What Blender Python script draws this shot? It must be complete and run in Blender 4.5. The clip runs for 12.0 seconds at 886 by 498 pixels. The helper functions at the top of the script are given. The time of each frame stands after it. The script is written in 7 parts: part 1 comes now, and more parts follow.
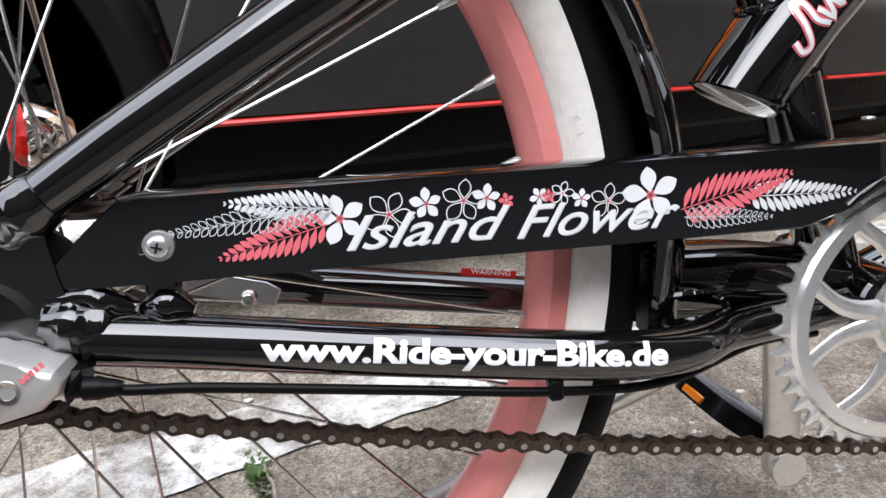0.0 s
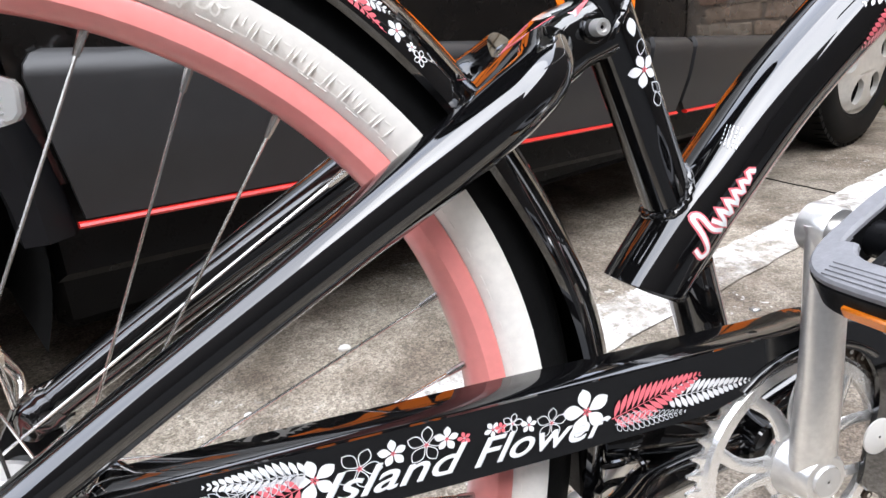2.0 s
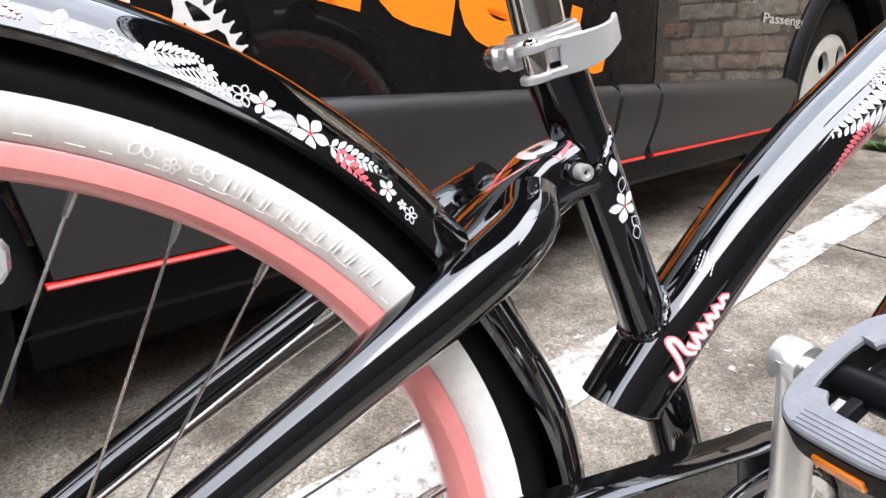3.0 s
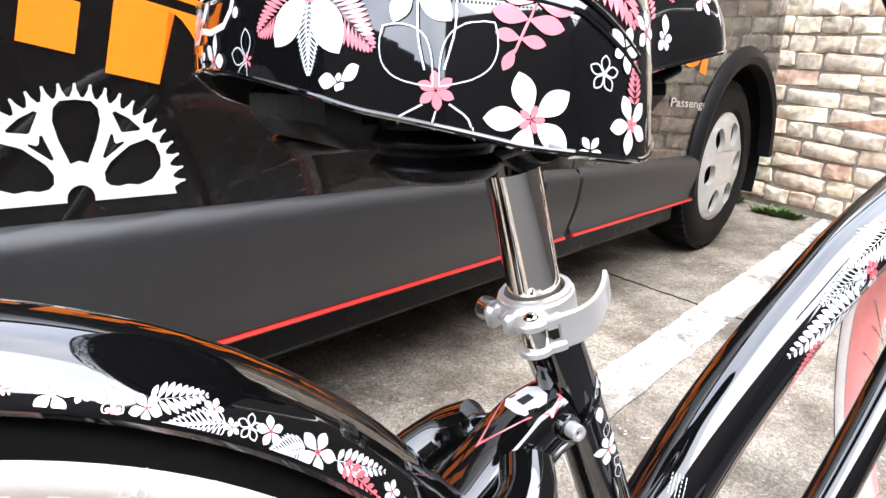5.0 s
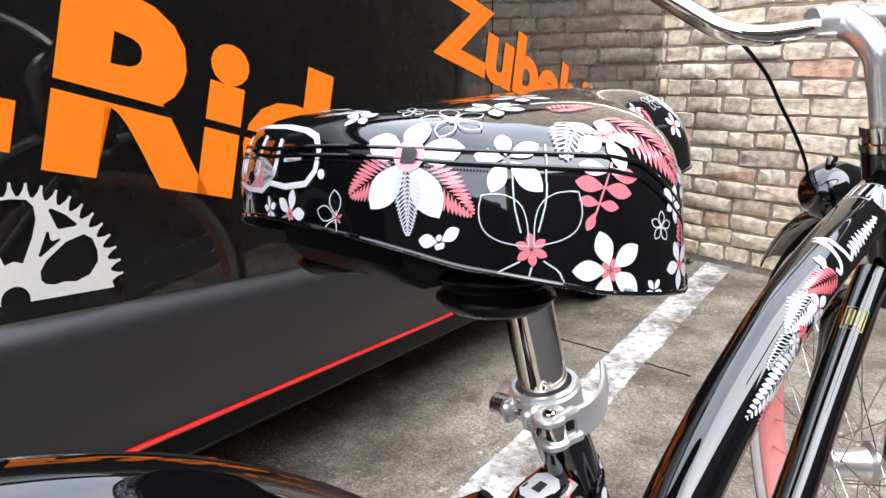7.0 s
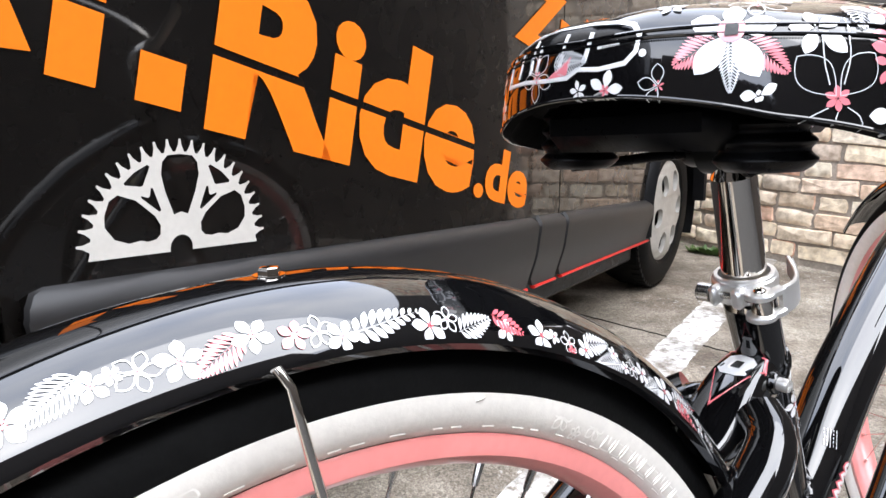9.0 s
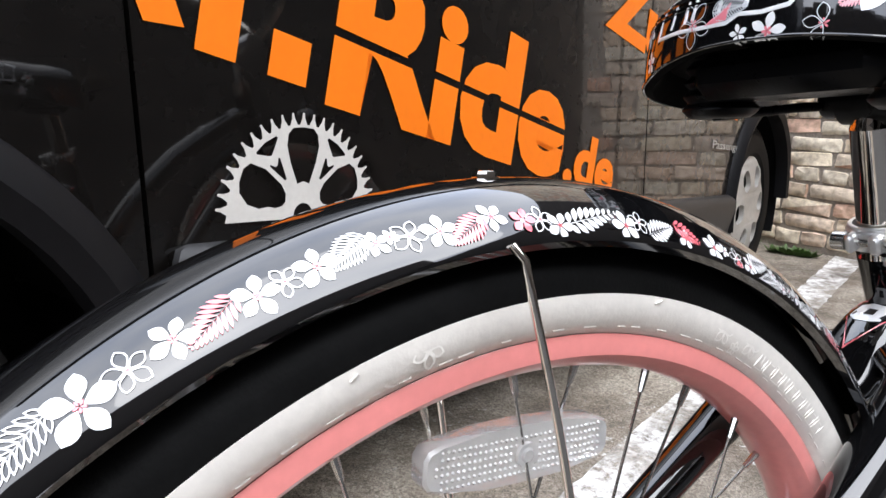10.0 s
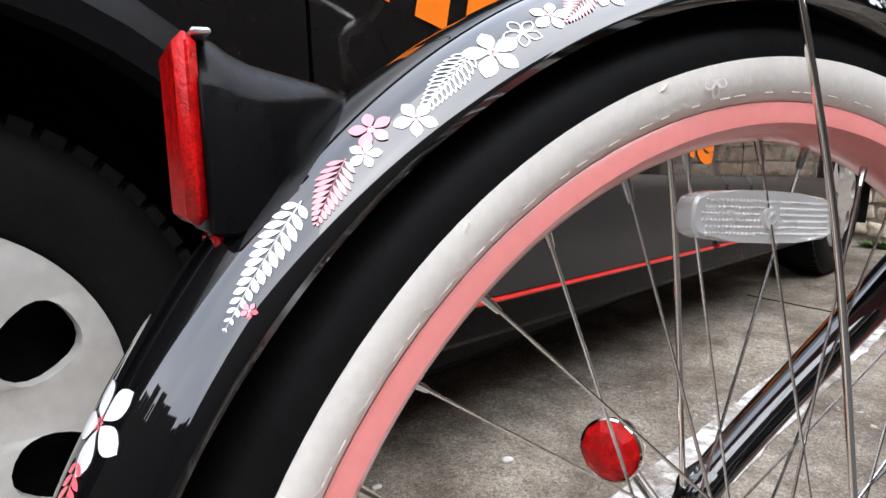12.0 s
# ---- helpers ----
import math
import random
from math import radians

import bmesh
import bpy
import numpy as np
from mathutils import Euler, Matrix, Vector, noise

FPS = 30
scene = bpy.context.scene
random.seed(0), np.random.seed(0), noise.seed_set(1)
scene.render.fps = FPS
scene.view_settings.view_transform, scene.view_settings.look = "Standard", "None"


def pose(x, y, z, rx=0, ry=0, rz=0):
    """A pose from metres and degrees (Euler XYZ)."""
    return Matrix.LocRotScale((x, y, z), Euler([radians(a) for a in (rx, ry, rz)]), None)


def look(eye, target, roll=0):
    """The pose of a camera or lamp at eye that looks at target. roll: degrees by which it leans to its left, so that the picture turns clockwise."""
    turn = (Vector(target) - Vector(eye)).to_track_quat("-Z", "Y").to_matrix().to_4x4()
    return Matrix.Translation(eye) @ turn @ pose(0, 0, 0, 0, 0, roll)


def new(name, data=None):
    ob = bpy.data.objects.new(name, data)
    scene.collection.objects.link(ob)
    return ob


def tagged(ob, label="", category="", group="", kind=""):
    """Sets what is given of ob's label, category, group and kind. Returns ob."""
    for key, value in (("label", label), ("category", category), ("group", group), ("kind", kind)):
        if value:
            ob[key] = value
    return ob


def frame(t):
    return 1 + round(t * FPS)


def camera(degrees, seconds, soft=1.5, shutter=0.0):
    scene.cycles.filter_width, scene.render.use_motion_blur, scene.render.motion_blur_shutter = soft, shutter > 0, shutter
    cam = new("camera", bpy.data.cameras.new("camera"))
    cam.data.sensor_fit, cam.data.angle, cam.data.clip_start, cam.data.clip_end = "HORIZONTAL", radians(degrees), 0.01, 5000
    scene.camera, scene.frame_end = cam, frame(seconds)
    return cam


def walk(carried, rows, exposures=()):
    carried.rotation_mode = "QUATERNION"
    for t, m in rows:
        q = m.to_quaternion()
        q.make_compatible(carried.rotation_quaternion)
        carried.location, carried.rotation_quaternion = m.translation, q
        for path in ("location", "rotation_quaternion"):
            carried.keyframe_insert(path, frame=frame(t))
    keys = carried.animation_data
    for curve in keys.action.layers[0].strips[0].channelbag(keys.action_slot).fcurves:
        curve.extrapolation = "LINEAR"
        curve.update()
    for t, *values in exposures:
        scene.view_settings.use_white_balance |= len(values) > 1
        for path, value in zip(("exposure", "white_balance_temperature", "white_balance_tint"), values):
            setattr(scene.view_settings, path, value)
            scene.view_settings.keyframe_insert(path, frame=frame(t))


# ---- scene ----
# ---- camera ----
cam = camera(65.0, 12.0, soft=1.5)
PATH = [
    (0, (0.1609, -0.3523, 0.4505), (0.3010, 0.5897, 0.1455), -3.65),
    (0.5, (0.1449, -0.3548, 0.4716), (0.3443, 0.5710, 0.1505), -4.69),
    (1, (0.1355, -0.3539, 0.5073), (0.3815, 0.5550, 0.1705), -3.68),
    (1.5, (0.1349, -0.3432, 0.5400), (0.4133, 0.5551, 0.1998), -4.60),
    (2, (0.1360, -0.3264, 0.5903), (0.4386, 0.5619, 0.2449), -3.73),
    (2.5, (0.1383, -0.3179, 0.6293), (0.4645, 0.5645, 0.2903), -3.01),
    (3, (0.1358, -0.3056, 0.6599), (0.4861, 0.5688, 0.3241), -1.94),
    (3.2, (0.1358, -0.2983, 0.6730), (0.4973, 0.5719, 0.3384), -1.14),
    (4.8, (0.1152, -0.2405, 0.7713), (0.5776, 0.5868, 0.4524), 1.29),
    (5, (0.1140, -0.2372, 0.7802), (0.5940, 0.5853, 0.4751), 1.74),
    (5.5, (0.1153, -0.2360, 0.8028), (0.6324, 0.5757, 0.5312), 0.82),
    (6, (0.1039, -0.2322, 0.8233), (0.6538, 0.5647, 0.5735), 0.35),
    (6.5, (0.0814, -0.2226, 0.8232), (0.6698, 0.5505, 0.5862), 0.14),
    (6.7, (0.0683, -0.2206, 0.8224), (0.6686, 0.5443, 0.5887), 0.51),
    (8.3, (-0.0592, -0.1890, 0.7752), (0.5760, 0.5537, 0.5630), 0.83),
    (8.5, (-0.0733, -0.1910, 0.7742), (0.5475, 0.5610, 0.5528), 0.01),
    (9, (-0.1115, -0.1967, 0.7620), (0.4818, 0.5784, 0.5447), 0.58),
    (9.5, (-0.1463, -0.1982, 0.7443), (0.4194, 0.5978, 0.5290), 0.76),
    (10, (-0.1880, -0.1993, 0.7278), (0.3352, 0.6257, 0.5140), 0.52),
    (10.5, (-0.2229, -0.2006, 0.7041), (0.2483, 0.6547, 0.4886), 0.51),
    (11, (-0.2541, -0.2062, 0.6818), (0.1758, 0.6711, 0.4683), 0.24),
    (11.5, (-0.2812, -0.2074, 0.6508), (0.1564, 0.6683, 0.4467), -0.31),
    (12, (-0.3149, -0.2097, 0.6143), (0.1377, 0.6633, 0.4328), -0.72),
]
EXPOSURES = ((0, 1.31), (2, 1.65), (3, 1.77), (5, 2.12), (5.5, 1.94), (6.5, 1.24), (8.5, 1.67), (9, 1.57), (10, 1.28), (10.5, 1.11), (11.5, 0.94), (12, 1.19))
walk(cam, [(t, look(eye, target, roll)) for t, eye, target, roll in PATH], EXPOSURES)

# ---- world and light: bright overcast yard ----
world = bpy.data.worlds.new("overcast_sky")
scene.world = world
world.use_nodes = True
wt = world.node_tree
wt.nodes.clear()
w_out = wt.nodes.new("ShaderNodeOutputWorld")
w_bg = wt.nodes.new("ShaderNodeBackground")
w_hs = wt.nodes.new("ShaderNodeHueSaturation")
w_tc = wt.nodes.new("ShaderNodeTexCoord")
w_noise = wt.nodes.new("ShaderNodeTexNoise")
w_noise.inputs["Scale"].default_value, w_noise.inputs["Detail"].default_value = 3.0, 6
w_ramp = wt.nodes.new("ShaderNodeValToRGB")
w_ramp.color_ramp.elements[0].position, w_ramp.color_ramp.elements[0].color = 0.34, (0.64, 0.70, 0.80, 1)
w_ramp.color_ramp.elements[1].position, w_ramp.color_ramp.elements[1].color = 0.68, (0.97, 0.99, 1.0, 1)
w_gain = wt.nodes.new("ShaderNodeMix")
w_gain.data_type, w_gain.blend_type = "RGBA", "MULTIPLY"
w_gain.inputs[0].default_value, w_gain.inputs[7].default_value = 1.0, (24.2, 24.6, 26.8, 1)
w_mix = wt.nodes.new("ShaderNodeMix")
w_mix.data_type = "RGBA"
w_mix.inputs[0].default_value = 0.75
w_sky = wt.nodes.new("ShaderNodeTexSky")
w_sky.sky_type = "NISHITA"
w_sky.sun_disc = False
w_sky.sun_elevation = radians(52)
w_sky.sun_rotation = radians(200)
w_sky.dust_density = 4.0
w_hs.inputs["Saturation"].default_value = 0.30
w_bg.inputs["Strength"].default_value = 0.10
wt.links.new(w_sky.outputs[0], w_hs.inputs["Color"])
wt.links.new(w_tc.outputs["Generated"], w_noise.inputs["Vector"])
wt.links.new(w_noise.outputs["Fac"], w_ramp.inputs["Fac"])
wt.links.new(w_ramp.outputs["Color"], w_gain.inputs[6])
wt.links.new(w_hs.outputs[0], w_mix.inputs[6])
wt.links.new(w_gain.outputs[2], w_mix.inputs[7])
wt.links.new(w_mix.outputs[2], w_bg.inputs["Color"])
wt.links.new(w_bg.outputs[0], w_out.inputs["Surface"])
sun_data = bpy.data.lights.new("sun", "SUN")
sun_data.energy, sun_data.angle, sun_data.color = 1.1, radians(60), (1.0, 0.99, 0.98)
sun = new("sun", sun_data)
sun.matrix_world = look((0.7, -2.6, 4.6), (0.3, 0.2, 0.0))


# ---- materials ----
def material(name, colour, rough=0.5, metal=0.0, coat=0.0, var=0.0, scale=40.0, bump=0.0, bump_scale=200.0, spec=0.5, trans=0.0, fine=6.0, rough_var=0.0, coat_ior=1.5):
    """A surface with colour variation at two scales and a fine relief."""
    m = bpy.data.materials.new(name)
    m.use_nodes = True
    nt = m.node_tree
    b = nt.nodes["Principled BSDF"]
    b.inputs["Base Color"].default_value = (*colour, 1)
    b.inputs["Roughness"].default_value = rough
    b.inputs["Metallic"].default_value = metal
    b.inputs["Coat Weight"].default_value = coat
    b.inputs["Coat Roughness"].default_value = 0.03
    b.inputs["Coat IOR"].default_value = coat_ior
    b.inputs["Specular IOR Level"].default_value = spec
    b.inputs["Transmission Weight"].default_value = trans
    tc = nt.nodes.new("ShaderNodeTexCoord")
    if var or rough_var:
        n1 = nt.nodes.new("ShaderNodeTexNoise")
        n1.inputs["Scale"].default_value, n1.inputs["Detail"].default_value = scale, 5
        n2 = nt.nodes.new("ShaderNodeTexNoise")
        n2.inputs["Scale"].default_value, n2.inputs["Detail"].default_value = scale * fine, 4
        for n in (n1, n2):
            nt.links.new(tc.outputs["Object"], n.inputs["Vector"])
        mix = nt.nodes.new("ShaderNodeMath")
        mix.operation = "MULTIPLY"
        nt.links.new(n1.outputs["Fac"], mix.inputs[0])
        nt.links.new(n2.outputs["Fac"], mix.inputs[1])
        if var:
            ramp = nt.nodes.new("ShaderNodeValToRGB")
            ramp.color_ramp.elements[0].position, ramp.color_ramp.elements[1].position = 0.12, 0.40
            ramp.color_ramp.elements[0].color = (*[c * (1 - var) for c in colour], 1)
            ramp.color_ramp.elements[1].color = (*[min(1, c * (1 + var)) for c in colour], 1)
            nt.links.new(mix.outputs[0], ramp.inputs["Fac"])
            nt.links.new(ramp.outputs["Color"], b.inputs["Base Color"])
        if rough_var:
            mr = nt.nodes.new("ShaderNodeMapRange")
            mr.inputs["From Min"].default_value, mr.inputs["From Max"].default_value = 0.1, 0.45
            mr.inputs["To Min"].default_value, mr.inputs["To Max"].default_value = max(0.01, rough - rough_var), rough + rough_var
            nt.links.new(mix.outputs[0], mr.inputs["Value"])
            nt.links.new(mr.outputs[0], b.inputs["Roughness"])
    if bump:
        n3 = nt.nodes.new("ShaderNodeTexNoise")
        n3.inputs["Scale"].default_value, n3.inputs["Detail"].default_value = bump_scale, 4
        nt.links.new(tc.outputs["Object"], n3.inputs["Vector"])
        bp = nt.nodes.new("ShaderNodeBump")
        bp.inputs["Strength"].default_value, bp.inputs["Distance"].default_value = bump, 0.004
        nt.links.new(n3.outputs["Fac"], bp.inputs["Height"])
        nt.links.new(bp.outputs[0], b.inputs["Normal"])
    return m


M_PAINT = material("black_gloss_paint", (0.003, 0.003, 0.0033), 0.03, coat=1.0, coat_ior=1.67, spec=0.2, bump=0.006, bump_scale=60)
M_VAN = material("anthracite_van_paint", (0.0042, 0.0036, 0.0032), 0.28, metal=0.1, coat=1.0, spec=0.2, var=0.2, scale=4, bump=0.05, bump_scale=6, rough_var=0.06)
M_CLAD = material("grey_plastic_cladding", (0.0155, 0.0153, 0.016), 0.42, var=0.12, scale=5, bump=0.03, bump_scale=900)
M_DARK = material("black_plastic", (0.004, 0.004, 0.0044), 0.34, spec=0.10, bump=0.04, bump_scale=600, rough_var=0.1)
M_RUBBER = material("black_rubber", (0.0045, 0.0045, 0.0045), 0.6, spec=0.12, var=0.3, scale=25, bump=0.08, bump_scale=500)
M_WHITEWALL = material("white_rubber", (0.86, 0.82, 0.755), 0.42, var=0.06, scale=30, bump=0.04, bump_scale=400)
M_PINK = material("pink_rim_enamel", (0.80, 0.27, 0.25), 0.32, coat=0.4, var=0.05, scale=25, bump=0.01)
M_CHROME = material("chrome", (0.84, 0.79, 0.72), 0.07, metal=1.0, rough_var=0.04, scale=30)
M_ALU = material("brushed_aluminium", (0.74, 0.73, 0.71), 0.30, metal=0.82, var=0.08, scale=40, bump=0.03, bump_scale=700)
M_POLISHED = material("polished_aluminium", (0.82, 0.81, 0.79), 0.22, metal=0.75, rough_var=0.06, scale=60, bump=0.02, bump_scale=500)
M_SATIN = material("satin_aluminium", (0.80, 0.79, 0.77), 0.36, metal=0.7, rough_var=0.06, scale=60, bump=0.02, bump_scale=500)
M_STEEL = material("spoke_steel", (0.62, 0.60, 0.57), 0.25, metal=1.0, var=0.12, scale=60)
M_SILVER = material("silver_paint", (0.55, 0.54, 0.52), 0.33, metal=0.55, var=0.06, scale=15, bump=0.02)
M_CHAIN = material("oiled_brown_chain_steel", (0.075, 0.055, 0.042), 0.42, metal=0.75, var=0.35, scale=120, bump=0.05)
M_WHITE = material("white_print", (0.86, 0.86, 0.86), 0.35, coat=1.0, coat_ior=1.9)
M_CORAL = material("coral_print", (0.80, 0.15, 0.18), 0.35, coat=1.0, coat_ior=1.9)
M_ROSE = material("rose_print", (0.74, 0.21, 0.25), 0.3, coat=1.0, coat_ior=1.8)
M_GREYLINE = material("pale_grey_print", (0.62, 0.64, 0.66), 0.35, coat=1.0, coat_ior=1.8)
M_ORANGE = material("orange_vinyl_lettering", (0.95, 0.21, 0.010), 0.45, spec=0.25, var=0.04, scale=12)
M_SILVERVINYL = material("silver_grey_vinyl", (0.62, 0.60, 0.56), 0.4, var=0.05, scale=20)
M_RED = material("red_trim_stripe", (0.55, 0.018, 0.014), 0.35, var=0.15, scale=10)
M_VINYL = material("black_glossy_vinyl", (0.003, 0.003, 0.0035), 0.07, coat=1.0, coat_ior=1.62, spec=0.2, bump=0.05, bump_scale=45)
M_REDLENS = material("red_reflector_lens", (0.46, 0.004, 0.004), 0.22, coat=0.0, spec=0.25, bump=0.25, bump_scale=700, var=0.45, scale=160)
M_AMBER = material("amber_reflector", (0.75, 0.20, 0.01), 0.2, coat=1.0, bump=0.3, bump_scale=800)
M_CLEAR = material("clear_reflector_lens", (0.93, 0.93, 0.92), 0.05, trans=0.7, coat=0.5, bump=0.12, bump_scale=350)
M_GREYPEDAL = material("grey_pedal_rubber", (0.17, 0.17, 0.18), 0.5, var=0.1, scale=40, bump=0.06, bump_scale=500)
M_HUBCAP = material("silver_wheel_cover", (0.50, 0.485, 0.45), 0.38, metal=0.25, var=0.1, scale=9, bump=0.02)
M_MORTAR = material("sandy_mortar", (0.34, 0.29, 0.24), 0.9, var=0.3, scale=14, bump=0.5, bump_scale=60)
M_ARCH = material("satin_black_arch_plastic", (0.0050, 0.0050, 0.0058), 0.52, spec=0.15, var=0.15, scale=12, bump=0.03, bump_scale=700)
M_LEAF = material("weed_leaf", (0.07, 0.13, 0.03), 0.55, var=0.4, scale=60)
M_UNSEEN_LANE = material("unseen_lane_asphalt", (0.030, 0.029, 0.028), 0.85, var=0.3, scale=30, bump=0.4, bump_scale=220)
M_PEBBLE = material("pale_stone", (0.62, 0.60, 0.57), 0.8, var=0.2, scale=120)
M_GOLD = material("gold_print", (0.55, 0.42, 0.12), 0.4)
M_BLACKPRINT = material("black_print", (0.01, 0.01, 0.01), 0.4)


def concrete(name, paint):
    """Worn yard concrete; with paint, the worn white road marking on it."""
    m = bpy.data.materials.new(name)
    m.use_nodes = True
    nt = m.node_tree
    b = nt.nodes["Principled BSDF"]
    b.inputs["Roughness"].default_value = 0.88
    tc = nt.nodes.new("ShaderNodeTexCoord")

    def tex(scale, detail=6, rough=0.6):
        n = nt.nodes.new("ShaderNodeTexNoise")
        n.inputs["Scale"].default_value, n.inputs["Detail"].default_value, n.inputs["Roughness"].default_value = scale, detail, rough
        nt.links.new(tc.outputs["Object"], n.inputs["Vector"])
        return n

    def ramp(src, p0, c0, p1, c1):
        r = nt.nodes.new("ShaderNodeValToRGB")
        e = r.color_ramp.elements
        e[0].position, e[0].color, e[1].position, e[1].color = p0, (*c0, 1), p1, (*c1, 1)
        nt.links.new(src, r.inputs["Fac"])
        return r.outputs["Color"]

    def mix(kind, fac, a, c):
        x = nt.nodes.new("ShaderNodeMix")
        x.data_type, x.blend_type = "RGBA", kind
        for sock, v in ((x.inputs[0], fac), (x.inputs[6], a), (x.inputs[7], c)):
            if isinstance(v, float):
                sock.default_value = v
            else:
                nt.links.new(v, sock)
        return x.outputs[2]

    big = ramp(tex(1.6).outputs["Fac"], 0.35, (0.33, 0.31, 0.285), 0.65, (0.54, 0.515, 0.475))
    mid = ramp(tex(9).outputs["Fac"], 0.35, (0.55, 0.53, 0.50), 0.62, (1, 1, 1))
    vor = nt.nodes.new("ShaderNodeTexVoronoi")
    vor.inputs["Scale"].default_value = 170
    nt.links.new(tc.outputs["Object"], vor.inputs["Vector"])
    grit = ramp(vor.outputs["Color"], 0.1, (0.58, 0.56, 0.53), 0.9, (1.18, 1.16, 1.12))
    fine = ramp(tex(320, 3).outputs["Fac"], 0.38, (0.52, 0.50, 0.47), 0.58, (1.12, 1.11, 1.08))
    col = mix("MULTIPLY", 1.0, mix("MULTIPLY", 1.0, mix("MULTIPLY", 0.9, big, mid), grit), fine)
    stain = ramp(tex(2.6, 8, 0.7).outputs["Fac"], 0.38, (0.46, 0.39, 0.335), 0.55, (1.02, 0.98, 0.93))
    col = mix("MULTIPLY", 0.85, col, stain)
    # sparse pale scuffs of old paint and mortar
    scuff = mix("MULTIPLY", 1.0, ramp(tex(48, 5, 0.65).outputs["Fac"], 0.60, (0, 0, 0), 0.66, (0.8, 0.8, 0.8)), ramp(tex(2.2, 3).outputs["Fac"], 0.48, (0, 0, 0), 0.62, (1, 1, 1)))
    col = mix("MIX", scuff, col, ramp(tex(90).outputs["Fac"], 0.3, (0.60, 0.58, 0.55), 0.6, (0.80, 0.79, 0.76)))
    if paint:
        wear = ramp(tex(34, 8, 0.75).outputs["Fac"], 0.36, (0, 0, 0), 0.54, (1, 1, 1))
        wear2 = ramp(tex(5, 4).outputs["Fac"], 0.38, (0.12, 0.12, 0.12), 0.54, (1, 1, 1))
        white = ramp(tex(60).outputs["Fac"], 0.3, (0.66, 0.65, 0.62), 0.6, (0.86, 0.85, 0.83))
        col = mix("MIX", mix("MULTIPLY", 1.0, wear, wear2), col, white)
    nt.links.new(col, b.inputs["Base Color"])
    bump = nt.nodes.new("ShaderNodeBump")
    bump.inputs["Strength"].default_value, bump.inputs["Distance"].default_value = 0.6, 0.004
    hgt = nt.nodes.new("ShaderNodeMath")
    hgt.operation = "ADD"
    nt.links.new(tex(110, 6, 0.7).outputs["Fac"], hgt.inputs[0])
    nt.links.new(vor.outputs["Distance"], hgt.inputs[1])
    nt.links.new(hgt.outputs[0], bump.inputs["Height"])
    nt.links.new(bump.outputs[0], b.inputs["Normal"])
    return m


def brick_material():
    m = bpy.data.materials.new("weathered_yellow_brick")
    m.use_nodes = True
    nt = m.node_tree
    b = nt.nodes["Principled BSDF"]
    b.inputs["Roughness"].default_value = 0.9
    info = nt.nodes.new("ShaderNodeObjectInfo")
    geo = nt.nodes.new("ShaderNodeNewGeometry")
    add = nt.nodes.new("ShaderNodeMath")
    add.operation = "ADD"
    fr = nt.nodes.new("ShaderNodeMath")
    fr.operation = "FRACT"
    nt.links.new(info.outputs["Random"], add.inputs[0])
    nt.links.new(geo.outputs["Random Per Island"], add.inputs[1])
    nt.links.new(add.outputs[0], fr.inputs[0])
    r = nt.nodes.new("ShaderNodeValToRGB")
    r.color_ramp.interpolation = "LINEAR"
    e = r.color_ramp.elements
    e[0].position, e[0].color = 0.0, (0.84, 0.71, 0.53, 1)
    e[1].position, e[1].color = 1.0, (0.84, 0.60, 0.44, 1)
    for p, c in ((0.16, (0.90, 0.80, 0.62)), (0.30, (0.58, 0.47, 0.38)), (0.40, (0.88, 0.74, 0.55)), (0.52, (0.76, 0.46, 0.33)), (0.64, (0.92, 0.83, 0.66)), (0.76, (0.72, 0.56, 0.41)), (0.88, (0.90, 0.77, 0.57))):
        k = e.new(p)
        k.color = (*c, 1)
    nt.links.new(fr.outputs[0], r.inputs["Fac"])
    tc = nt.nodes.new("ShaderNodeTexCoord")
    n1 = nt.nodes.new("ShaderNodeTexNoise")
    n1.inputs["Scale"].default_value, n1.inputs["Detail"].default_value = 28, 7
    nt.links.new(geo.outputs["Position"], n1.inputs["Vector"])
    r2 = nt.nodes.new("ShaderNodeValToRGB")
    r2.color_ramp.elements[0].position, r2.color_ramp.elements[0].color = 0.3, (0.62, 0.58, 0.54, 1)
    r2.color_ramp.elements[1].position, r2.color_ramp.elements[1].color = 0.6, (1.08, 1.08, 1.08, 1)
    nt.links.new(n1.outputs["Fac"], r2.inputs["Fac"])
    x = nt.nodes.new("ShaderNodeMix")
    x.data_type, x.blend_type = "RGBA", "MULTIPLY"
    x.inputs[0].default_value = 1.0
    nt.links.new(r.outputs["Color"], x.inputs[6])
    nt.links.new(r2.outputs["Color"], x.inputs[7])
    nt.links.new(x.outputs[2], b.inputs["Base Color"])
    bump = nt.nodes.new("ShaderNodeBump")
    bump.inputs["Strength"].default_value, bump.inputs["Distance"].default_value = 0.7, 0.01
    nt.links.new(n1.outputs["Fac"], bump.inputs["Height"])
    nt.links.new(bump.outputs[0], b.inputs["Normal"])
    return m


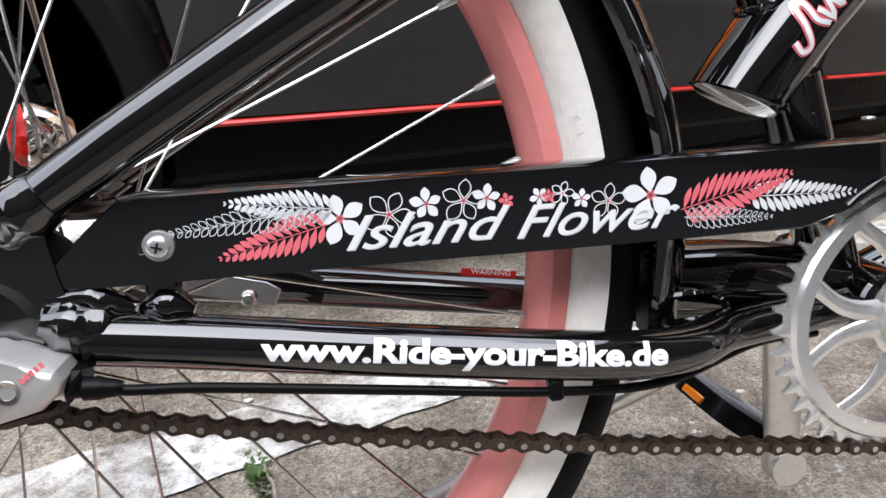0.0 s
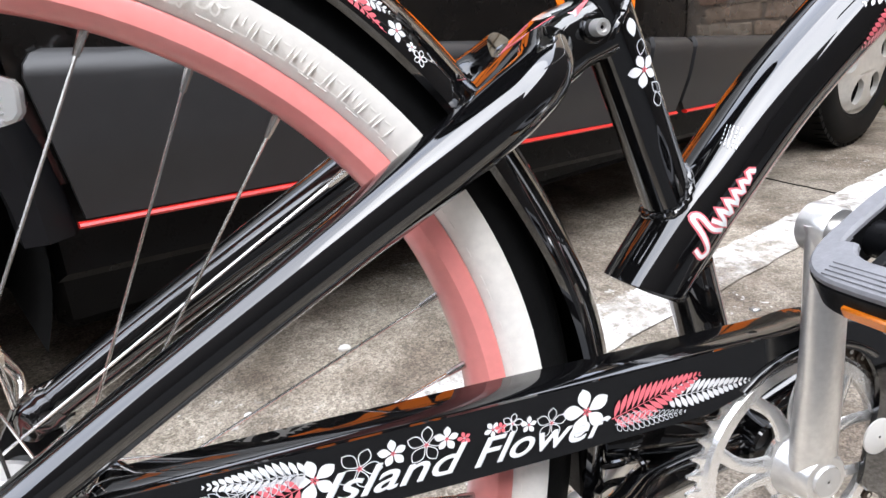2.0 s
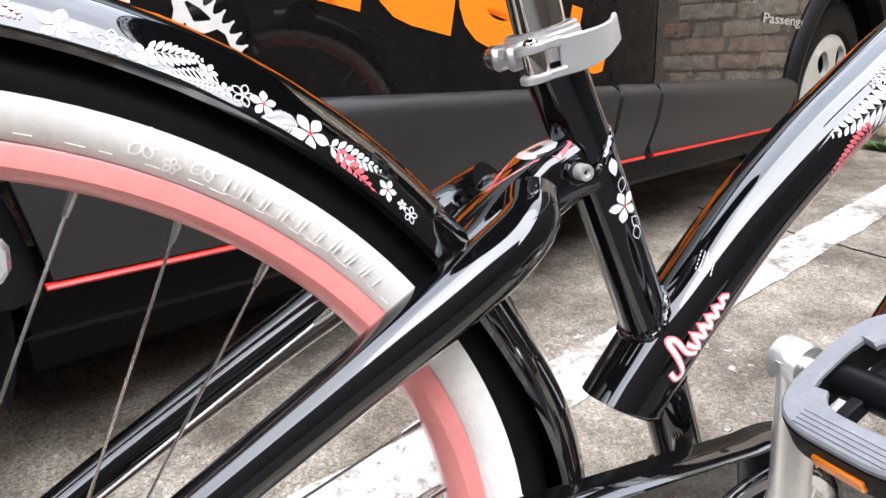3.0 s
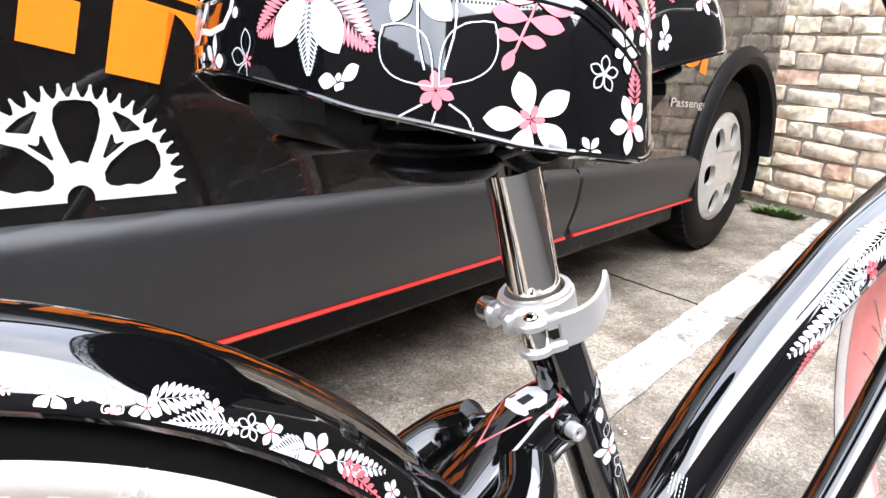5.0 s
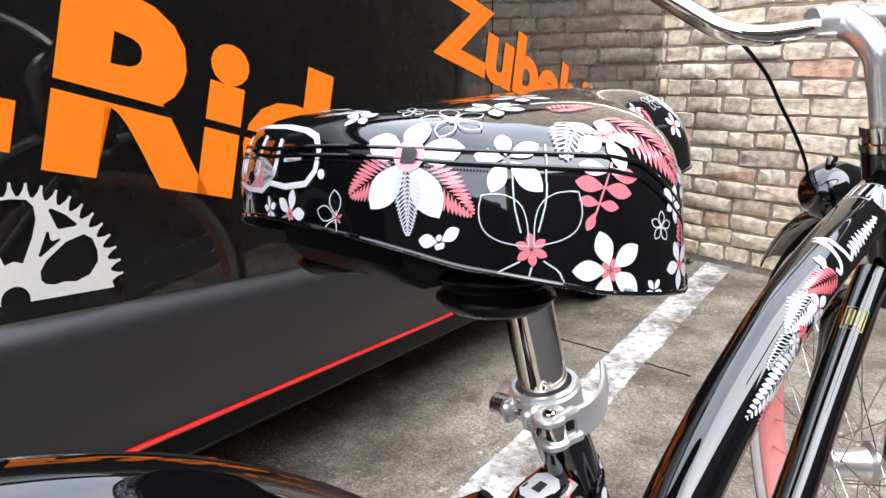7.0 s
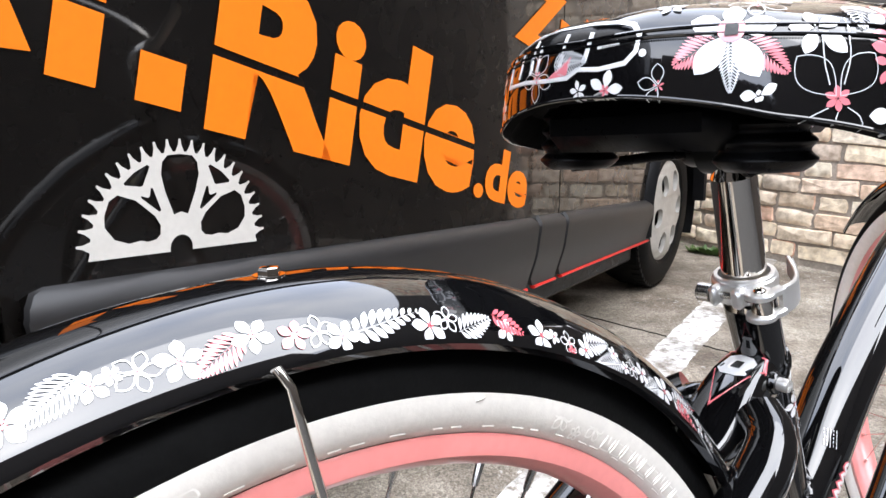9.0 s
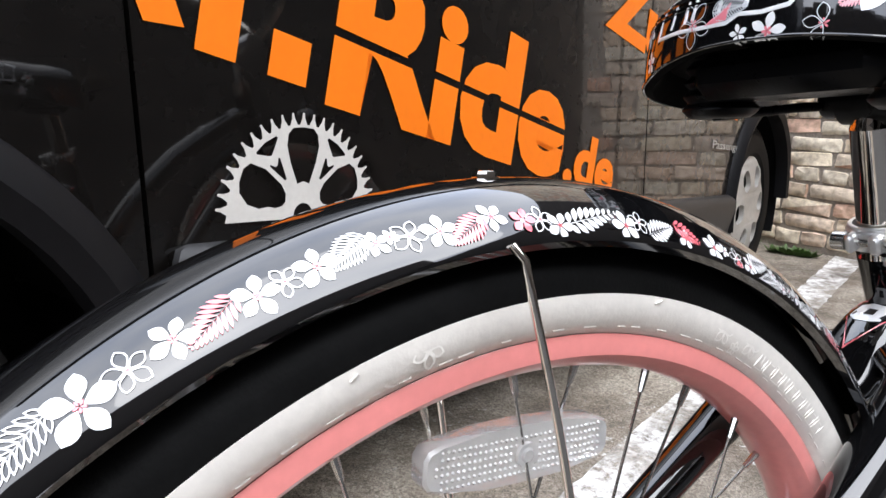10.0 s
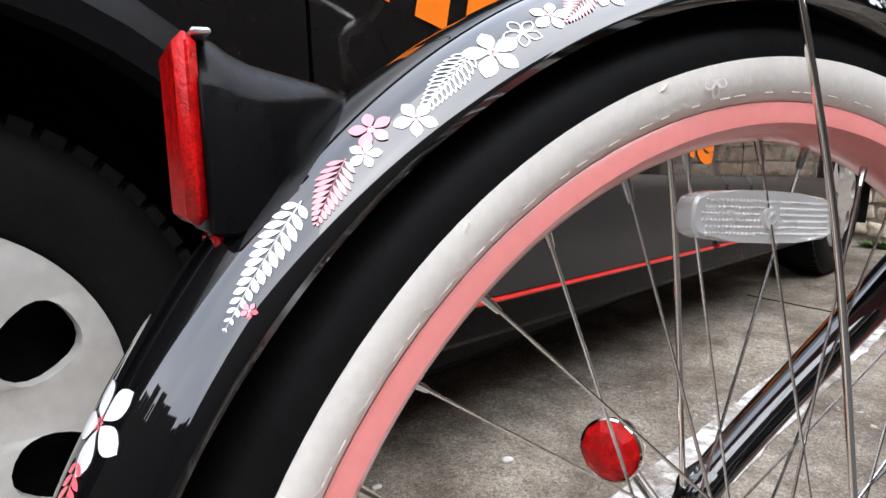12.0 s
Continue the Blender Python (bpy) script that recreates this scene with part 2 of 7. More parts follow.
# dark brick for the added walls out of view, dim in reflections
def unseen_wall_material(axis):
    m = bpy.data.materials.new("unseen_dark_brick")
    m.use_nodes = True
    nt = m.node_tree
    b = nt.nodes["Principled BSDF"]
    b.inputs["Roughness"].default_value = 0.9
    tc = nt.nodes.new("ShaderNodeTexCoord")
    sep = nt.nodes.new("ShaderNodeSeparateXYZ")
    com = nt.nodes.new("ShaderNodeCombineXYZ")
    br = nt.nodes.new("ShaderNodeTexBrick")
    br.inputs["Color1"].default_value, br.inputs["Color2"].default_value, br.inputs["Mortar"].default_value = (0.052, 0.041, 0.031, 1), (0.034, 0.026, 0.021, 1), (0.022, 0.020, 0.018, 1)
    br.inputs["Scale"].default_value = 2.2
    nt.links.new(tc.outputs["Object"], sep.inputs[0])
    nt.links.new(sep.outputs[axis], com.inputs["X"])
    nt.links.new(sep.outputs["Z"], com.inputs["Y"])
    nt.links.new(com.outputs[0], br.inputs["Vector"])
    nt.links.new(br.outputs["Color"], b.inputs["Base Color"])
    return m


M_UNSEEN_WALL = unseen_wall_material("X")
M_UNSEEN_WALL_W = unseen_wall_material("Y")
M_LINER = material("black_wheel_housing_felt", (0.006, 0.006, 0.006), 0.95, spec=0.05, var=0.3, scale=20)
M_GROUND = concrete("worn_yard_concrete", False)
M_MARKING = concrete("worn_white_marking", True)
M_BRICK = brick_material()


# ---- mesh helpers ----
BIKE_Z = 0.335          # the hub's height over the tyre's contact
LEAN = -4.34            # the bicycle leans away on its stand


def link(name, bm, mats, parent=None, label="", smooth=True, at=None):
    """One mesh object from a bmesh."""
    bmesh.ops.recalc_face_normals(bm, faces=bm.faces)
    me = bpy.data.meshes.new(name)
    bm.to_mesh(me)
    bm.free()
    for m in mats if isinstance(mats, (list, tuple)) else [mats]:
        me.materials.append(m)
    if smooth:
        me.shade_smooth()
        me.set_sharp_from_angle(angle=radians(38))
    ob = new(name, me)
    if parent is not None:
        ob.parent = parent
        if parent.name == "bicycle":
            ob.matrix_basis = Matrix.Translation((0, 0, BIKE_Z))
    if at is not None:
        ob.matrix_basis = at
    if label:
        tagged(ob, label)
    return ob


def part(name, bm, mat, parent, label="", smooth=True):
    return link(name, bm, mat, parent, label, smooth)


def spline(pts, n):
    """n points on a smooth curve through pts, at even steps of length."""
    p = np.array(pts, float)
    if len(p) == 2:
        return [p[0] + (p[1] - p[0]) * k / (n - 1) for k in range(n)]
    q = np.vstack([2 * p[0] - p[1], p, 2 * p[-1] - p[-2]])
    out = []
    for i in range(1, len(q) - 2):
        for k in range(24):
            t = k / 24
            a, b, c, d = q[i - 1], q[i], q[i + 1], q[i + 2]
            out.append(0.5 * (2 * b + (c - a) * t + (2 * a - 5 * b + 4 * c - d) * t * t + (3 * b - a - 3 * c + d) * t ** 3))
    out.append(p[-1])
    out = np.array(out)
    s = np.r_[0, np.cumsum(np.linalg.norm(np.diff(out, axis=0), axis=1))]
    w = np.linspace(0, s[-1], n)
    return [np.array([np.interp(v, s, out[:, k]) for k in range(3)]) for v in w]


def tube(bm, pts, r, seg=20, n=2, caps=True, flat=1.0, mat=0, up=(0, 0, 1)):
    """A round tube along pts. r: a radius or radii along it; flat: the ratio of its two widths."""
    path = [Vector(v) for v in spline(pts, max(n, 2))]
    radii = np.interp(np.linspace(0, 1, len(path)), np.linspace(0, 1, len(r)), r) if isinstance(r, (list, tuple)) else [r] * len(path)
    rings, side = [], None
    for i, c in enumerate(path):
        d = (path[min(i + 1, len(path) - 1)] - path[max(i - 1, 0)]).normalized()
        if side is None:
            side = d.cross(Vector(up))
            if side.length < 1e-3:
                side = d.cross(Vector((0, 1, 0)))
        side = (side - d * side.dot(d)).normalized()
        nrm = side.cross(d)
        rings.append([bm.verts.new(c + float(radii[i]) * (math.cos(2 * math.pi * k / seg) * side + flat * math.sin(2 * math.pi * k / seg) * nrm)) for k in range(seg)])
    for a, b in zip(rings, rings[1:]):
        for k in range(seg):
            bm.faces.new((a[k], a[(k + 1) % seg], b[(k + 1) % seg], b[k])).material_index = mat
    if caps:
        for ring in (rings[0], rings[-1]):
            bm.faces.new(ring).material_index = mat
    return bm


def revolve(bm, profile, seg=96, a0=0.0, a1=360.0, centre=(0, 0, 0), axis="y", close=False, mat=0):
    """Turn a profile of (radius, across) round the axis y (wheel plane x z), or x or z."""
    full = abs(a1 - a0) >= 359.9
    cols = []
    for k in range(seg if full else seg + 1):
        a = radians(a0 + (a1 - a0) * k / seg)
        col = []
        for r, w in profile:
            v = {"y": (r * math.cos(a), w, r * math.sin(a)), "z": (r * math.cos(a), r * math.sin(a), w), "x": (w, r * math.cos(a), r * math.sin(a))}[axis]
            col.append(bm.verts.new(Vector(centre) + Vector(v)))
        cols.append(col)
    pairs = list(zip(cols, cols[1:] + ([cols[0]] if full else [])))
    if not full:
        pairs = list(zip(cols, cols[1:]))
    m = len(profile)
    for a, b in pairs:
        for j in range(m if close else m - 1):
            try:
                bm.faces.new((a[j], b[j], b[(j + 1) % m], a[(j + 1) % m])).material_index = mat
            except ValueError:
                pass
    if close and not full:
        bm.faces.new(cols[0]), bm.faces.new(cols[-1])
    return bm


def plate(bm, outline, y0, y1, bevel=0.0, mat=0, seg=1):
    """A flat plate: an outline in x z, from y0 to y1, with rounded edges."""
    lo = [bm.verts.new((x, y0, z)) for x, z in outline]
    hi = [bm.verts.new((x, y1, z)) for x, z in outline]
    fs = [bm.faces.new(lo), bm.faces.new(hi)]
    n = len(lo)
    sides = [bm.faces.new((lo[k], lo[(k + 1) % n], hi[(k + 1) % n], hi[k])) for k in range(n)]
    for f in fs + sides:
        f.material_index = mat
    if bevel:
        edges = [e for f in fs for e in f.edges]
        bmesh.ops.bevel(bm, geom=list(set(edges)), offset=bevel, segments=seg, affect="EDGES", profile=0.5)
    return bm


def box(bm, lo, hi, bevel=0.0, m=None, mat=0, seg=1):
    r = bmesh.ops.create_cube(bm, size=1)
    lo, hi = Vector(lo), Vector(hi)
    for v in r["verts"]:
        v.co = Vector([lo[k] + (v.co[k] + 0.5) * (hi[k] - lo[k]) for k in range(3)])
    fs = {f for v in r["verts"] for f in v.link_faces}
    for f in fs:
        f.material_index = mat
    geo = list({e for f in fs for e in f.edges})
    vs = set(r["verts"])
    if bevel:
        out = bmesh.ops.bevel(bm, geom=geo, offset=bevel, segments=seg, affect="EDGES", profile=0.5)
        vs = {v for v in out["verts"]} | {v for v in vs if v.is_valid}
    if m is not None:
        bmesh.ops.transform(bm, matrix=m, verts=list(vs))
    return bm


def cutout(outline, holes):
    """A flat face in x y with holes through it, as a mesh."""
    cu = bpy.data.curves.new("cutout", "CURVE")
    cu.dimensions, cu.fill_mode = "2D", "BOTH"
    for ring in [outline] + holes:
        sp = cu.splines.new("POLY")
        sp.points.add(len(ring) - 1)
        for p, (x, y) in zip(sp.points, ring):
            p.co = (x, y, 0, 1)
        sp.use_cyclic_u = True
    tmp = new("tmp", cu)
    me = bpy.data.meshes.new_from_object(tmp.evaluated_get(bpy.context.evaluated_depsgraph_get()))
    bpy.data.objects.remove(tmp)
    me.materials.clear()
    return me


def arc(cx, cz, r, a0, a1, n):
    return [(cx + r * math.cos(radians(a0 + (a1 - a0) * k / (n - 1))), cz + r * math.sin(radians(a0 + (a1 - a0) * k / (n - 1)))) for k in range(n)]


# ---- print: flat motifs laid on a surface ----
def petal(cx, cy, r, ang, wide=0.30, r0=0.10, n=7):
    left, right = [], []
    for k in range(n + 1):
        t = k / n
        w = wide * r * (math.sin(math.pi * min(1, t ** 1.2)) ** 0.8)
        d = r * (r0 + (1 - r0) * t)
        left.append((d, w)), right.append((d, -w))
    pts = left + right[-2:0:-1]
    c, s = math.cos(radians(ang)), math.sin(radians(ang))
    return [(cx + x * c - y * s, cy + x * s + y * c) for x, y in pts]


def ribbon(line, th):
    """A strip of quads along a line, as thick as th, mitred at its bends."""
    closed = len(line) > 3 and math.dist(line[0], line[-1]) < 1e-9
    n = len(line)
    edge = []
    for k, (x, y) in enumerate(line):
        a = line[k - 1] if k else (line[-2] if closed else line[0])
        b = line[k + 1] if k < n - 1 else (line[1] if closed else line[-1])
        d0, d1 = Vector((x - a[0], y - a[1])), Vector((b[0] - x, b[1] - y))
        d0 = d0.normalized() if d0.length > 1e-12 else d1.normalized()
        d1 = d1.normalized() if d1.length > 1e-12 else d0
        t = d0 + d1
        t = t.normalized() if t.length > 1e-6 else d0
        w = th / 2 / max(0.5, t.dot(d0))
        edge.append(((x - t.y * w, y + t.x * w), (x + t.y * w, y - t.x * w)))
    return [[a[0], b[0], b[1], a[1]] for a, b in zip(edge, edge[1:])]


def flower(cx, cy, r, rot=90, fill=0, centre=1, line=0.0):
    """Five petals; fill None: outlines alone. Returns polygons with the slot of their ink."""
    out = []
    for k in range(5):
        p = petal(cx, cy, r * (1 + 0.06 * ((k * 7) % 3 - 1)), rot + 72 * k, 0.29)
        if fill is None:
            out += [(q, 0) for q in ribbon(p + p[:1], line or r * 0.05)]
        else:
            out.append((p, fill))
    for k in range(5):
        out.append((petal(cx, cy, r * (0.19 if fill is not None else 0.14), rot + 36 + 72 * k, 0.24), centre))
    return out


def fern(x0, y0, x1, y1, width, n=11, ink=0, line=0.0):
    """A frond from its base to its tip; line: outlines of that thickness in place of filled leaflets."""
    out = []
    L = math.hypot(x1 - x0, y1 - y0)
    ang = math.degrees(math.atan2(y1 - y0, x1 - x0))
    for k in range(n):
        t = (k + 0.4) / n
        w = 1.12 * width * (1 - t) ** 0.62 * min(1, 0.6 + 2 * t)
        bx, by = x0 + (x1 - x0) * t, y0 + (y1 - y0) * t
        for sgn in (1, -1):
            p = petal(bx, by, w, ang + sgn * (58 - 22 * t), min(0.24, 0.40 * L / n / w), 0.02, 6)
            if line:
                out += [(q, ink) for q in ribbon(p + p[:1], line)]
            else:
                out.append((p, ink))
    out.append(([(x0, y0 - L * 0.005), (x1, y1), (x0, y0 + L * 0.005)], ink))
    return out


class Surface:
    """Lays flat motifs on a mesh: from a frame (origin, right, up) straight down its normal."""

    def __init__(self, ob):
        from mathutils.bvhtree import BVHTree
        me = ob.data
        self.tree = BVHTree.FromPolygons([v.co for v in me.vertices], [p.vertices for p in me.polygons])

    def put(self, origin, right, up, lift=0.0005):
        o, r = Vector(origin), Vector(right).normalized()
        u = (Vector(up) - r * r.dot(Vector(up))).normalized()
        n = r.cross(u)

        def f(x, y):
            p = o + r * x + u * y
            hit = self.tree.ray_cast(p + n * 0.03, -n, 0.09)
            if hit[0] is None:
                hit = self.tree.find_nearest(p)
            nn = hit[1] if hit[1].dot(n) > 0 else -hit[1]
            return hit[0] + nn * lift
        return f


def flat(origin, right, up, lift=0.0004):
    o, r, u = Vector(origin), Vector(right).normalized(), Vector(up).normalized()
    n = r.cross(u)
    return lambda x, y: o + r * x + u * y + n * lift


def print_on(name, polys, f, mats, parent, label="", layers=0.00012):
    """Motifs as one thin printed mesh; each ink lies a hair over the one before."""
    bm = bmesh.new()
    for poly, ink in polys:
        c = (sum(p[0] for p in poly) / len(poly), sum(p[1] for p in poly) / len(poly))
        vs = [bm.verts.new(f(*p)) for p in poly]
        vc = bm.verts.new(f(*c))
        n, inner = None, vs
        # a broad motif bends with the surface: a ring half way in
        if max(math.dist(p, c) for p in poly) > 0.005:
            inner = [bm.verts.new(f((p[0] + c[0]) / 2, (p[1] + c[1]) / 2)) for p in poly]
        for k in range(len(vs)):
            j = (k + 1) % len(vs)
            try:
                bm.faces.new((inner[k], inner[j], vc)).material_index = ink
                if inner is not vs:
                    bm.faces.new((vs[k], vs[j], inner[j], inner[k])).material_index = ink
            except ValueError:
                pass
        if ink:
            a, b = vs[0].co - vc.co, vs[max(1, len(vs) // 3)].co - vc.co
            n = a.cross(b)
            if n.length > 1e-12:
                n.normalize()
                fx, fy = f(c[0] + 1e-3, c[1]) - vc.co, f(c[0], c[1] + 1e-3) - vc.co
                if n.dot(fx.cross(fy)) < 0:
                    n = -n
                for v in vs + [vc] + (inner if inner is not vs else []):
                    v.co += n * layers * ink * 2
    me = bpy.data.meshes.new(name)
    bm.to_mesh(me)
    bm.free()
    for m in mats:
        me.materials.append(m)
    ob = new(name, me)
    ob.parent = parent
    if label:
        tagged(ob, label)
    return ob


def lettering(name, text, size, f, mat, parent, label="", shear=0.0, bold=0.0, cuts=(), width=None, spacing=1.0, gap=None):
    """Words in the built-in font, laid on a surface by f; cuts: heights at which the letters are divided to bend."""
    cu = bpy.data.curves.new(name, "FONT")
    cu.body, cu.size, cu.shear, cu.offset, cu.space_character, cu.resolution_u = text, size, shear, bold, spacing, 4
    tmp = new("tmp", cu)
    me = bpy.data.meshes.new_from_object(tmp.evaluated_get(bpy.context.evaluated_depsgraph_get()))
    bpy.data.objects.remove(tmp)
    bm = bmesh.new()
    bm.from_mesh(me)
    bpy.data.meshes.remove(me)
    xs = [v.co.x for v in bm.verts]
    k = width / (max(xs) - min(xs)) if width else 1.0
    x0 = min(xs)
    for v in bm.verts:
        v.co.x = (v.co.x - x0) * k
    for c in cuts:
        bmesh.ops.bisect_plane(bm, geom=bm.verts[:] + bm.edges[:] + bm.faces[:], plane_co=(0, c, 0), plane_no=(0, 1, 0))
    if gap:
        for c in gap:
            bmesh.ops.bisect_plane(bm, geom=bm.verts[:] + bm.edges[:] + bm.faces[:], plane_co=(0, c, 0), plane_no=(0, 1, 0))
        bmesh.ops.delete(bm, geom=[q for q in bm.faces if gap[0] < q.calc_center_median().y < gap[1]], context="FACES")
    bmesh.ops.triangulate(bm, faces=bm.faces)
    for v in bm.verts:
        v.co = f(v.co.x, v.co.y)
    out = bpy.data.meshes.new(name)
    bm.to_mesh(out)
    bm.free()
    out.materials.append(mat)
    ob = new(name, out)
    ob.parent = parent
    if label:
        tagged(ob, label)
    return ob


# ---- the yard: ground, marking, walls ----
VAN_ANGLE = 19.05
V_C, V_S = math.cos(radians(VAN_ANGLE)), math.sin(radians(VAN_ANGLE))
V_Y = 0.630


def van_point(s, d, z):
    """From the van's side: s along it towards its front, d into it, z up."""
    return Vector((s * V_C - d * V_S, V_Y + s * V_S + d * V_C, z))


def smooth_step(a, b, x):
    t = max(0.0, min(1.0, (x - a) / (b - a)))
    return t * t * (3 - 2 * t)


def ground_z(x, y):
    """The yard rises a little towards the rear of the van."""
    s, d = x * V_C + (y - V_Y) * V_S, -x * V_S + (y - V_Y) * V_C
    return 0.018 * smooth_step(-0.30, 0.0, d) * smooth_step(1.6, -0.2, s)


def build_ground():
    bm = bmesh.new()
    xs = [-400, -60, -12] + [-4 + 0.1 * k for k in range(91)] + [8, 14, 60, 400]
    ys = [-400, -60, -12] + [-3 + 0.1 * k for k in range(81)] + [7, 14, 60, 400]
    grid = [[bm.verts.new((x, y, ground_z(x, y))) for y in ys] for x in xs]
    for a, b in zip(grid, grid[1:]):
        for k in range(len(ys) - 1):
            bm.faces.new((a[k], b[k], b[k + 1], a[k + 1]))
    g = link("ground", bm, M_GROUND)
    tagged(g, "worn grey concrete yard with grit and stains", "ground", kind="structure")
    bm = bmesh.new()
    rows = []
    rnd = random.Random(4)
    for k in range(130):
        s = -2.2 + 0.043 * k
        row = []
        for j in range(5):
            d = -0.292 + 0.122 * j / 4 + (rnd.uniform(-0.004, 0.004) if j in (0, 4) else 0)
            p = van_point(s, d, 0)
            p.z = ground_z(p.x, p.y) + 0.004
            row.append(bm.verts.new(p))
        rows.append(row)
    for k, (a, b) in enumerate(zip(rows, rows[1:])):
        for j in range(4):
            bm.faces.new((a[j], b[j], b[j + 1], a[j + 1]))
    tagged(link("road_marking", bm, M_MARKING), "worn white painted parking line on the concrete", "road marking", kind="structure")
    # unseen asphalt lane beyond the parking bay, added to darken reflections and bounce
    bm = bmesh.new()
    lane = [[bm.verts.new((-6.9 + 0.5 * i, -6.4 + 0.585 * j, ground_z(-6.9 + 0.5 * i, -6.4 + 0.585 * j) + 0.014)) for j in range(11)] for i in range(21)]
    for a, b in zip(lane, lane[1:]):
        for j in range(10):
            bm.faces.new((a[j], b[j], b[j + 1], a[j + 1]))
    tagged(link("road", bm, M_UNSEEN_LANE), "unseen dark asphalt lane, added to darken reflections and bounce light", "road", kind="structure")
    # expansion joints: narrow dark grooves filled with dirt
    for k, (a, b) in enumerate((((1.715, 1.40), (1.815, 0.80)), ((-0.075, 0.78), (0.085, 0.20)))):
        bm = bmesh.new()
        pts = []
        for i in range(25):
            t = i / 24
            x, y = a[0] + (b[0] - a[0]) * t + rnd.uniform(-0.003, 0.003), a[1] + (b[1] - a[1]) * t
            pts.append((x, y, ground_z(x, y) + 0.001))
        tube(bm, pts, 0.0024, 6, 25)
        tagged(link("joint", bm, M_MORTAR if k == 1 else M_RUBBER), "dirty joint between two concrete slabs", "joint", kind="structure")


build_ground()


def leaf_tuft(name, where, count, size, seed, label, leaf=0.6):
    """A low weed of many small leaves."""
    rnd = random.Random(seed)
    bm = bmesh.new()
    for _ in range(count):
        a, rr = rnd.uniform(0, 6.28), rnd.uniform(0, size)
        x, y = where[0] + rr * math.cos(a) * 0.25 - rr * math.sin(a) * 0.27, where[1] + rr * math.sin(a)
        base = Vector((x, y, ground_z(x, y)))
        d = Vector((math.cos(a), math.sin(a), rnd.uniform(0.3, 1.4))).normalized()
        side = d.cross(Vector((0, 0, 1))).normalized()
        L, w = rnd.uniform(0.3, 1.0) * size * leaf, rnd.uniform(0.1, 0.25) * size * leaf
        v = [bm.verts.new(base), bm.verts.new(base + d * L * 0.5 + side * w), bm.verts.new(base + d * L), bm.verts.new(base + d * L * 0.5 - side * w)]
        bm.faces.new(v)
    tagged(link(name, bm, M_LEAF, smooth=False), label, "weed", kind="stuff")


leaf_tuft("moss", (0.044, 0.316), 260, 0.042, 1, "small green moss and weeds in a concrete joint", 0.28)
leaf_tuft("weeds", (2.98, 1.66), 260, 0.10, 2, "low green weeds at the foot of the brick wall")
leaf_tuft("weeds", (3.0, 2.02), 260, 0.12, 3, "low green weeds at the foot of the brick wall")

def pebble(x, y, r, seed):
    """A small pale stone lying on the concrete."""
    rnd = random.Random(seed)
    bm = bmesh.new()
    bmesh.ops.create_icosphere(bm, subdivisions=2, radius=r)
    for v in bm.verts:
        v.co *= rnd.uniform(0.85, 1.1)
        v.co = Vector((x + v.co.x * 1.4, y + v.co.y, ground_z(x, y) + r * 0.45 + v.co.z * 0.7))
    tagged(link("pebble", bm, M_PEBBLE), "small pale pebble lying on the concrete", "pebble", "pebbles on the ground")


for k_, (px_, py_, pr_) in enumerate(((0.072, 0.785, 0.006), (0.312, 0.761, 0.0085), (0.135, 0.62, 0.005), (0.36, 0.42, 0.0045), (0.02, 0.47, 0.0045), (0.62, 0.34, 0.004))):
    pebble(px_, py_, pr_, k_)

WALL_X = 3.11
BRICK_L, BRICK_H, JOINT = 0.245, 0.065, 0.0115


def brick_mesh(L, seed):
    """One weathered brick with a worn, uneven face."""
    rnd = random.Random(seed)
    bm = bmesh.new()
    H = BRICK_H * rnd.uniform(0.93, 1.05)
    a, b, c = L / 2, H / 2, rnd.uniform(0.003, 0.009)
    ring = [(-a + c, -b), (0, -b), (a - c, -b), (a, -b + c), (a, 0), (a, b - c), (a - c, b), (0, b), (-a + c, b), (-a, b - c), (-a, 0), (-a, -b + c)]
    ring = [(y + rnd.uniform(-0.004, 0.004), z + rnd.uniform(-0.0035, 0.0035)) for y, z in ring]
    back = [bm.verts.new((0.05, y, z)) for y, z in ring]
    mid = [bm.verts.new((-0.042 + rnd.uniform(-0.003, 0.003), y, z)) for y, z in ring]
    face = [bm.verts.new((-0.050 + rnd.uniform(-0.002, 0.003), y * 0.955, z * 0.91)) for y, z in ring]
    core = bm.verts.new((-0.052 + rnd.uniform(-0.003, 0.003), rnd.uniform(-0.01, 0.01), rnd.uniform(-0.006, 0.006)))
    for k in range(12):
        j = (k + 1) % 12
        bm.faces.new((back[k], back[j], mid[j], mid[k]))
        bm.faces.new((mid[k], mid[j], face[j], face[k]))
        bm.faces.new((face[k], face[j], core))
    bmesh.ops.recalc_face_normals(bm, faces=bm.faces)
    me = bpy.data.meshes.new("brick")
    bm.to_mesh(me)
    bm.free()
    me.materials.append(M_BRICK)
    me.shade_smooth()
    me.set_sharp_from_angle(angle=radians(60))
    return me


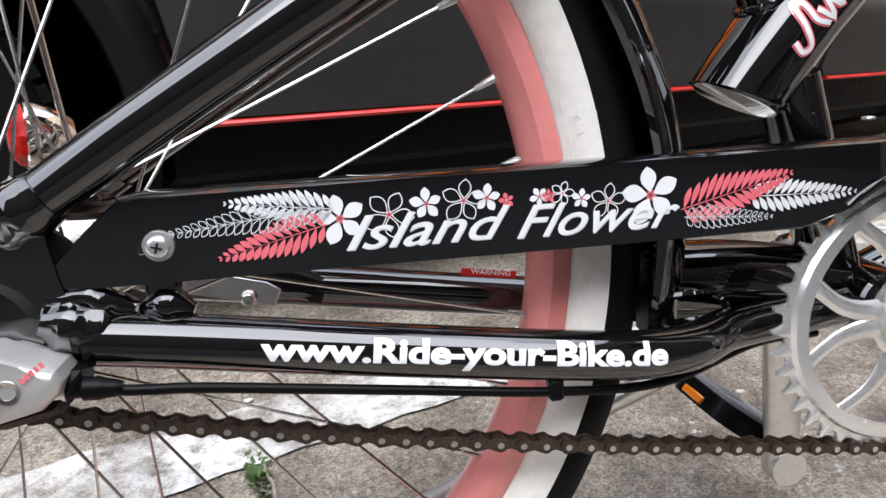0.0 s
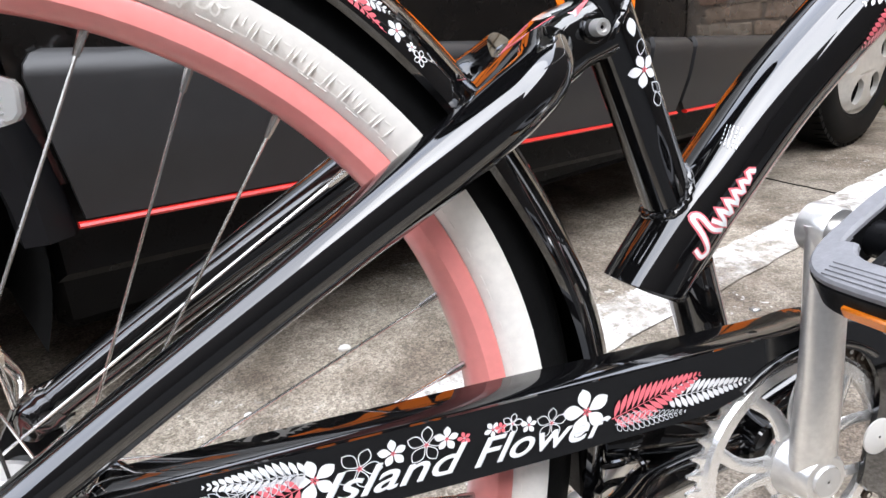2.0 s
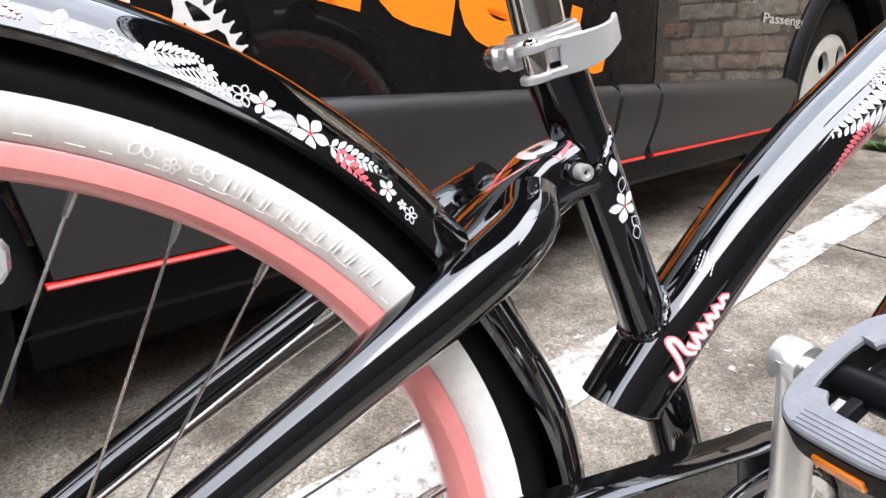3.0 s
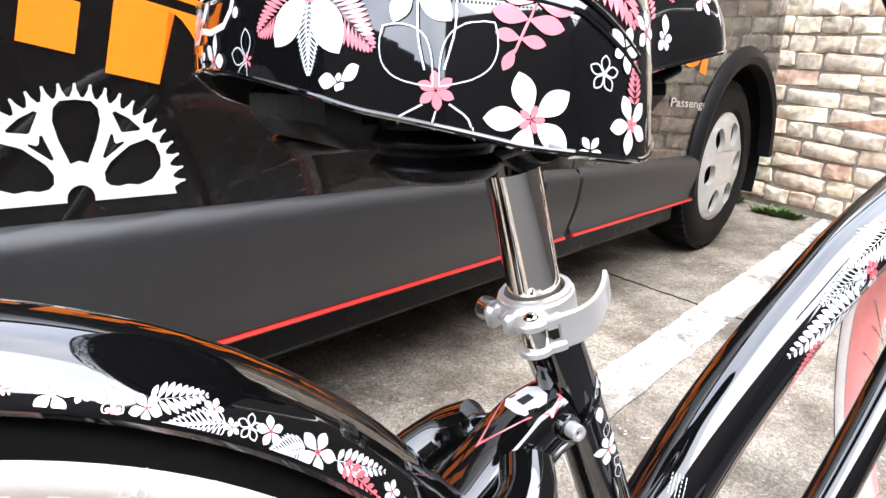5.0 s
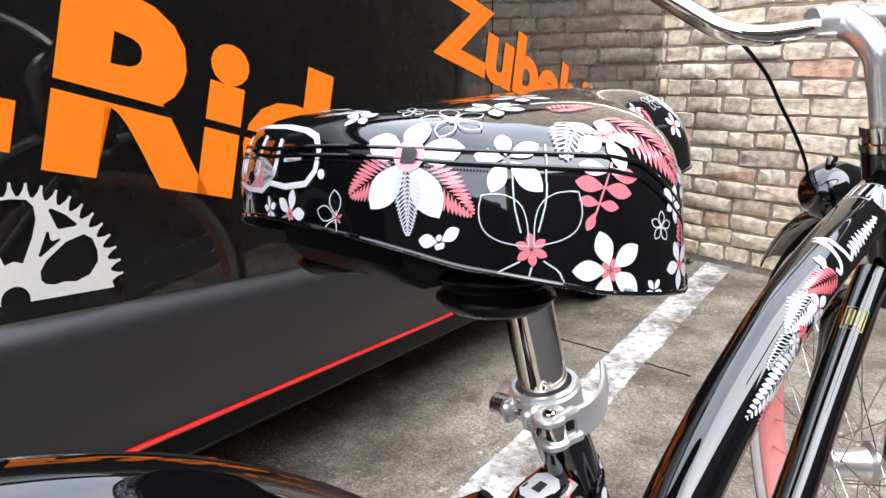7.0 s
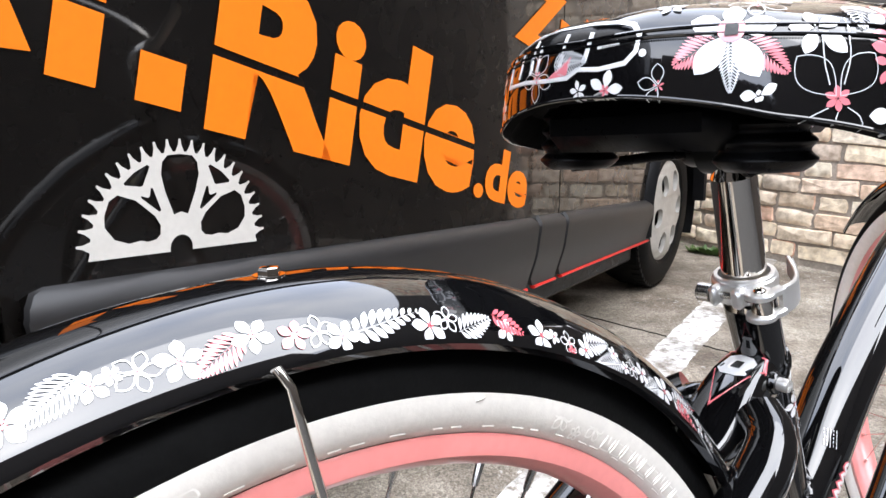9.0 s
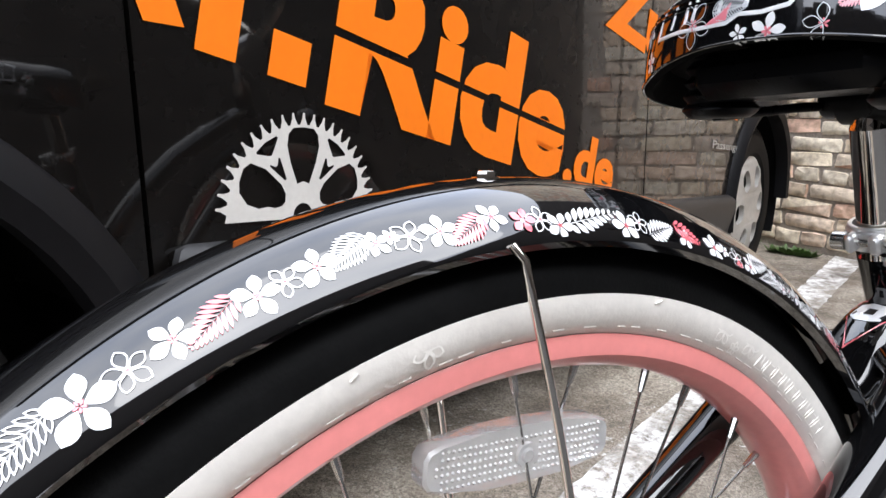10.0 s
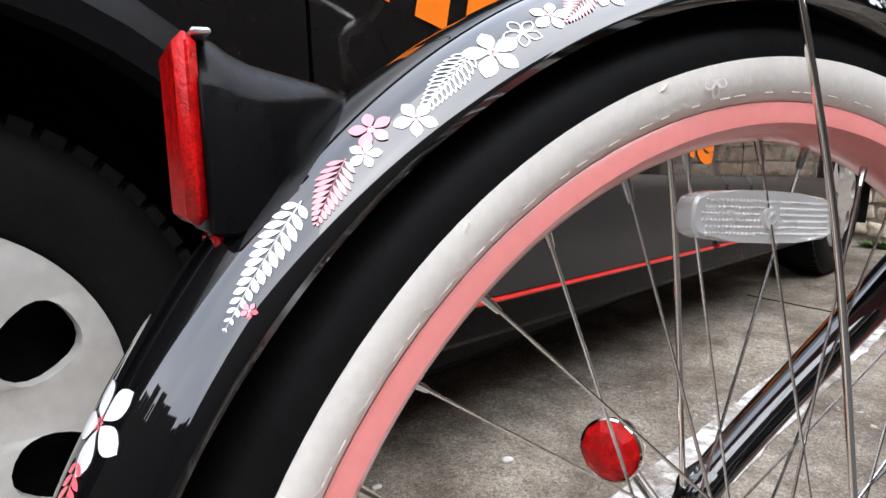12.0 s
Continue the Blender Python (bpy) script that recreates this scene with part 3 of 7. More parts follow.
def build_brick_wall():
    bm = bmesh.new()
    box(bm, (WALL_X + 0.012, 0.6, -0.1), (WALL_X + 0.30, 4.6, 4.2))
    wall = tagged(link("wall_east", bm, M_MORTAR, smooth=False), "old yellow brick wall with deep sandy joints", "wall", kind="structure")
    rnd = random.Random(11)
    kinds = {"s": [brick_mesh(BRICK_L, k) for k in range(10)], "h": [brick_mesh(0.118, 20 + k) for k in range(10)], "t": [brick_mesh(0.170, 40 + k) for k in range(6)]}
    near, far = 0, []
    z = 0.035
    while z < 4.1:
        y = 0.62 + rnd.uniform(0, 0.12)
        while y < 4.4:
            kind = rnd.choice("hhhsst")
            L = {"s": BRICK_L, "h": 0.118, "t": 0.170}[kind]
            me = rnd.choice(kinds[kind])
            m = pose(WALL_X + 0.05 + rnd.uniform(-0.006, 0.007), y + L / 2, z + BRICK_H / 2 + rnd.uniform(-0.004, 0.004), rnd.uniform(-2.2, 2.2), rnd.uniform(-3, 3), rnd.uniform(-2, 2))
            if 1.15 < y < 2.75 and z < 1.55 and near < 300:
                ob = new("brick", me)
                ob.parent = wall
                ob.matrix_basis = m
                near += 1
            else:
                far.append((me, m))
            y += L + JOINT + rnd.uniform(-0.002, 0.006)
        z += BRICK_H + JOINT
    vs, fs = [], []
    for me, m in far:
        o = len(vs)
        vs += [m @ v.co for v in me.vertices]
        fs += [[o + k for k in p.vertices] for p in me.polygons]
    me = bpy.data.meshes.new("bricks")
    me.from_pydata(vs, [], fs)
    me.materials.append(M_BRICK)
    ob = new("bricks", me)
    ob.parent = wall
    tagged(ob, kind="stuff")


def build_unseen_walls():
    # added behind the van, unseen, to stop light coming in beneath it
    bm = bmesh.new()
    box(bm, (-7.0, 4.6, -0.1), (WALL_X + 0.3, 5.0, 4.2))
    tagged(link("wall_north", bm, M_UNSEEN_WALL), "unseen plain dark brick wall, added to limit sky light and reflections", "wall", kind="structure")
    # added out of view, tall enough to narrow the sky mirrored in the paint
    bm = bmesh.new()
    box(bm, (-7.0, -6.9, -0.1), (WALL_X + 0.5, -6.5, 6.8))
    tagged(link("wall_south", bm, M_UNSEEN_WALL), "unseen plain dark brick wall, added to limit sky light and reflections", "wall", kind="structure")
    # unseen dark stretch added beside the east wall to dim the saddle's reflections
    bm = bmesh.new()
    box(bm, (WALL_X + 0.0, -6.5, -0.1), (WALL_X + 0.4, 0.6, 4.2))
    tagged(link("wall_corner", bm, M_UNSEEN_WALL_W), "unseen plain dark brick wall, added to limit sky light and reflections", "wall", kind="structure")
    # unseen wall added to set where the sky ends in the fender's reflection
    bm = bmesh.new()
    box(bm, (-7.4, -6.9, -0.1), (-7.0, 8.0, 2.9))
    # ragged top of the wall: stepped blocks that give reflections a skyline edge
    rnd = random.Random(4)
    y = -6.9
    while y < 7.6:
        w = rnd.uniform(0.25, 0.8)
        box(bm, (-7.35, y, 2.88), (-7.05, y + w, 2.95 + rnd.choice((0.08, 0.2, 0.3, 0.45, 0.6))))
        y += w + rnd.uniform(0.0, 0.12)
    tagged(link("wall_west", bm, M_UNSEEN_WALL_W), "unseen plain dark brick wall, added to limit sky light and reflections", "wall", kind="structure")


build_unseen_walls()

# ---- the van ----
van = tagged(new("van"), "parked anthracite van with orange lettering and grey cladding", "van")
van.matrix_basis = Matrix.Translation(van_point(0, 0, 0)) @ pose(0, 0, 0, 0, 0, VAN_ANGLE)
REAR, FRONT = (-0.485, 0.335), (2.43, 0.312)


def van_depth(s, z):
    """The side of the body curves in at its front, its roof and a little at its sill."""
    d = 0.0178 * (z - 0.55)
    if s > 2.74:
        d += 0.40 * ((s - 2.74) / 0.60) ** 2
    if z > 1.15:
        d += 0.22 * ((z - 1.15) / 0.7) ** 2
    return d


def panel(name, outline, parent, mat, lift=0.0, thick=0.02, label="", ds=0.06, dz=0.06, bulge=None):
    """A panel of the van's side: an outline in s z, bent to the body and given thickness."""
    bm = bmesh.new()
    bm.faces.new([bm.verts.new((s, 0, z)) for s, z in outline])
    ss, zz = [p[0] for p in outline], [p[1] for p in outline]
    for axis, lo, hi, step in ((0, min(ss), max(ss), ds), (2, min(zz), max(zz), dz)):
        n = int((hi - lo) / step)
        for k in range(1, n + 1):
            co, no = [0, 0, 0], [0, 0, 0]
            co[axis], no[axis] = lo + (hi - lo) * k / (n + 1), 1
            bmesh.ops.bisect_plane(bm, geom=bm.verts[:] + bm.edges[:] + bm.faces[:], plane_co=co, plane_no=no)
    for v in bm.verts:
        v.co.y = van_depth(v.co.x, v.co.z) - lift - (bulge(v.co.x, v.co.z) if bulge else 0)
    ext = bmesh.ops.extrude_face_region(bm, geom=bm.faces[:])
    for v in ext["geom"]:
        if isinstance(v, bmesh.types.BMVert):
            v.co.y += thick
    return part(name, bm, mat, parent, label)


def build_van():
    top = 1.85
    ra, fa = 0.405, 0.385
    back = -1.25
    # side panels between the door gaps
    rear_arch = arc(*REAR, ra, 180, 10, 26)
    panel("rear_quarter", [(back, 0.32), (REAR[0] - ra, 0.32)] + rear_arch + [(-0.066, 0.40), (-0.072, top), (back, top)], van, M_VAN)
    panel("sliding_door", [(-0.060, 0.40), (1.098, 0.32), (1.136, 0.48), (1.142, top), (-0.066, top)], van, M_VAN)
    panel("door_pillar", [(1.104, 0.32), (1.256, 0.32), (1.295, 0.48), (1.285, top), (1.148, top)], van, M_VAN)
    fo = arc(*FRONT, fa, 176, 0, 24)
    panel("front_door", [(1.262, 0.31), (FRONT[0] - fa, 0.31)] + fo + [(3.15, 0.32), (3.15, 1.0), (2.98, 1.25), (2.63, 1.5), (2.23, top), (1.291, top), (1.301, 0.48)], van, M_VAN)
    # dark inner body, roof, far side
    bm = bmesh.new()
    pts = [(back, 0.30), (REAR[0] - ra - 0.05, 0.30)] + arc(*REAR, ra + 0.03, 180, 0, 14) + [(FRONT[0] - fa - 0.03, 0.30)] + arc(*FRONT, fa + 0.03, 176, 0, 14) + [(3.0, 0.34), (3.0, 0.95), (2.85, 1.2), (2.6, 1.4), (2.25, top - 0.02), (back, top - 0.02)]
    plate(bm, pts, 0.30, 1.72)
    part("inner_body", bm, M_DARK, van)
    bm = bmesh.new()
    plate(bm, [(-0.04, 0.32), (2.0, 0.25), (1.98, 0.42), (1.98, 1.15), (1.86, 1.15), (-0.09, 1.15), (-0.09, 0.42)], 0.03, 0.32)
    part("inner_lining", bm, M_DARK, van)
    bm = bmesh.new()
    box(bm, (back, 0.16, top - 0.03), (2.25, 1.72, top + 0.02), 0.02)
    part("roof", bm, M_VAN, van)

    # plastic cladding along the doors, with a rounded upper edge
    clad_top, clad_foot = (lambda s: 0.555 - 0.0725 * s), (lambda s: 0.351 - 0.040 * s)

    def clad(s0, s1, left_round=False):
        # the cuts between the pieces lean forward
        t0, t1 = clad_top(s0), clad_top(s1)
        l0, l1 = clad_foot(s0), clad_foot(s1)
        b0, b1 = (s0 if left_round or s0 < 0 else s0 - 0.036), (s1 - 0.036 if s1 < 2 else s1)
        pts = [(b0 + 0.012, l0), (b1 - 0.012, l1), (b1, l1 + 0.02), (s1, t1 - 0.012), (s1 - 0.008, t1), (s0 + 0.02, t0), (s0, t0 - 0.02), (b0, l0 + 0.02)]
        if left_round:
            pts = [(s0 + 0.03, l0), (b1 - 0.012, l1), (b1, l1 + 0.02), (s1, t1 - 0.012), (s1 - 0.008, t1)] + [(s0 + 0.03 + 0.03 * math.cos(radians(a)), t0 - 0.03 + 0.03 * math.sin(radians(a))) for a in (90, 120, 150, 180)]

        def bulge(s, z):
            k = (clad_top(s) - z) / 0.02
            return 0.022 * min(1.0, max(0.0, k)) ** 0.5 - 0.012 * smooth_step(0.09, 0.0, z - clad_foot(s))
        panel("cladding", pts, van, M_CLAD, lift=0.004, thick=0.012, label="grey plastic side cladding", ds=0.08, dz=0.0125, bulge=bulge)
        bm = bmesh.new()
        tube(bm, [(s, -0.010 + van_depth(s, 0.3), clad_foot(s) - 0.006) for s in (b0 + 0.02, (b0 + b1) / 2, b1 - 0.006)], 0.0085, 8, 6, flat=0.55)
        part("red_stripe", bm, M_RED, van, "red trim stripe")
    clad(-0.048, 1.132, True)
    clad(1.145, 1.294)
    clad(1.307, 2.045)
    bm = bmesh.new()
    plate(bm, [(-0.06, 0.26), (2.03, 0.18), (2.03, clad_foot(2.03)), (-0.06, clad_foot(-0.06))], 0.035, 0.24, 0.012)
    part("sill", bm, M_DARK, van)
    bm = bmesh.new()
    box(bm, (-0.05, 0.22, 0.115), (2.0, 1.5, 0.28), 0.02)
    box(bm, (-1.2, 0.35, 0.20), (-0.9, 1.5, 0.30), 0.02)
    part("underbody", bm, M_DARK, van)
    # wheel arch lips
    for c, r, a1, d in ((REAR, ra, 0, 0.0), (FRONT, fa, 0, 0.0)):
        bm = bmesh.new()
        n = 30
        rows = []
        for k in range(n + 1):
            a = radians(185 - (185 - a1) * k / n)
            row = []
            for r2, l in ((r - 0.012, 0.03), (r - 0.012, -0.018), (r + 0.014, -0.026), (r + 0.045, -0.010), (r + 0.052, 0.004)):
                s, z = c[0] + r2 * math.cos(a), c[1] + r2 * math.sin(a)
                row.append(bm.verts.new((s, van_depth(s, z) + l, z)))
            rows.append(row)
        for a, b in zip(rows, rows[1:]):
            for j in range(4):
                bm.faces.new((a[j], b[j], b[j + 1], a[j + 1]))
        part("wheel_arch", bm, M_ARCH, van, "black plastic wheel arch lip")
    # wheels with silver covers
    for c, d, spin in ((REAR, 0.045, 33), (FRONT, 0.03, 5)):
        R = 0.312
        bm = bmesh.new()
        revolve(bm, [(0.195, 0.022), (0.215, 0.002), (0.265, -0.004), (0.293, 0.010), (0.308, 0.030), (R, 0.06), (R, 0.14), (0.293, 0.19), (0.19, 0.19)], 72)
        bmesh.ops.translate(bm, vec=(c[0], d, c[1]), verts=bm.verts)
        tyre = part("tyre", bm, M_RUBBER, van)
        block = None
        for k in range(60):
            m = Matrix.Translation((c[0], d, c[1])) @ Matrix.Rotation(radians(6 * k), 4, "Y") @ Matrix.Translation((0.3045, 0.03, 0))
            if block is None:
                sub = bmesh.new()
                box(sub, (-0.008, -0.011, -0.0115), (0.0085, 0.03, 0.0115))
                ob = part("tread_block", sub, M_RUBBER, tyre, smooth=False)
                block = ob.data
            else:
                ob = new("tread_block", block)
                ob.parent = tyre
            ob.matrix_basis = m
        bm = bmesh.new()
        revolve(bm, [(0.001, 0.06), (0.2, 0.05)], 48)
        bmesh.ops.translate(bm, vec=(c[0], d, c[1]), verts=bm.verts)
        part("brake_disc", bm, M_LINER, tyre)
        # dished cover with six rounded openings
        rim_c = [(0.2 * math.cos(radians(a)), 0.2 * math.sin(radians(a))) for a in range(0, 360, 5)]
        gaps = []
        for k in range(6):
            a = radians(spin + 60 * k)
            ca, sa = math.cos(a), math.sin(a)
            ring = []
            for q in range(20):
                b = 2 * math.pi * q / 20
                x, y = 0.130 + 0.042 * math.copysign(abs(math.cos(b)) ** 0.8, math.cos(b)), 0.0445 * math.copysign(abs(math.sin(b)) ** 0.8, math.sin(b))
                y *= 0.82 + 2.2 * (x - 0.131)
                ring.append((x * ca - y * sa, x * sa + y * ca))
            gaps.append(ring)
        me = cutout(rim_c, gaps)
        bm = bmesh.new()
        bm.from_mesh(me)
        bpy.data.meshes.remove(me)
        for k in range(6):
            for off in (0.06, 0.12, 0.18, -0.06, -0.12, -0.18):
                bmesh.ops.bisect_plane(bm, geom=bm.verts[:] + bm.edges[:] + bm.faces[:], plane_co=(off, 0, 0) if k % 2 else (0, off, 0), plane_no=(1, 0, 0) if k % 2 else (0, 1, 0))
            if k == 1:
                break
        ext = bmesh.ops.extrude_face_region(bm, geom=bm.faces[:])
        back = {v for v in ext["geom"] if isinstance(v, bmesh.types.BMVert)}
        for v in bm.verts:
            r = v.co.xy.length
            y = float(np.interp(r, [0, 0.05, 0.075, 0.10, 0.165, 0.185, 0.2], [0.004, 0.004, -0.004, -0.008, -0.002, 0.002, 0.012]))
            v.co = Vector((c[0] + v.co.x, d + y + (0.018 if v in back else 0), c[1] + v.co.y))
        part("wheel_cover", bm, M_HUBCAP, tyre, "silver plastic wheel cover with six openings")
        bm = bmesh.new()
        revolve(bm, [(0.046, 0.0045), (0.047, 0.0025), (0.049, 0.0025), (0.050, 0.0045)], 48)
        bmesh.ops.translate(bm, vec=(c[0], d, c[1]), verts=bm.verts)
        part("centre_ring", bm, M_HUBCAP, tyre)
        # black housing round the wheel
        bm = bmesh.new()
        hr = (ra if c is REAR else fa) + 0.016
        revolve(bm, [(hr, 0.024), (hr, 0.34), (0.001, 0.34)], 40, -22, 202)
        bmesh.ops.translate(bm, vec=(c[0], 0, c[1]), verts=bm.verts)
        part("wheel_housing", bm, M_LINER, van)

    # lettering on the side
    slope = -13.9
    c, s = math.cos(radians(slope)), math.sin(radians(slope))

    def side(s0, z0, ang=slope, lift=0.002):
        ca, sa = math.cos(radians(ang)), math.sin(radians(ang))

        def f(x, y):
            ss, zz = s0 + x * ca - y * sa, z0 + x * sa + y * ca
            return Vector((ss, van_depth(ss, zz) - lift, zz))
        return f

    f = side(0.203, 0.729)
    lettering("lettering", "Ride", 0.305, f, M_ORANGE, van, "orange vinyl words Ride", bold=0.013, width=0.662, cuts=(0.05, 0.15), gap=(0.082, 0.094))
    lettering("lettering", ".de", 0.155, side(0.858, 0.562), M_ORANGE, van, "orange vinyl letters .de", bold=0.006, width=0.245)
    lettering("lettering", "Zubeh\u00f6r", 0.205, side(1.034, 0.895, -12.6), M_ORANGE, van, "orange vinyl word Zubeh\u00f6r", bold=0.009, width=1.13)
    print_on("lettering", [([(-0.098, 0.0), (-0.036, 0.0), (-0.036, 0.058), (-0.098, 0.058)], 0), ([(-0.200, 0.001), (-0.145, 0.001), (-0.145, 0.082), (-0.200, 0.082)], 0), ([(-0.200, 0.094), (-0.145, 0.094), (-0.145, 0.19), (-0.200, 0.19)], 0), ([(-0.252, 0.082), (-0.215, 0.02), (-0.262, 0.012), (-0.305, 0.082)], 0), ([(-0.312, 0.094), (-0.259, 0.094), (-0.300, 0.16), (-0.30, 0.19), (-0.37, 0.19)], 0)], f, [M_ORANGE], van, "orange vinyl bars of cut-off letters")
    lettering("badge", "Passenger", 0.036, side(1.82, 0.577, -5.0, 0.003), M_SILVER, van, "small chrome badge with the word Passenger", bold=0.0006, width=0.315)
    # half a chainring as a grey sticker
    cx, cz = 0.1535, 0.5715
    R1 = 0.1345
    rim_pts = []
    for k in range(25):
        a = -2 + 184 * k / 24
        for da, r in ((-3.0, 0.885), (-1.1, 0.945), (-0.6, 1.0), (0.6, 1.0), (1.1, 0.945), (3.0, 0.885)):
            if 0 <= a + da <= 180:
                rim_pts.append((r * math.cos(radians(a + da)), r * math.sin(radians(a + da))))
    hub_pts = [(0.12 * math.cos(radians(a)), 0.12 * math.sin(radians(a))) for a in range(180, -1, -15)]
    outline = [(0.90, -0.03)] + rim_pts + [(-0.90, -0.03), (-0.12, -0.03)] + hub_pts + [(0.12, -0.03)]
    drop = [(-0.075, 0.31), (0.0, 0.335), (0.075, 0.31), (0.16, 0.52), (0.20, 0.68), (0.185, 0.79), (0.13, 0.85), (0.0, 0.862), (-0.13, 0.85), (-0.185, 0.79), (-0.20, 0.68), (-0.16, 0.52)]
    holes = [drop]
    for sg in (1, -1):
        holes.append([(sg * x, y) for x, y in ((0.31, 0.75), (0.335, 0.765), (0.46, 0.70), (0.56, 0.61), (0.55, 0.59), (0.40, 0.575), (0.38, 0.585))])
        holes.append([(sg * x, y) for x, y in ((0.285, 0.56), (0.305, 0.56), (0.315, 0.49), (0.335, 0.475), (0.40, 0.495), (0.40, 0.475), (0.225, 0.345), (0.205, 0.36))])
        holes.append([(sg * x, y) for x, y in ((0.22, 0.14), (0.215, 0.22), (0.27, 0.31), (0.45, 0.455), (0.62, 0.51), (0.70, 0.46), (0.745, 0.34), (0.745, 0.24), (0.66, 0.13), (0.53, 0.085), (0.42, 0.10), (0.34, 0.085), (0.26, 0.10))])
    me = cutout([(x * R1, y * R1) for x, y in outline], [[(x * R1, y * R1) for x, y in h] for h in holes])
    lay = side(cx, cz, -4.0, 0.0025)
    for v in me.vertices:
        v.co = lay(v.co.x, v.co.y)
    me.materials.append(M_SILVERVINYL)
    st = new("sticker", me)
    st.parent = van
    tagged(st, "silver-grey sticker of half a chainring")


build_van()


# ---- the bicycle: x forward, y across (its chain side is minus), z up from the hub ----
bike = tagged(new("bicycle"), "black cruiser bicycle with pink rims and white flower prints", "bicycle")
bike.matrix_basis = pose(0, 0, 0, LEAN, 0, 0)
BB = (0.480, -0.062)
FRONT_AXLE = (1.025, 0.078, -0.006)
STEER = 46


def drift(x):
    """The front of the bicycle is turned a little aside."""
    return 0.0 if x < 0.45 else 0.035 * (x - 0.45)


def build_wheel(cx, cz, cy, turn, hub_r, name):
    """A wheel: pink rim with spokes, black tyre with white walls, hub."""
    m = Matrix.Translation((cx, cy, cz + BIKE_Z)) @ Matrix.Rotation(radians(turn), 4, "Z")
    bm = bmesh.new()
    # hollow-section rim: brake sides, sloped flanks and an inner wall
    prof = [(0.2870, 0.0195), (0.2855, 0.0205), (0.2765, 0.0202), (0.2752, 0.0188), (0.2722, 0.0150), (0.2690, 0.0095), (0.2680, 0.0)]
    prof = prof + [(r, -w) for r, w in prof[-2::-1]] + [(0.283, -0.0165), (0.279, -0.010), (0.279, 0.010), (0.283, 0.0165)]
    revolve(bm, prof, 144, close=True)
    rim = part("rim", bm, M_PINK, bike, "pink enamelled rim")
    rim.matrix_basis = m
    bm = bmesh.new()
    prof = [(0.2860, 0.0170), (0.2878, 0.0200), (0.2920, 0.0238), (0.2980, 0.0268), (0.3040, 0.0278), (0.3076, 0.0277)]
    for sg in (1, -1):
        sub = [(r, w * sg) for r, w in prof] + [(0.3076, 0.0262 * sg), (0.298, 0.0250 * sg), (0.287, 0.0165 * sg)]
        revolve(bm, sub, 160, close=True)
    ww = part("whitewall", bm, M_WHITEWALL, rim, "white tyre sidewall")
    bm = bmesh.new()
    prof = [(0.3072, 0.0272), (0.3110, 0.0276), (0.3160, 0.0270), (0.3205, 0.0254), (0.3225, 0.0240), (0.3275, 0.0205), (0.3320, 0.0130), (0.3345, 0.0050), (0.335, 0.0)]
    prof = prof + [(r, -w) for r, w in prof[-2::-1]]
    revolve(bm, prof + [(0.305, -0.02), (0.305, 0.02)], 160, close=True)
    part("tyre", bm, M_RUBBER, rim, "black tyre tread")
    # spokes and nipples
    for k in range(36):
        a = 9.1 + 10 * k
        sg = 1 if k % 2 else -1
        lead = 62 if (k // 2) % 2 else -62
        fr = hub_r - 0.003
        p0 = Vector((fr * math.cos(radians(a + lead)), 0.029 * sg, fr * math.sin(radians(a + lead))))
        p1 = Vector((0.2683 * math.cos(radians(a)), 0.003 * sg, 0.2683 * math.sin(radians(a))))
        bm = bmesh.new()
        tube(bm, [p0, p1], 0.00095, 6, 2)
        sp = part("spoke", bm, M_STEEL, rim)
        d = (p0 - p1).normalized()
        bm = bmesh.new()
        tube(bm, [p1 - d * 0.002, p1 + d * 0.004, p1 + d * 0.0125], [0.0024, 0.0022, 0.0016], 8, 4)
        part("nipple", bm, M_STEEL, rim)
    bm = bmesh.new()
    hw = 0.029
    revolve(bm, [(0.001, -0.045), (0.012, -0.045), (0.014, -0.036), (hub_r, -hw - 0.002), (hub_r, -hw + 0.002), (hub_r - 0.008, -hw + 0.006), (hub_r - 0.011, 0), (hub_r - 0.008, hw - 0.006), (hub_r, hw - 0.002), (hub_r, hw + 0.002), (0.014, 0.036), (0.012, 0.045), (0.001, 0.045)], 48)
    part("hub", bm, M_ALU, rim, "silver hub")
    # moulded line of dashes near the rim
    bm = bmesh.new()
    for k in range(110):
        a0 = k * 360 / 110 + 0.6 * (k % 3)
        wid = 1.0 + 0.5 * (k * 7 % 4) / 3
        tube(bm, [(0.2912 * math.cos(radians(a0 + wid * q)), -0.0232, 0.2912 * math.sin(radians(a0 + wid * q))) for q in (0, 0.5, 1.0)], 0.0004, 5, 3)
    part("mould_line", bm, M_WHITEWALL, rim)
    # small rubber flashes left on the white wall
    for a, rr in ((128.5, 0.303), (150.5, 0.3035), (107.0, 0.3035), (76, 0.304), (8, 0.3055), (-11, 0.3055), (-40, 0.3055)):
        bm = bmesh.new()
        c = Vector((rr * math.cos(radians(a)), -0.0279, rr * math.sin(radians(a))))
        tube(bm, [c, c + Vector((0.004 * math.cos(radians(a - 60)), -0.0012, 0.004 * math.sin(radians(a - 60))))], 0.0006, 5, 2)
        part("rubber_nub", bm, M_WHITEWALL, rim)
    return rim, ww


rear_rim, rear_wall = build_wheel(0, 0, 0, 0, 0.034, "rear")
front_rim, front_wall = build_wheel(FRONT_AXLE[0], FRONT_AXLE[2], FRONT_AXLE[1], STEER, 0.030, "front")


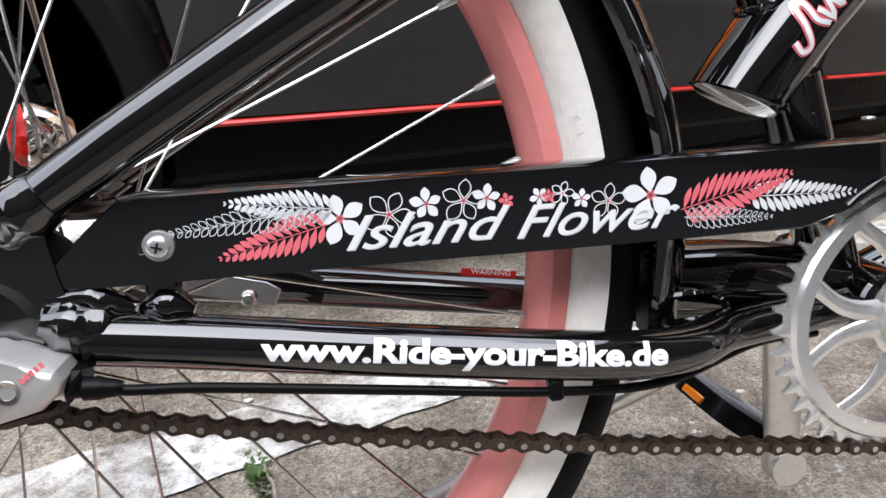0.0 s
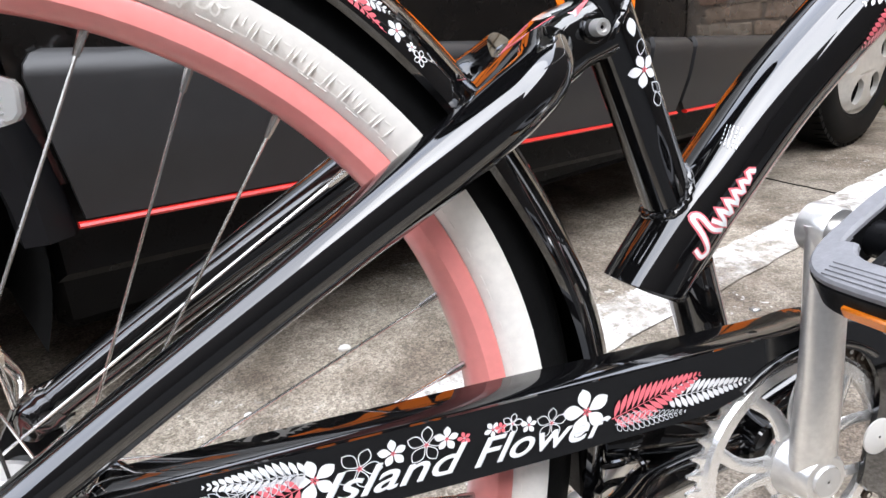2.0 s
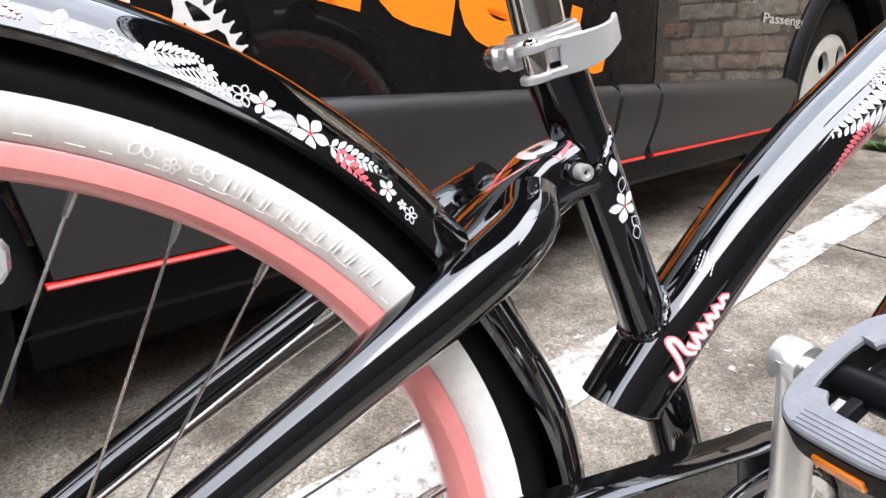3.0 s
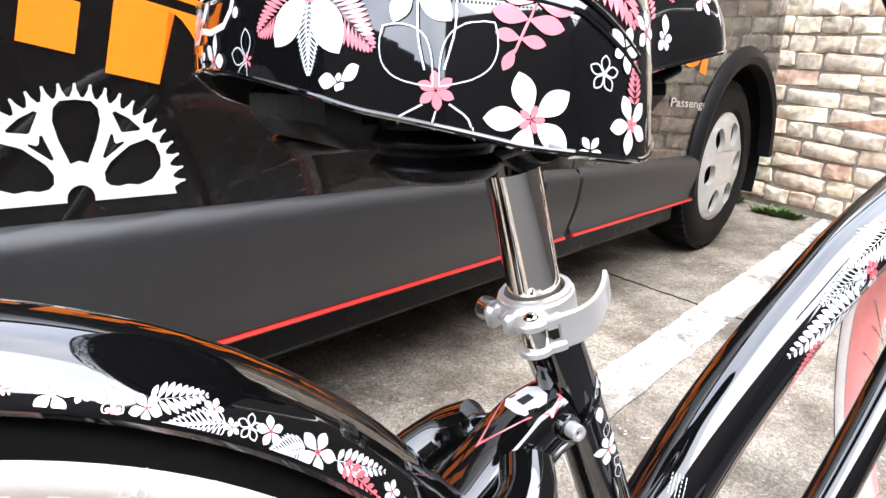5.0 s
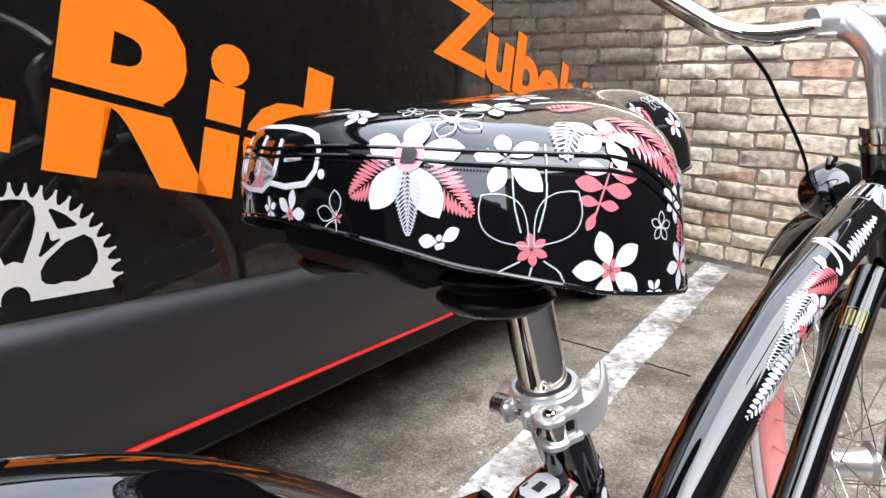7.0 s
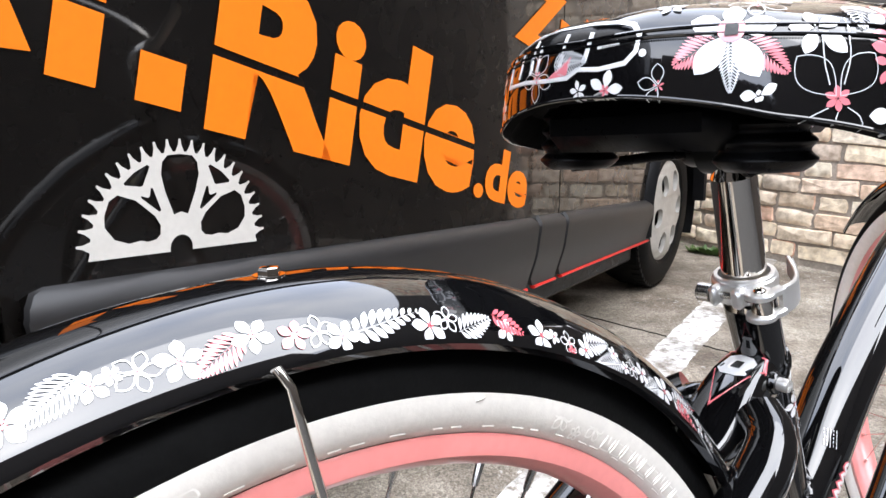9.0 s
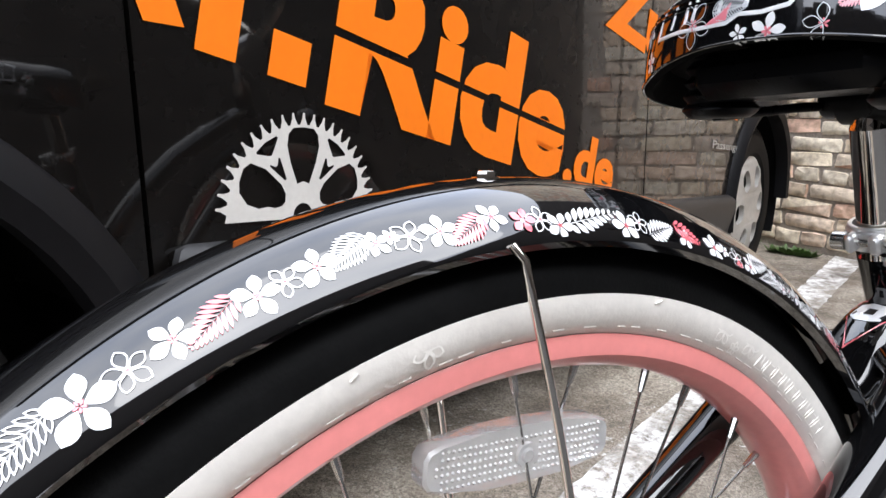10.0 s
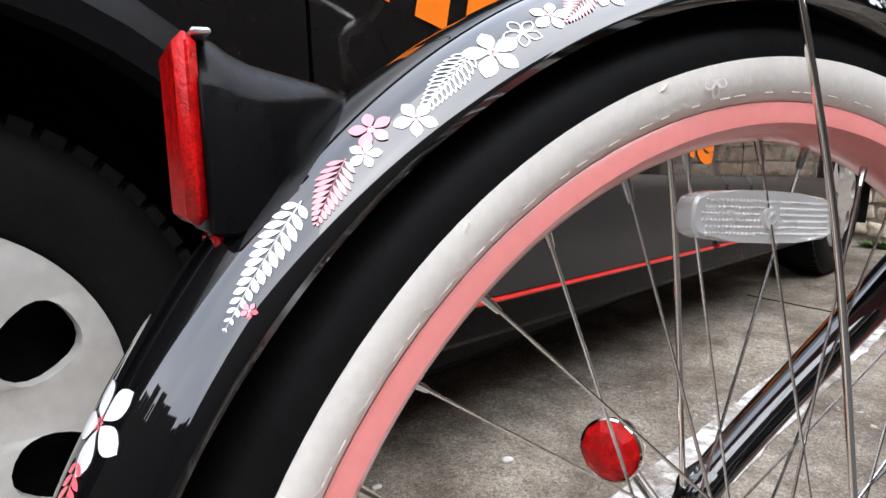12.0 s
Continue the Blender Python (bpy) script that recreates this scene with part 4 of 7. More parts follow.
def wall_relief():
    """Raised flower outlines and unreadable raised letters on the white wall."""
    def ring_map(a0):
        # x runs clockwise along the wall, y outwards from its middle
        def f(x, y):
            r = 0.2985 + y
            a = radians(a0) - x / 0.2985
            w = 0.0268 - max(0, 0.298 - r) ** 1.5 * 4.0 + 0.0004
            return Vector((r * math.cos(a), -w - 0.0001, r * math.sin(a)))
        return f
    for a0 in (64.5, 59.3, 32.2, 62.0, 100.5, 12):
        small = a0 in (62.0,)
        print_on("raised_flower", flower(0, 0.002 if not small else -0.004, 0.0075 if not small else 0.004, 20 + a0, None, 0, 0.0009), ring_map(a0), [M_WHITEWALL], rear_rim)
    polys = []
    rnd = random.Random(3)
    for k in range(9):
        x = 0.0102 * k
        cell = [(x, -0.0062), (x + 0.0018, 0.0062), (x + 0.0094, 0.0062), (x + 0.0076, -0.0062)]
        bar = [(x + 0.0026, 0.0005), (x + 0.0066, 0.0005)] if k % 3 else [(x + 0.0040, -0.003), (x + 0.0048, 0.004)]
        polys += [(q, 0) for q in ribbon(cell + cell[:1], 0.0006)] + [(q, 0) for q in ribbon(bar, 0.0007)]
    print_on("raised_letters", polys, ring_map(57.2), [M_WHITEWALL], rear_rim)
    polys = []
    for k in range(40):
        x = 0.0065 * k
        if k % 7 in (5, 6):
            continue
        polys += [(q, 0) for q in ribbon([(x, -0.0062 + 0.0012 * (k % 3)), (x + 0.0025, -0.0055), (x + 0.0045, -0.0062)], 0.0009)]
    print_on("raised_letters", polys, ring_map(152.0), [M_WHITEWALL], rear_rim)


wall_relief()


# ---- frame ----
def lump(bm, amount, scale, seed):
    """Uneven, melted-looking surface of a weld under paint."""
    from mathutils import noise
    bm.normal_update()
    off = [(v, v.normal * noise.noise(v.co * scale + Vector((seed, 0, 0))) * amount) for v in bm.verts]
    for v, d in off:
        v.co += d


def build_frame():
    bm = bmesh.new()
    # seat tube, lower strut and bottom bracket shell
    tube(bm, [(0.3440, 0, 0.300), (0.379, 0, 0.217), (0.424, 0, 0.098)], [0.0180, 0.0168, 0.0162], 28, 8)
    seat_tube = part("seat_tube", bm, M_PAINT, bike)
    bm = bmesh.new()
    tube(bm, [(0.430, 0.0, 0.075), (0.466, 0, -0.050)], 0.0175, 24, 3)
    part("strut", bm, M_PAINT, bike)
    bm = bmesh.new()
    revolve(bm, [(0.001, -0.036), (0.0205, -0.036), (0.0222, -0.034), (0.0222, 0.034), (0.0205, 0.036), (0.001, 0.036)], 36, centre=(BB[0], 0, BB[1]))
    part("bottom_bracket", bm, M_PAINT, bike)
    # arched main tube with its cut lower end
    bm = bmesh.new()
    ax = [(0.397, 0, 0.067), (0.430, 0, 0.1075), (0.4485, 0, 0.1275), (0.498, 0, 0.1770), (0.552, 0, 0.2200), (0.600, 0, 0.2520), (0.660, 0, 0.2880), (0.760, 0, 0.3320), (0.860, 0, 0.3660), (0.890, 0, 0.374)]
    tube(bm, [(x, drift(x), z) for x, _, z in ax], [0.0268, 0.0266, 0.0264, 0.0262, 0.0262, 0.0262, 0.0260], 40, 60, caps=False)
    # the lower end is cut level, and closed with a shallow cap
    cut_at, cut_d, cut_n = Vector((0.3970, 0, 0.0665)), Vector((0.63, 0, 0.776)), Vector((-0.38, 0, -0.925))

    def level_cut(mesh):
        for v in mesh.verts:
            w = v.co - cut_at
            h = w.dot(cut_d)
            if h < 0.035:
                v.co -= cut_d * ((w - cut_d * h).dot(cut_n) / cut_d.dot(cut_n)) * (1 - max(0.0, h) / 0.035)

    level_cut(bm)
    main_tube = part("main_tube", bm, M_PAINT, bike)
    bm = bmesh.new()
    tube(bm, [(0.3995, 0, 0.068), (0.397, 0, 0.065), (0.3960, 0, 0.0640)], [0.0268, 0.0268, 0.0245], 36, 4)
    level_cut(bm)
    part("end_cap", bm, M_PAINT, main_tube)
    bm = bmesh.new()
    ax = [(0.492, 0, -0.058), (0.575, 0, -0.026), (0.645, 0, 0.0300), (0.712, 0, 0.0960), (0.780, 0, 0.1630), (0.865, 0, 0.242), (0.915, 0, 0.283)]
    tube(bm, [(x, drift(x) + max(0, x - 0.70) * 0.045, z) for x, _, z in ax], 0.0184, 28, 30)
    down_tube = part("down_tube", bm, M_PAINT, bike)
    bm = bmesh.new()
    hx = lambda z: 0.878 - 0.34 * (z - 0.4625)
    tube(bm, [(hx(0.27), drift(0.89), 0.27), (hx(0.430), drift(0.89), 0.430)], 0.0225, 28, 3)
    head = part("head_tube", bm, M_PAINT, bike)
    bm = bmesh.new()
    for z0, z1, r in ((0.430, 0.438, 0.0240), (0.438, 0.446, 0.0205), (0.446, 0.456, 0.0225)):
        tube(bm, [(hx(z0), drift(0.89), z0), (hx(z1), drift(0.89), z1)], r, 24, 2)
    part("headset", bm, M_CHROME, head, "chrome headset")
    # chain stays
    for sg in (-1, 1):
        bm = bmesh.new()
        tube(bm, [(0.040, sg * 0.056, -0.0165), (0.082, sg * 0.056, -0.0235), (0.209, sg * 0.056, -0.0463), (0.300, sg * 0.054, -0.0615), (0.345, sg * 0.044, -0.0670), (0.385, sg * 0.024, -0.067), (0.46, sg * 0.018, -0.0635)], [0.0132, 0.0136, 0.0136, 0.0136, 0.0134, 0.0130, 0.0125], 24, 40)
        cs = part("chain_stay", bm, M_PAINT, bike)
        if sg < 0:
            chain_stay = cs
        # lumpy weld where the stay meets the dropout
        bm = bmesh.new()
        tube(bm, [(0.022, sg * 0.058, -0.004), (0.034, sg * 0.056, -0.0085), (0.048, sg * 0.0535, -0.0135)], [0.009, 0.0142, 0.0143, 0.0134], 32, 26)
        tube(bm, [(0.026, sg * 0.056, 0.004), (0.044, sg * 0.055, 0.002), (0.062, sg * 0.053, -0.005)], [0.006, 0.0085, 0.004], 24, 22)
        lump(bm, 0.0018, 150, 5)
        part("weld", bm, M_PAINT, cs)
        # dropout plate
        bm = bmesh.new()
        plate(bm, [(-0.022, -0.012), (-0.012, -0.030), (0.012, -0.030), (0.034, -0.022), (0.040, -0.004), (0.034, 0.012), (0.030, 0.030), (0.034, 0.052), (0.022, 0.062), (0.008, 0.052), (-0.004, 0.026), (-0.020, 0.010)], sg * 0.058 - 0.0035, sg * 0.058 + 0.0035, 0.0018)
        part("dropout", bm, M_PAINT, cs)
        # seat stay, thick, bent at its top
        bm = bmesh.new()
        tube(bm, [(0.020, sg * 0.056, 0.044), (0.060, sg * 0.056, 0.068), (0.106, sg * 0.055, 0.095), (0.200, sg * 0.052, 0.1485), (0.262, sg * 0.049, 0.1835), (0.292, sg * 0.046, 0.2015), (0.308, sg * 0.040, 0.212), (0.318, sg * 0.026, 0.222)], [0.0115, 0.0125, 0.0130, 0.0138, 0.0148, 0.0168, 0.0172, 0.0150], 24, 44)
        ss = part("seat_stay", bm, M_PAINT, bike)
        bm = bmesh.new()
        tube(bm, [(0.012, sg * 0.057, 0.034), (0.022, sg * 0.057, 0.045), (0.034, sg * 0.056, 0.052)], [0.008, 0.0142, 0.0128], 28, 14)
        lump(bm, 0.0016, 150, 6)
        part("weld", bm, M_PAINT, ss)
        bm = bmesh.new()
        tube(bm, [(0.308, sg * 0.032, 0.208), (0.317, sg * 0.026, 0.216), (0.327, sg * 0.018, 0.221)], [0.008, 0.0115, 0.008], 24, 14)
        lump(bm, 0.0014, 170, 7)
        part("weld", bm, M_PAINT, ss)
    # box-section bridge from the fender to the seat tube
    bm = bmesh.new()
    secs = [(0.280, 0.190, 0.019, 0.010), (0.297, 0.1975, 0.023, 0.015), (0.316, 0.2090, 0.0225, 0.018), (0.342, 0.2260, 0.020, 0.019), (0.362, 0.2325, 0.018, 0.019)]
    rings = []
    for x, z, hw, hh in secs:
        ring = []
        for k in range(20):
            a = 2 * math.pi * k / 20
            cx_, sx_ = math.cos(a), math.sin(a)
            yy = hw * math.copysign(abs(cx_) ** 0.55, cx_)
            zz = hh * math.copysign(abs(sx_) ** 0.55, sx_)
            ring.append(bm.verts.new((x - zz * 0.55, yy, z + zz * 0.85)))
        rings.append(ring)
    for a, b in zip(rings, rings[1:]):
        for k in range(20):
            bm.faces.new((a[k], a[(k + 1) % 20], b[(k + 1) % 20], b[k]))
    bm.faces.new(rings[0]), bm.faces.new(rings[-1])
    bridge = part("stay_bridge", bm, M_PAINT, bike)
    # rough weld beads round the seat tube
    rnd = random.Random(8)
    bm = bmesh.new()
    for c, d, r in (((0.368, 0.234), (0.34, -0.94), 0.0205),):
        t = Vector((d[0], 0, d[1]))
        u = Vector((d[1], 0, -d[0]))
        pts = []
        for k in range(25):
            a = 2 * math.pi * k / 24
            off = 0.014 * math.cos(a) * (1 if c[0] < 0.4 else -1.1)
            pts.append(Vector((c[0], 0, c[1])) + u * r * math.cos(a) * 0.92 + Vector((0, r * 0.92 * math.sin(a), 0)) + t * off)
        tube(bm, pts, 0.0024, 8, 72)
    for v in bm.verts:
        v.co += Vector((rnd.uniform(-1, 1), rnd.uniform(-1, 1), rnd.uniform(-1, 1))) * 0.0005
    part("weld_bead", bm, M_PAINT, seat_tube)
    # eyelet with a bolt on the seat tube
    bm = bmesh.new()
    revolve(bm, [(0.001, -0.0225), (0.0072, -0.0225), (0.0085, -0.0205), (0.0085, -0.010)], 20, centre=(0.3510, 0, 0.2320))
    part("eyelet", bm, M_PAINT, bridge)
    bm = bmesh.new()
    revolve(bm, [(0.001, -0.0285), (0.0022, -0.0285), (0.0026, -0.0300), (0.0044, -0.0300), (0.0048, -0.0290), (0.0048, -0.0222), (0.001, -0.0222)], 20, centre=(0.3510, 0, 0.2320))
    part("bolt", bm, M_SILVER, bridge, "small zinc bolt")
    # emblem: a pink triangle outline and a white oval bar mark
    sf = Surface(bridge)
    f = sf.put((0.3325, 0, 0.2415), (0, -1, 0), (0.82, 0, 0.57))
    em = [(q, 1) for q in ribbon([(-0.002, -0.034), (0.017, 0.006), (0.013, 0.018), (0.0, 0.022), (-0.013, 0.018), (-0.017, 0.006), (-0.002, -0.034)], 0.0016)]
    em += [([(-0.012, -0.002), (-0.010, 0.012), (-0.004, 0.016), (0.006, 0.015), (0.011, 0.010), (0.010, -0.004), (0.003, -0.006), (-0.008, -0.006)], 0)]
    em += [([(-0.0035, 0.000), (-0.0025, 0.008), (0.0035, 0.008), (0.0035, 0.000)], 2)]
    print_on("emblem", em, f, [M_WHITE, M_CORAL, M_BLACKPRINT], bridge, "white and pink emblem")
    # bead where the seat tube meets the main tube
    sm = Surface(main_tube)
    d = Vector((0.045, 0, -0.119)).normalized()
    e1, e2 = Vector((0, 1, 0)), d.cross(Vector((0, 1, 0)))
    ring = []
    for k in range(33):
        a = 2 * math.pi * k / 32
        p = Vector((0.379, 0, 0.217)) + (e1 * math.cos(a) + e2 * math.sin(a)) * 0.0168
        hit = sm.tree.ray_cast(p, d, 0.2)[0]
        if hit is not None:
            ring.append(hit)
    bm = bmesh.new()
    tube(bm, ring, 0.0030, 12, 130, caps=False)
    lump(bm, 0.0014, 260, 3)
    part("weld_bead", bm, M_PAINT, seat_tube)
    return seat_tube, main_tube, down_tube, chain_stay, bridge


seat_tube, main_tube, down_tube, chain_stay, bridge = build_frame()


# ---- rear fender ----
def fender_shift(a):
    """The fender sits closer to the tyre in front than behind."""
    return (-0.003 - 0.0105 * math.cos(radians(a))) * smooth_step(2, 32, a)


def build_fender():
    bm = bmesh.new()
    a0, a1, n = -12.0, 206.0, 150
    prof = [(0.3362, -0.0386), (0.3370, -0.0393), (0.3388, -0.0390), (0.3440, -0.0357), (0.3500, -0.0308), (0.3562, -0.0238), (0.3605, -0.0150), (0.3625, -0.0050), (0.3627, 0.0)]
    prof = prof + [(r, -w) for r, w in prof[-2::-1]]
    inner = [(r - 0.0022, w * 0.95) for r, w in prof[::-1]]

    def trim(a):
        # narrower behind the bottom bracket
        return 1.0 if a > 20 else 1.0 - 0.25 * smooth_step(20, -12, a)
    cols = []
    for k in range(n + 1):
        a = a0 + (a1 - a0) * k / n
        c, s = math.cos(radians(a)), math.sin(radians(a))
        e = fender_shift(a)
        cols.append([bm.verts.new(((r + e) * c, w * trim(a), (r + e) * s)) for r, w in prof + inner])
    m = len(prof) * 2
    for a, b in zip(cols, cols[1:]):
        for j in range(m):
            bm.faces.new((a[j], b[j], b[(j + 1) % m], a[(j + 1) % m]))
    bm.faces.new(cols[0]), bm.faces.new(cols[-1])
    fender = part("rear_fender", bm, M_PAINT, bike, "glossy black fender with a flower garland")

    def fmap(a0_):
        # x runs from the tail towards the front along the fender, y up over its shoulder
        arc_pts = [(0.3388, -0.0390), (0.3440, -0.0357), (0.3500, -0.0308), (0.3562, -0.0238), (0.3605, -0.0150), (0.3625, -0.0050), (0.3627, 0.0), (0.3625, 0.005)]
        ln = np.r_[0, np.cumsum([math.dist(p, q) for p, q in zip(arc_pts, arc_pts[1:])])]

        def f(x, y):
            a = radians(a0_) - x / 0.352
            r = float(np.interp(y + 0.0125, ln, [p[0] for p in arc_pts])) + 0.00025 + fender_shift(math.degrees(a))
            w = float(np.interp(y + 0.0125, ln, [p[1] for p in arc_pts])) - 0.00025
            return Vector((r * math.cos(a), w, r * math.sin(a)))
        return f
    inks = [M_WHITE, M_CORAL, M_GREYLINE]

    def put(kind, deg, y=0.0, r=0.011, rot=90, **k):
        f = fmap(deg)
        if kind == "white":
            p = flower(0, y, r, rot, 0, 1)
        elif kind == "pink":
            p = flower(0, y, r, rot, 1, 0)
        elif kind == "outline":
            p = flower(0, y, r, rot, None, 1, 0.0005)
        elif kind == "fern":
            p = fern(-r, y - 0.003, r, y + 0.004, 0.0086, 9, 0)
        elif kind == "fern_back":
            p = fern(r, y + 0.003, -r, y - 0.004, 0.0086, 14, 0)
        elif kind == "pinkfern":
            p = fern(r, y + 0.004, -r, y - 0.005, 0.0086, 11, 1)
        elif kind == "pinkfern_fwd":
            p = fern(-r, y + 0.004, r, y - 0.004, 0.0075, 8, 1)
        else:
            p = fern(r, y + 0.004, -r, y - 0.004, 0.0086, 13, 0, 0.0005)
        print_on({"fern": "fern_print", "fern_back": "fern_print", "pinkfern": "fern_print", "pinkfern_fwd": "fern_print", "linefern": "fern_print"}.get(kind, "flower_print"), p, f, inks, fender)
    # the garland, from the tail forwards
    low = lambda d: float(np.interp(d, [40, 75, 90, 100, 150], [-0.0075, -0.0075, -0.0040, -0.001, -0.001]))
    row = [("white", 149.6, 0.024, 0.0215, 40), ("pinkfern", 154.5, 0.022, 0.018, 0), ("fern_back", 138.7, 0.002, 0.0245, 0), ("pink", 141.0, -0.005, 0.004, 0),
           ("pinkfern", 133.4, 0.000, 0.0125, 0), ("white", 130.5, 0.0, 0.0080, 30), ("pink", 129.1, 0.0055, 0.0105, 60), ("white", 126.9, -0.003, 0.0105, 10),
           ("linefern", 123.9, 0.001, 0.0160, 0), ("white", 120.2, 0.0, 0.0155, 70), ("outline", 117.6, 0.001, 0.0100, 20), ("white", 115.1, 0.002, 0.0110, 50),
           ("pinkfern", 113.0, 0.001, 0.0105, 0), ("white", 110.4, 0.001, 0.0115, 0), ("outline", 108.7, 0.0015, 0.0085, 40), ("white", 106.7, 0.002, 0.0112, 80),
           ("linefern", 104.6, 0.003, 0.0095, 0), ("white", 102.8, 0.002, 0.0080, 20), ("white", 101.8, 0.003, 0.005, 30), ("outline", 100.6, 0.001, 0.0102, 60),
           ("white", 98.5, 0.0, 0.0108, 10), ("pinkfern", 96.5, -0.001, 0.0095, 0), ("white", 94.4, 0.003, 0.0100, 45), ("pink", 92.1, 0.0, 0.0085, 70),
           ("outline", 90.6, 0.0, 0.0090, 20), ("white", 89.1, -0.003, 0.0095, 60), ("fern", 85.7, 0.001, 0.0170, 0), ("white", 82.5, -0.001, 0.0110, 30),
           ("outline", 80.9, 0.002, 0.0080, 10), ("fern", 78.5, 0.0, 0.0100, 0), ("pinkfern_fwd", 75.2, 0.003, 0.0090, 0), ("white", 75.5, 0.0, 0.0085, 70),
           ("white", 71.7, 0.0, 0.0112, 15), ("white", 70.2, 0.001, 0.0055, 40), ("outline", 68.4, 0.0, 0.0080, 30), ("pink", 68.2, -0.004, 0.0042, 30),
           ("fern", 64.4, 0.005, 0.0118, 0), ("white", 66.3, -0.001, 0.0085, 60), ("linefern", 63.1, -0.004, 0.0135, 0), ("white", 62.0, 0.004, 0.0062, 10),
           ("white", 60.5, -0.001, 0.0052, 45), ("outline", 59.2, 0.001, 0.0075, 20), ("white", 57.6, 0.002, 0.0090, 35), ("linefern", 56.0, -0.003, 0.0085, 0),
           ("white", 53.5, 0.001, 0.0138, 75), ("fern", 49.2, 0.004, 0.0160, 0), ("pinkfern_fwd", 48.6, -0.003, 0.0155, 0), ("white", 45.6, 0.001, 0.0080, 20),
           ("white", 43.8, 0.0, 0.0042, 50), ("outline", 42.7, -0.001, 0.0062, 30)]
    for kind, deg, up, r, rot in row:
        put(kind, deg, low(deg) + up, r * (1.0 if "fern" in kind else 0.76), rot)

    # bolt with a domed nut on top
    bm = bmesh.new()
    revolve(bm, [(0.0044, 0.3585), (0.0046, 0.3615), (0.0038, 0.3628), (0.001, 0.3632)], 6, axis="z")
    revolve(bm, [(0.0064, 0.3588), (0.0064, 0.3600), (0.001, 0.3600)], 20, axis="z")
    for v in bm.verts:
        v.co.x -= 0.006
    part("nut", bm, M_CHROME, fender, "chrome cap nut")
    # wire stays from the fender's edge to the axle
    for sg in (-1, 1):
        bm = bmesh.new()
        tube(bm, [(-0.0222, sg * 0.0395, 0.3350), (-0.0200, sg * 0.0425, 0.3305), (-0.0180, sg * 0.0445, 0.320), (-0.0005, sg * 0.0510, 0.210), (0.012, sg * 0.058, 0.022)], 0.0020, 12, 30)
        part("fender_stay", bm, M_CHROME, fender, "polished wire stay")
    # tail lamp: a black fin with an upright red lens
    bm = bmesh.new()
    secs = [(-0.2215, 0.2900, 0.2835, 0.003), (-0.2330, 0.2945, 0.2720, 0.010), (-0.2470, 0.2975, 0.2570, 0.0165), (-0.2590, 0.3005, 0.2470, 0.0200), (-0.2665, 0.3040, 0.2435, 0.0212), (-0.2715, 0.3080, 0.2420, 0.0216), (-0.2790, 0.3090, 0.2440, 0.0222)]
    rings = []
    for x, zt, zb, hw in secs:
        rings.append([bm.verts.new((x, y, z)) for y, z in ((-hw, zb), (-hw, zb * 0.25 + zt * 0.75), (-hw * 0.35, zt), (hw * 0.35, zt), (hw, zb * 0.25 + zt * 0.75), (hw, zb))])
    for a, b in zip(rings, rings[1:]):
        for k in range(6):
            bm.faces.new((a[k], a[(k + 1) % 6], b[(k + 1) % 6], b[k]))
    bm.faces.new(rings[0]), bm.faces.new(rings[-1])
    bmesh.ops.bevel(bm, geom=bm.edges[:], offset=0.0012, segments=1, affect="EDGES")
    lamp = part("tail_lamp", bm, M_DARK, bike, "black plastic tail lamp body")
    bm = bmesh.new()
    box(bm, (-0.2858, -0.0225, 0.2470), (-0.2785, 0.0225, 0.3085), 0.0032)
    part("lens", bm, M_REDLENS, lamp, "red lens")
    bm = bmesh.new()
    box(bm, (-0.2800, -0.0205, 0.3076), (-0.2735, 0.0205, 0.3098), 0.0008)
    part("chrome_strip", bm, M_ALU, lamp)
    bm = bmesh.new()
    box(bm, (-0.277, -0.015, 0.2365), (-0.264, 0.015, 0.2430), 0.0015)
    part("lower_lens", bm, M_REDLENS, lamp)
    return fender


fender = build_fender()


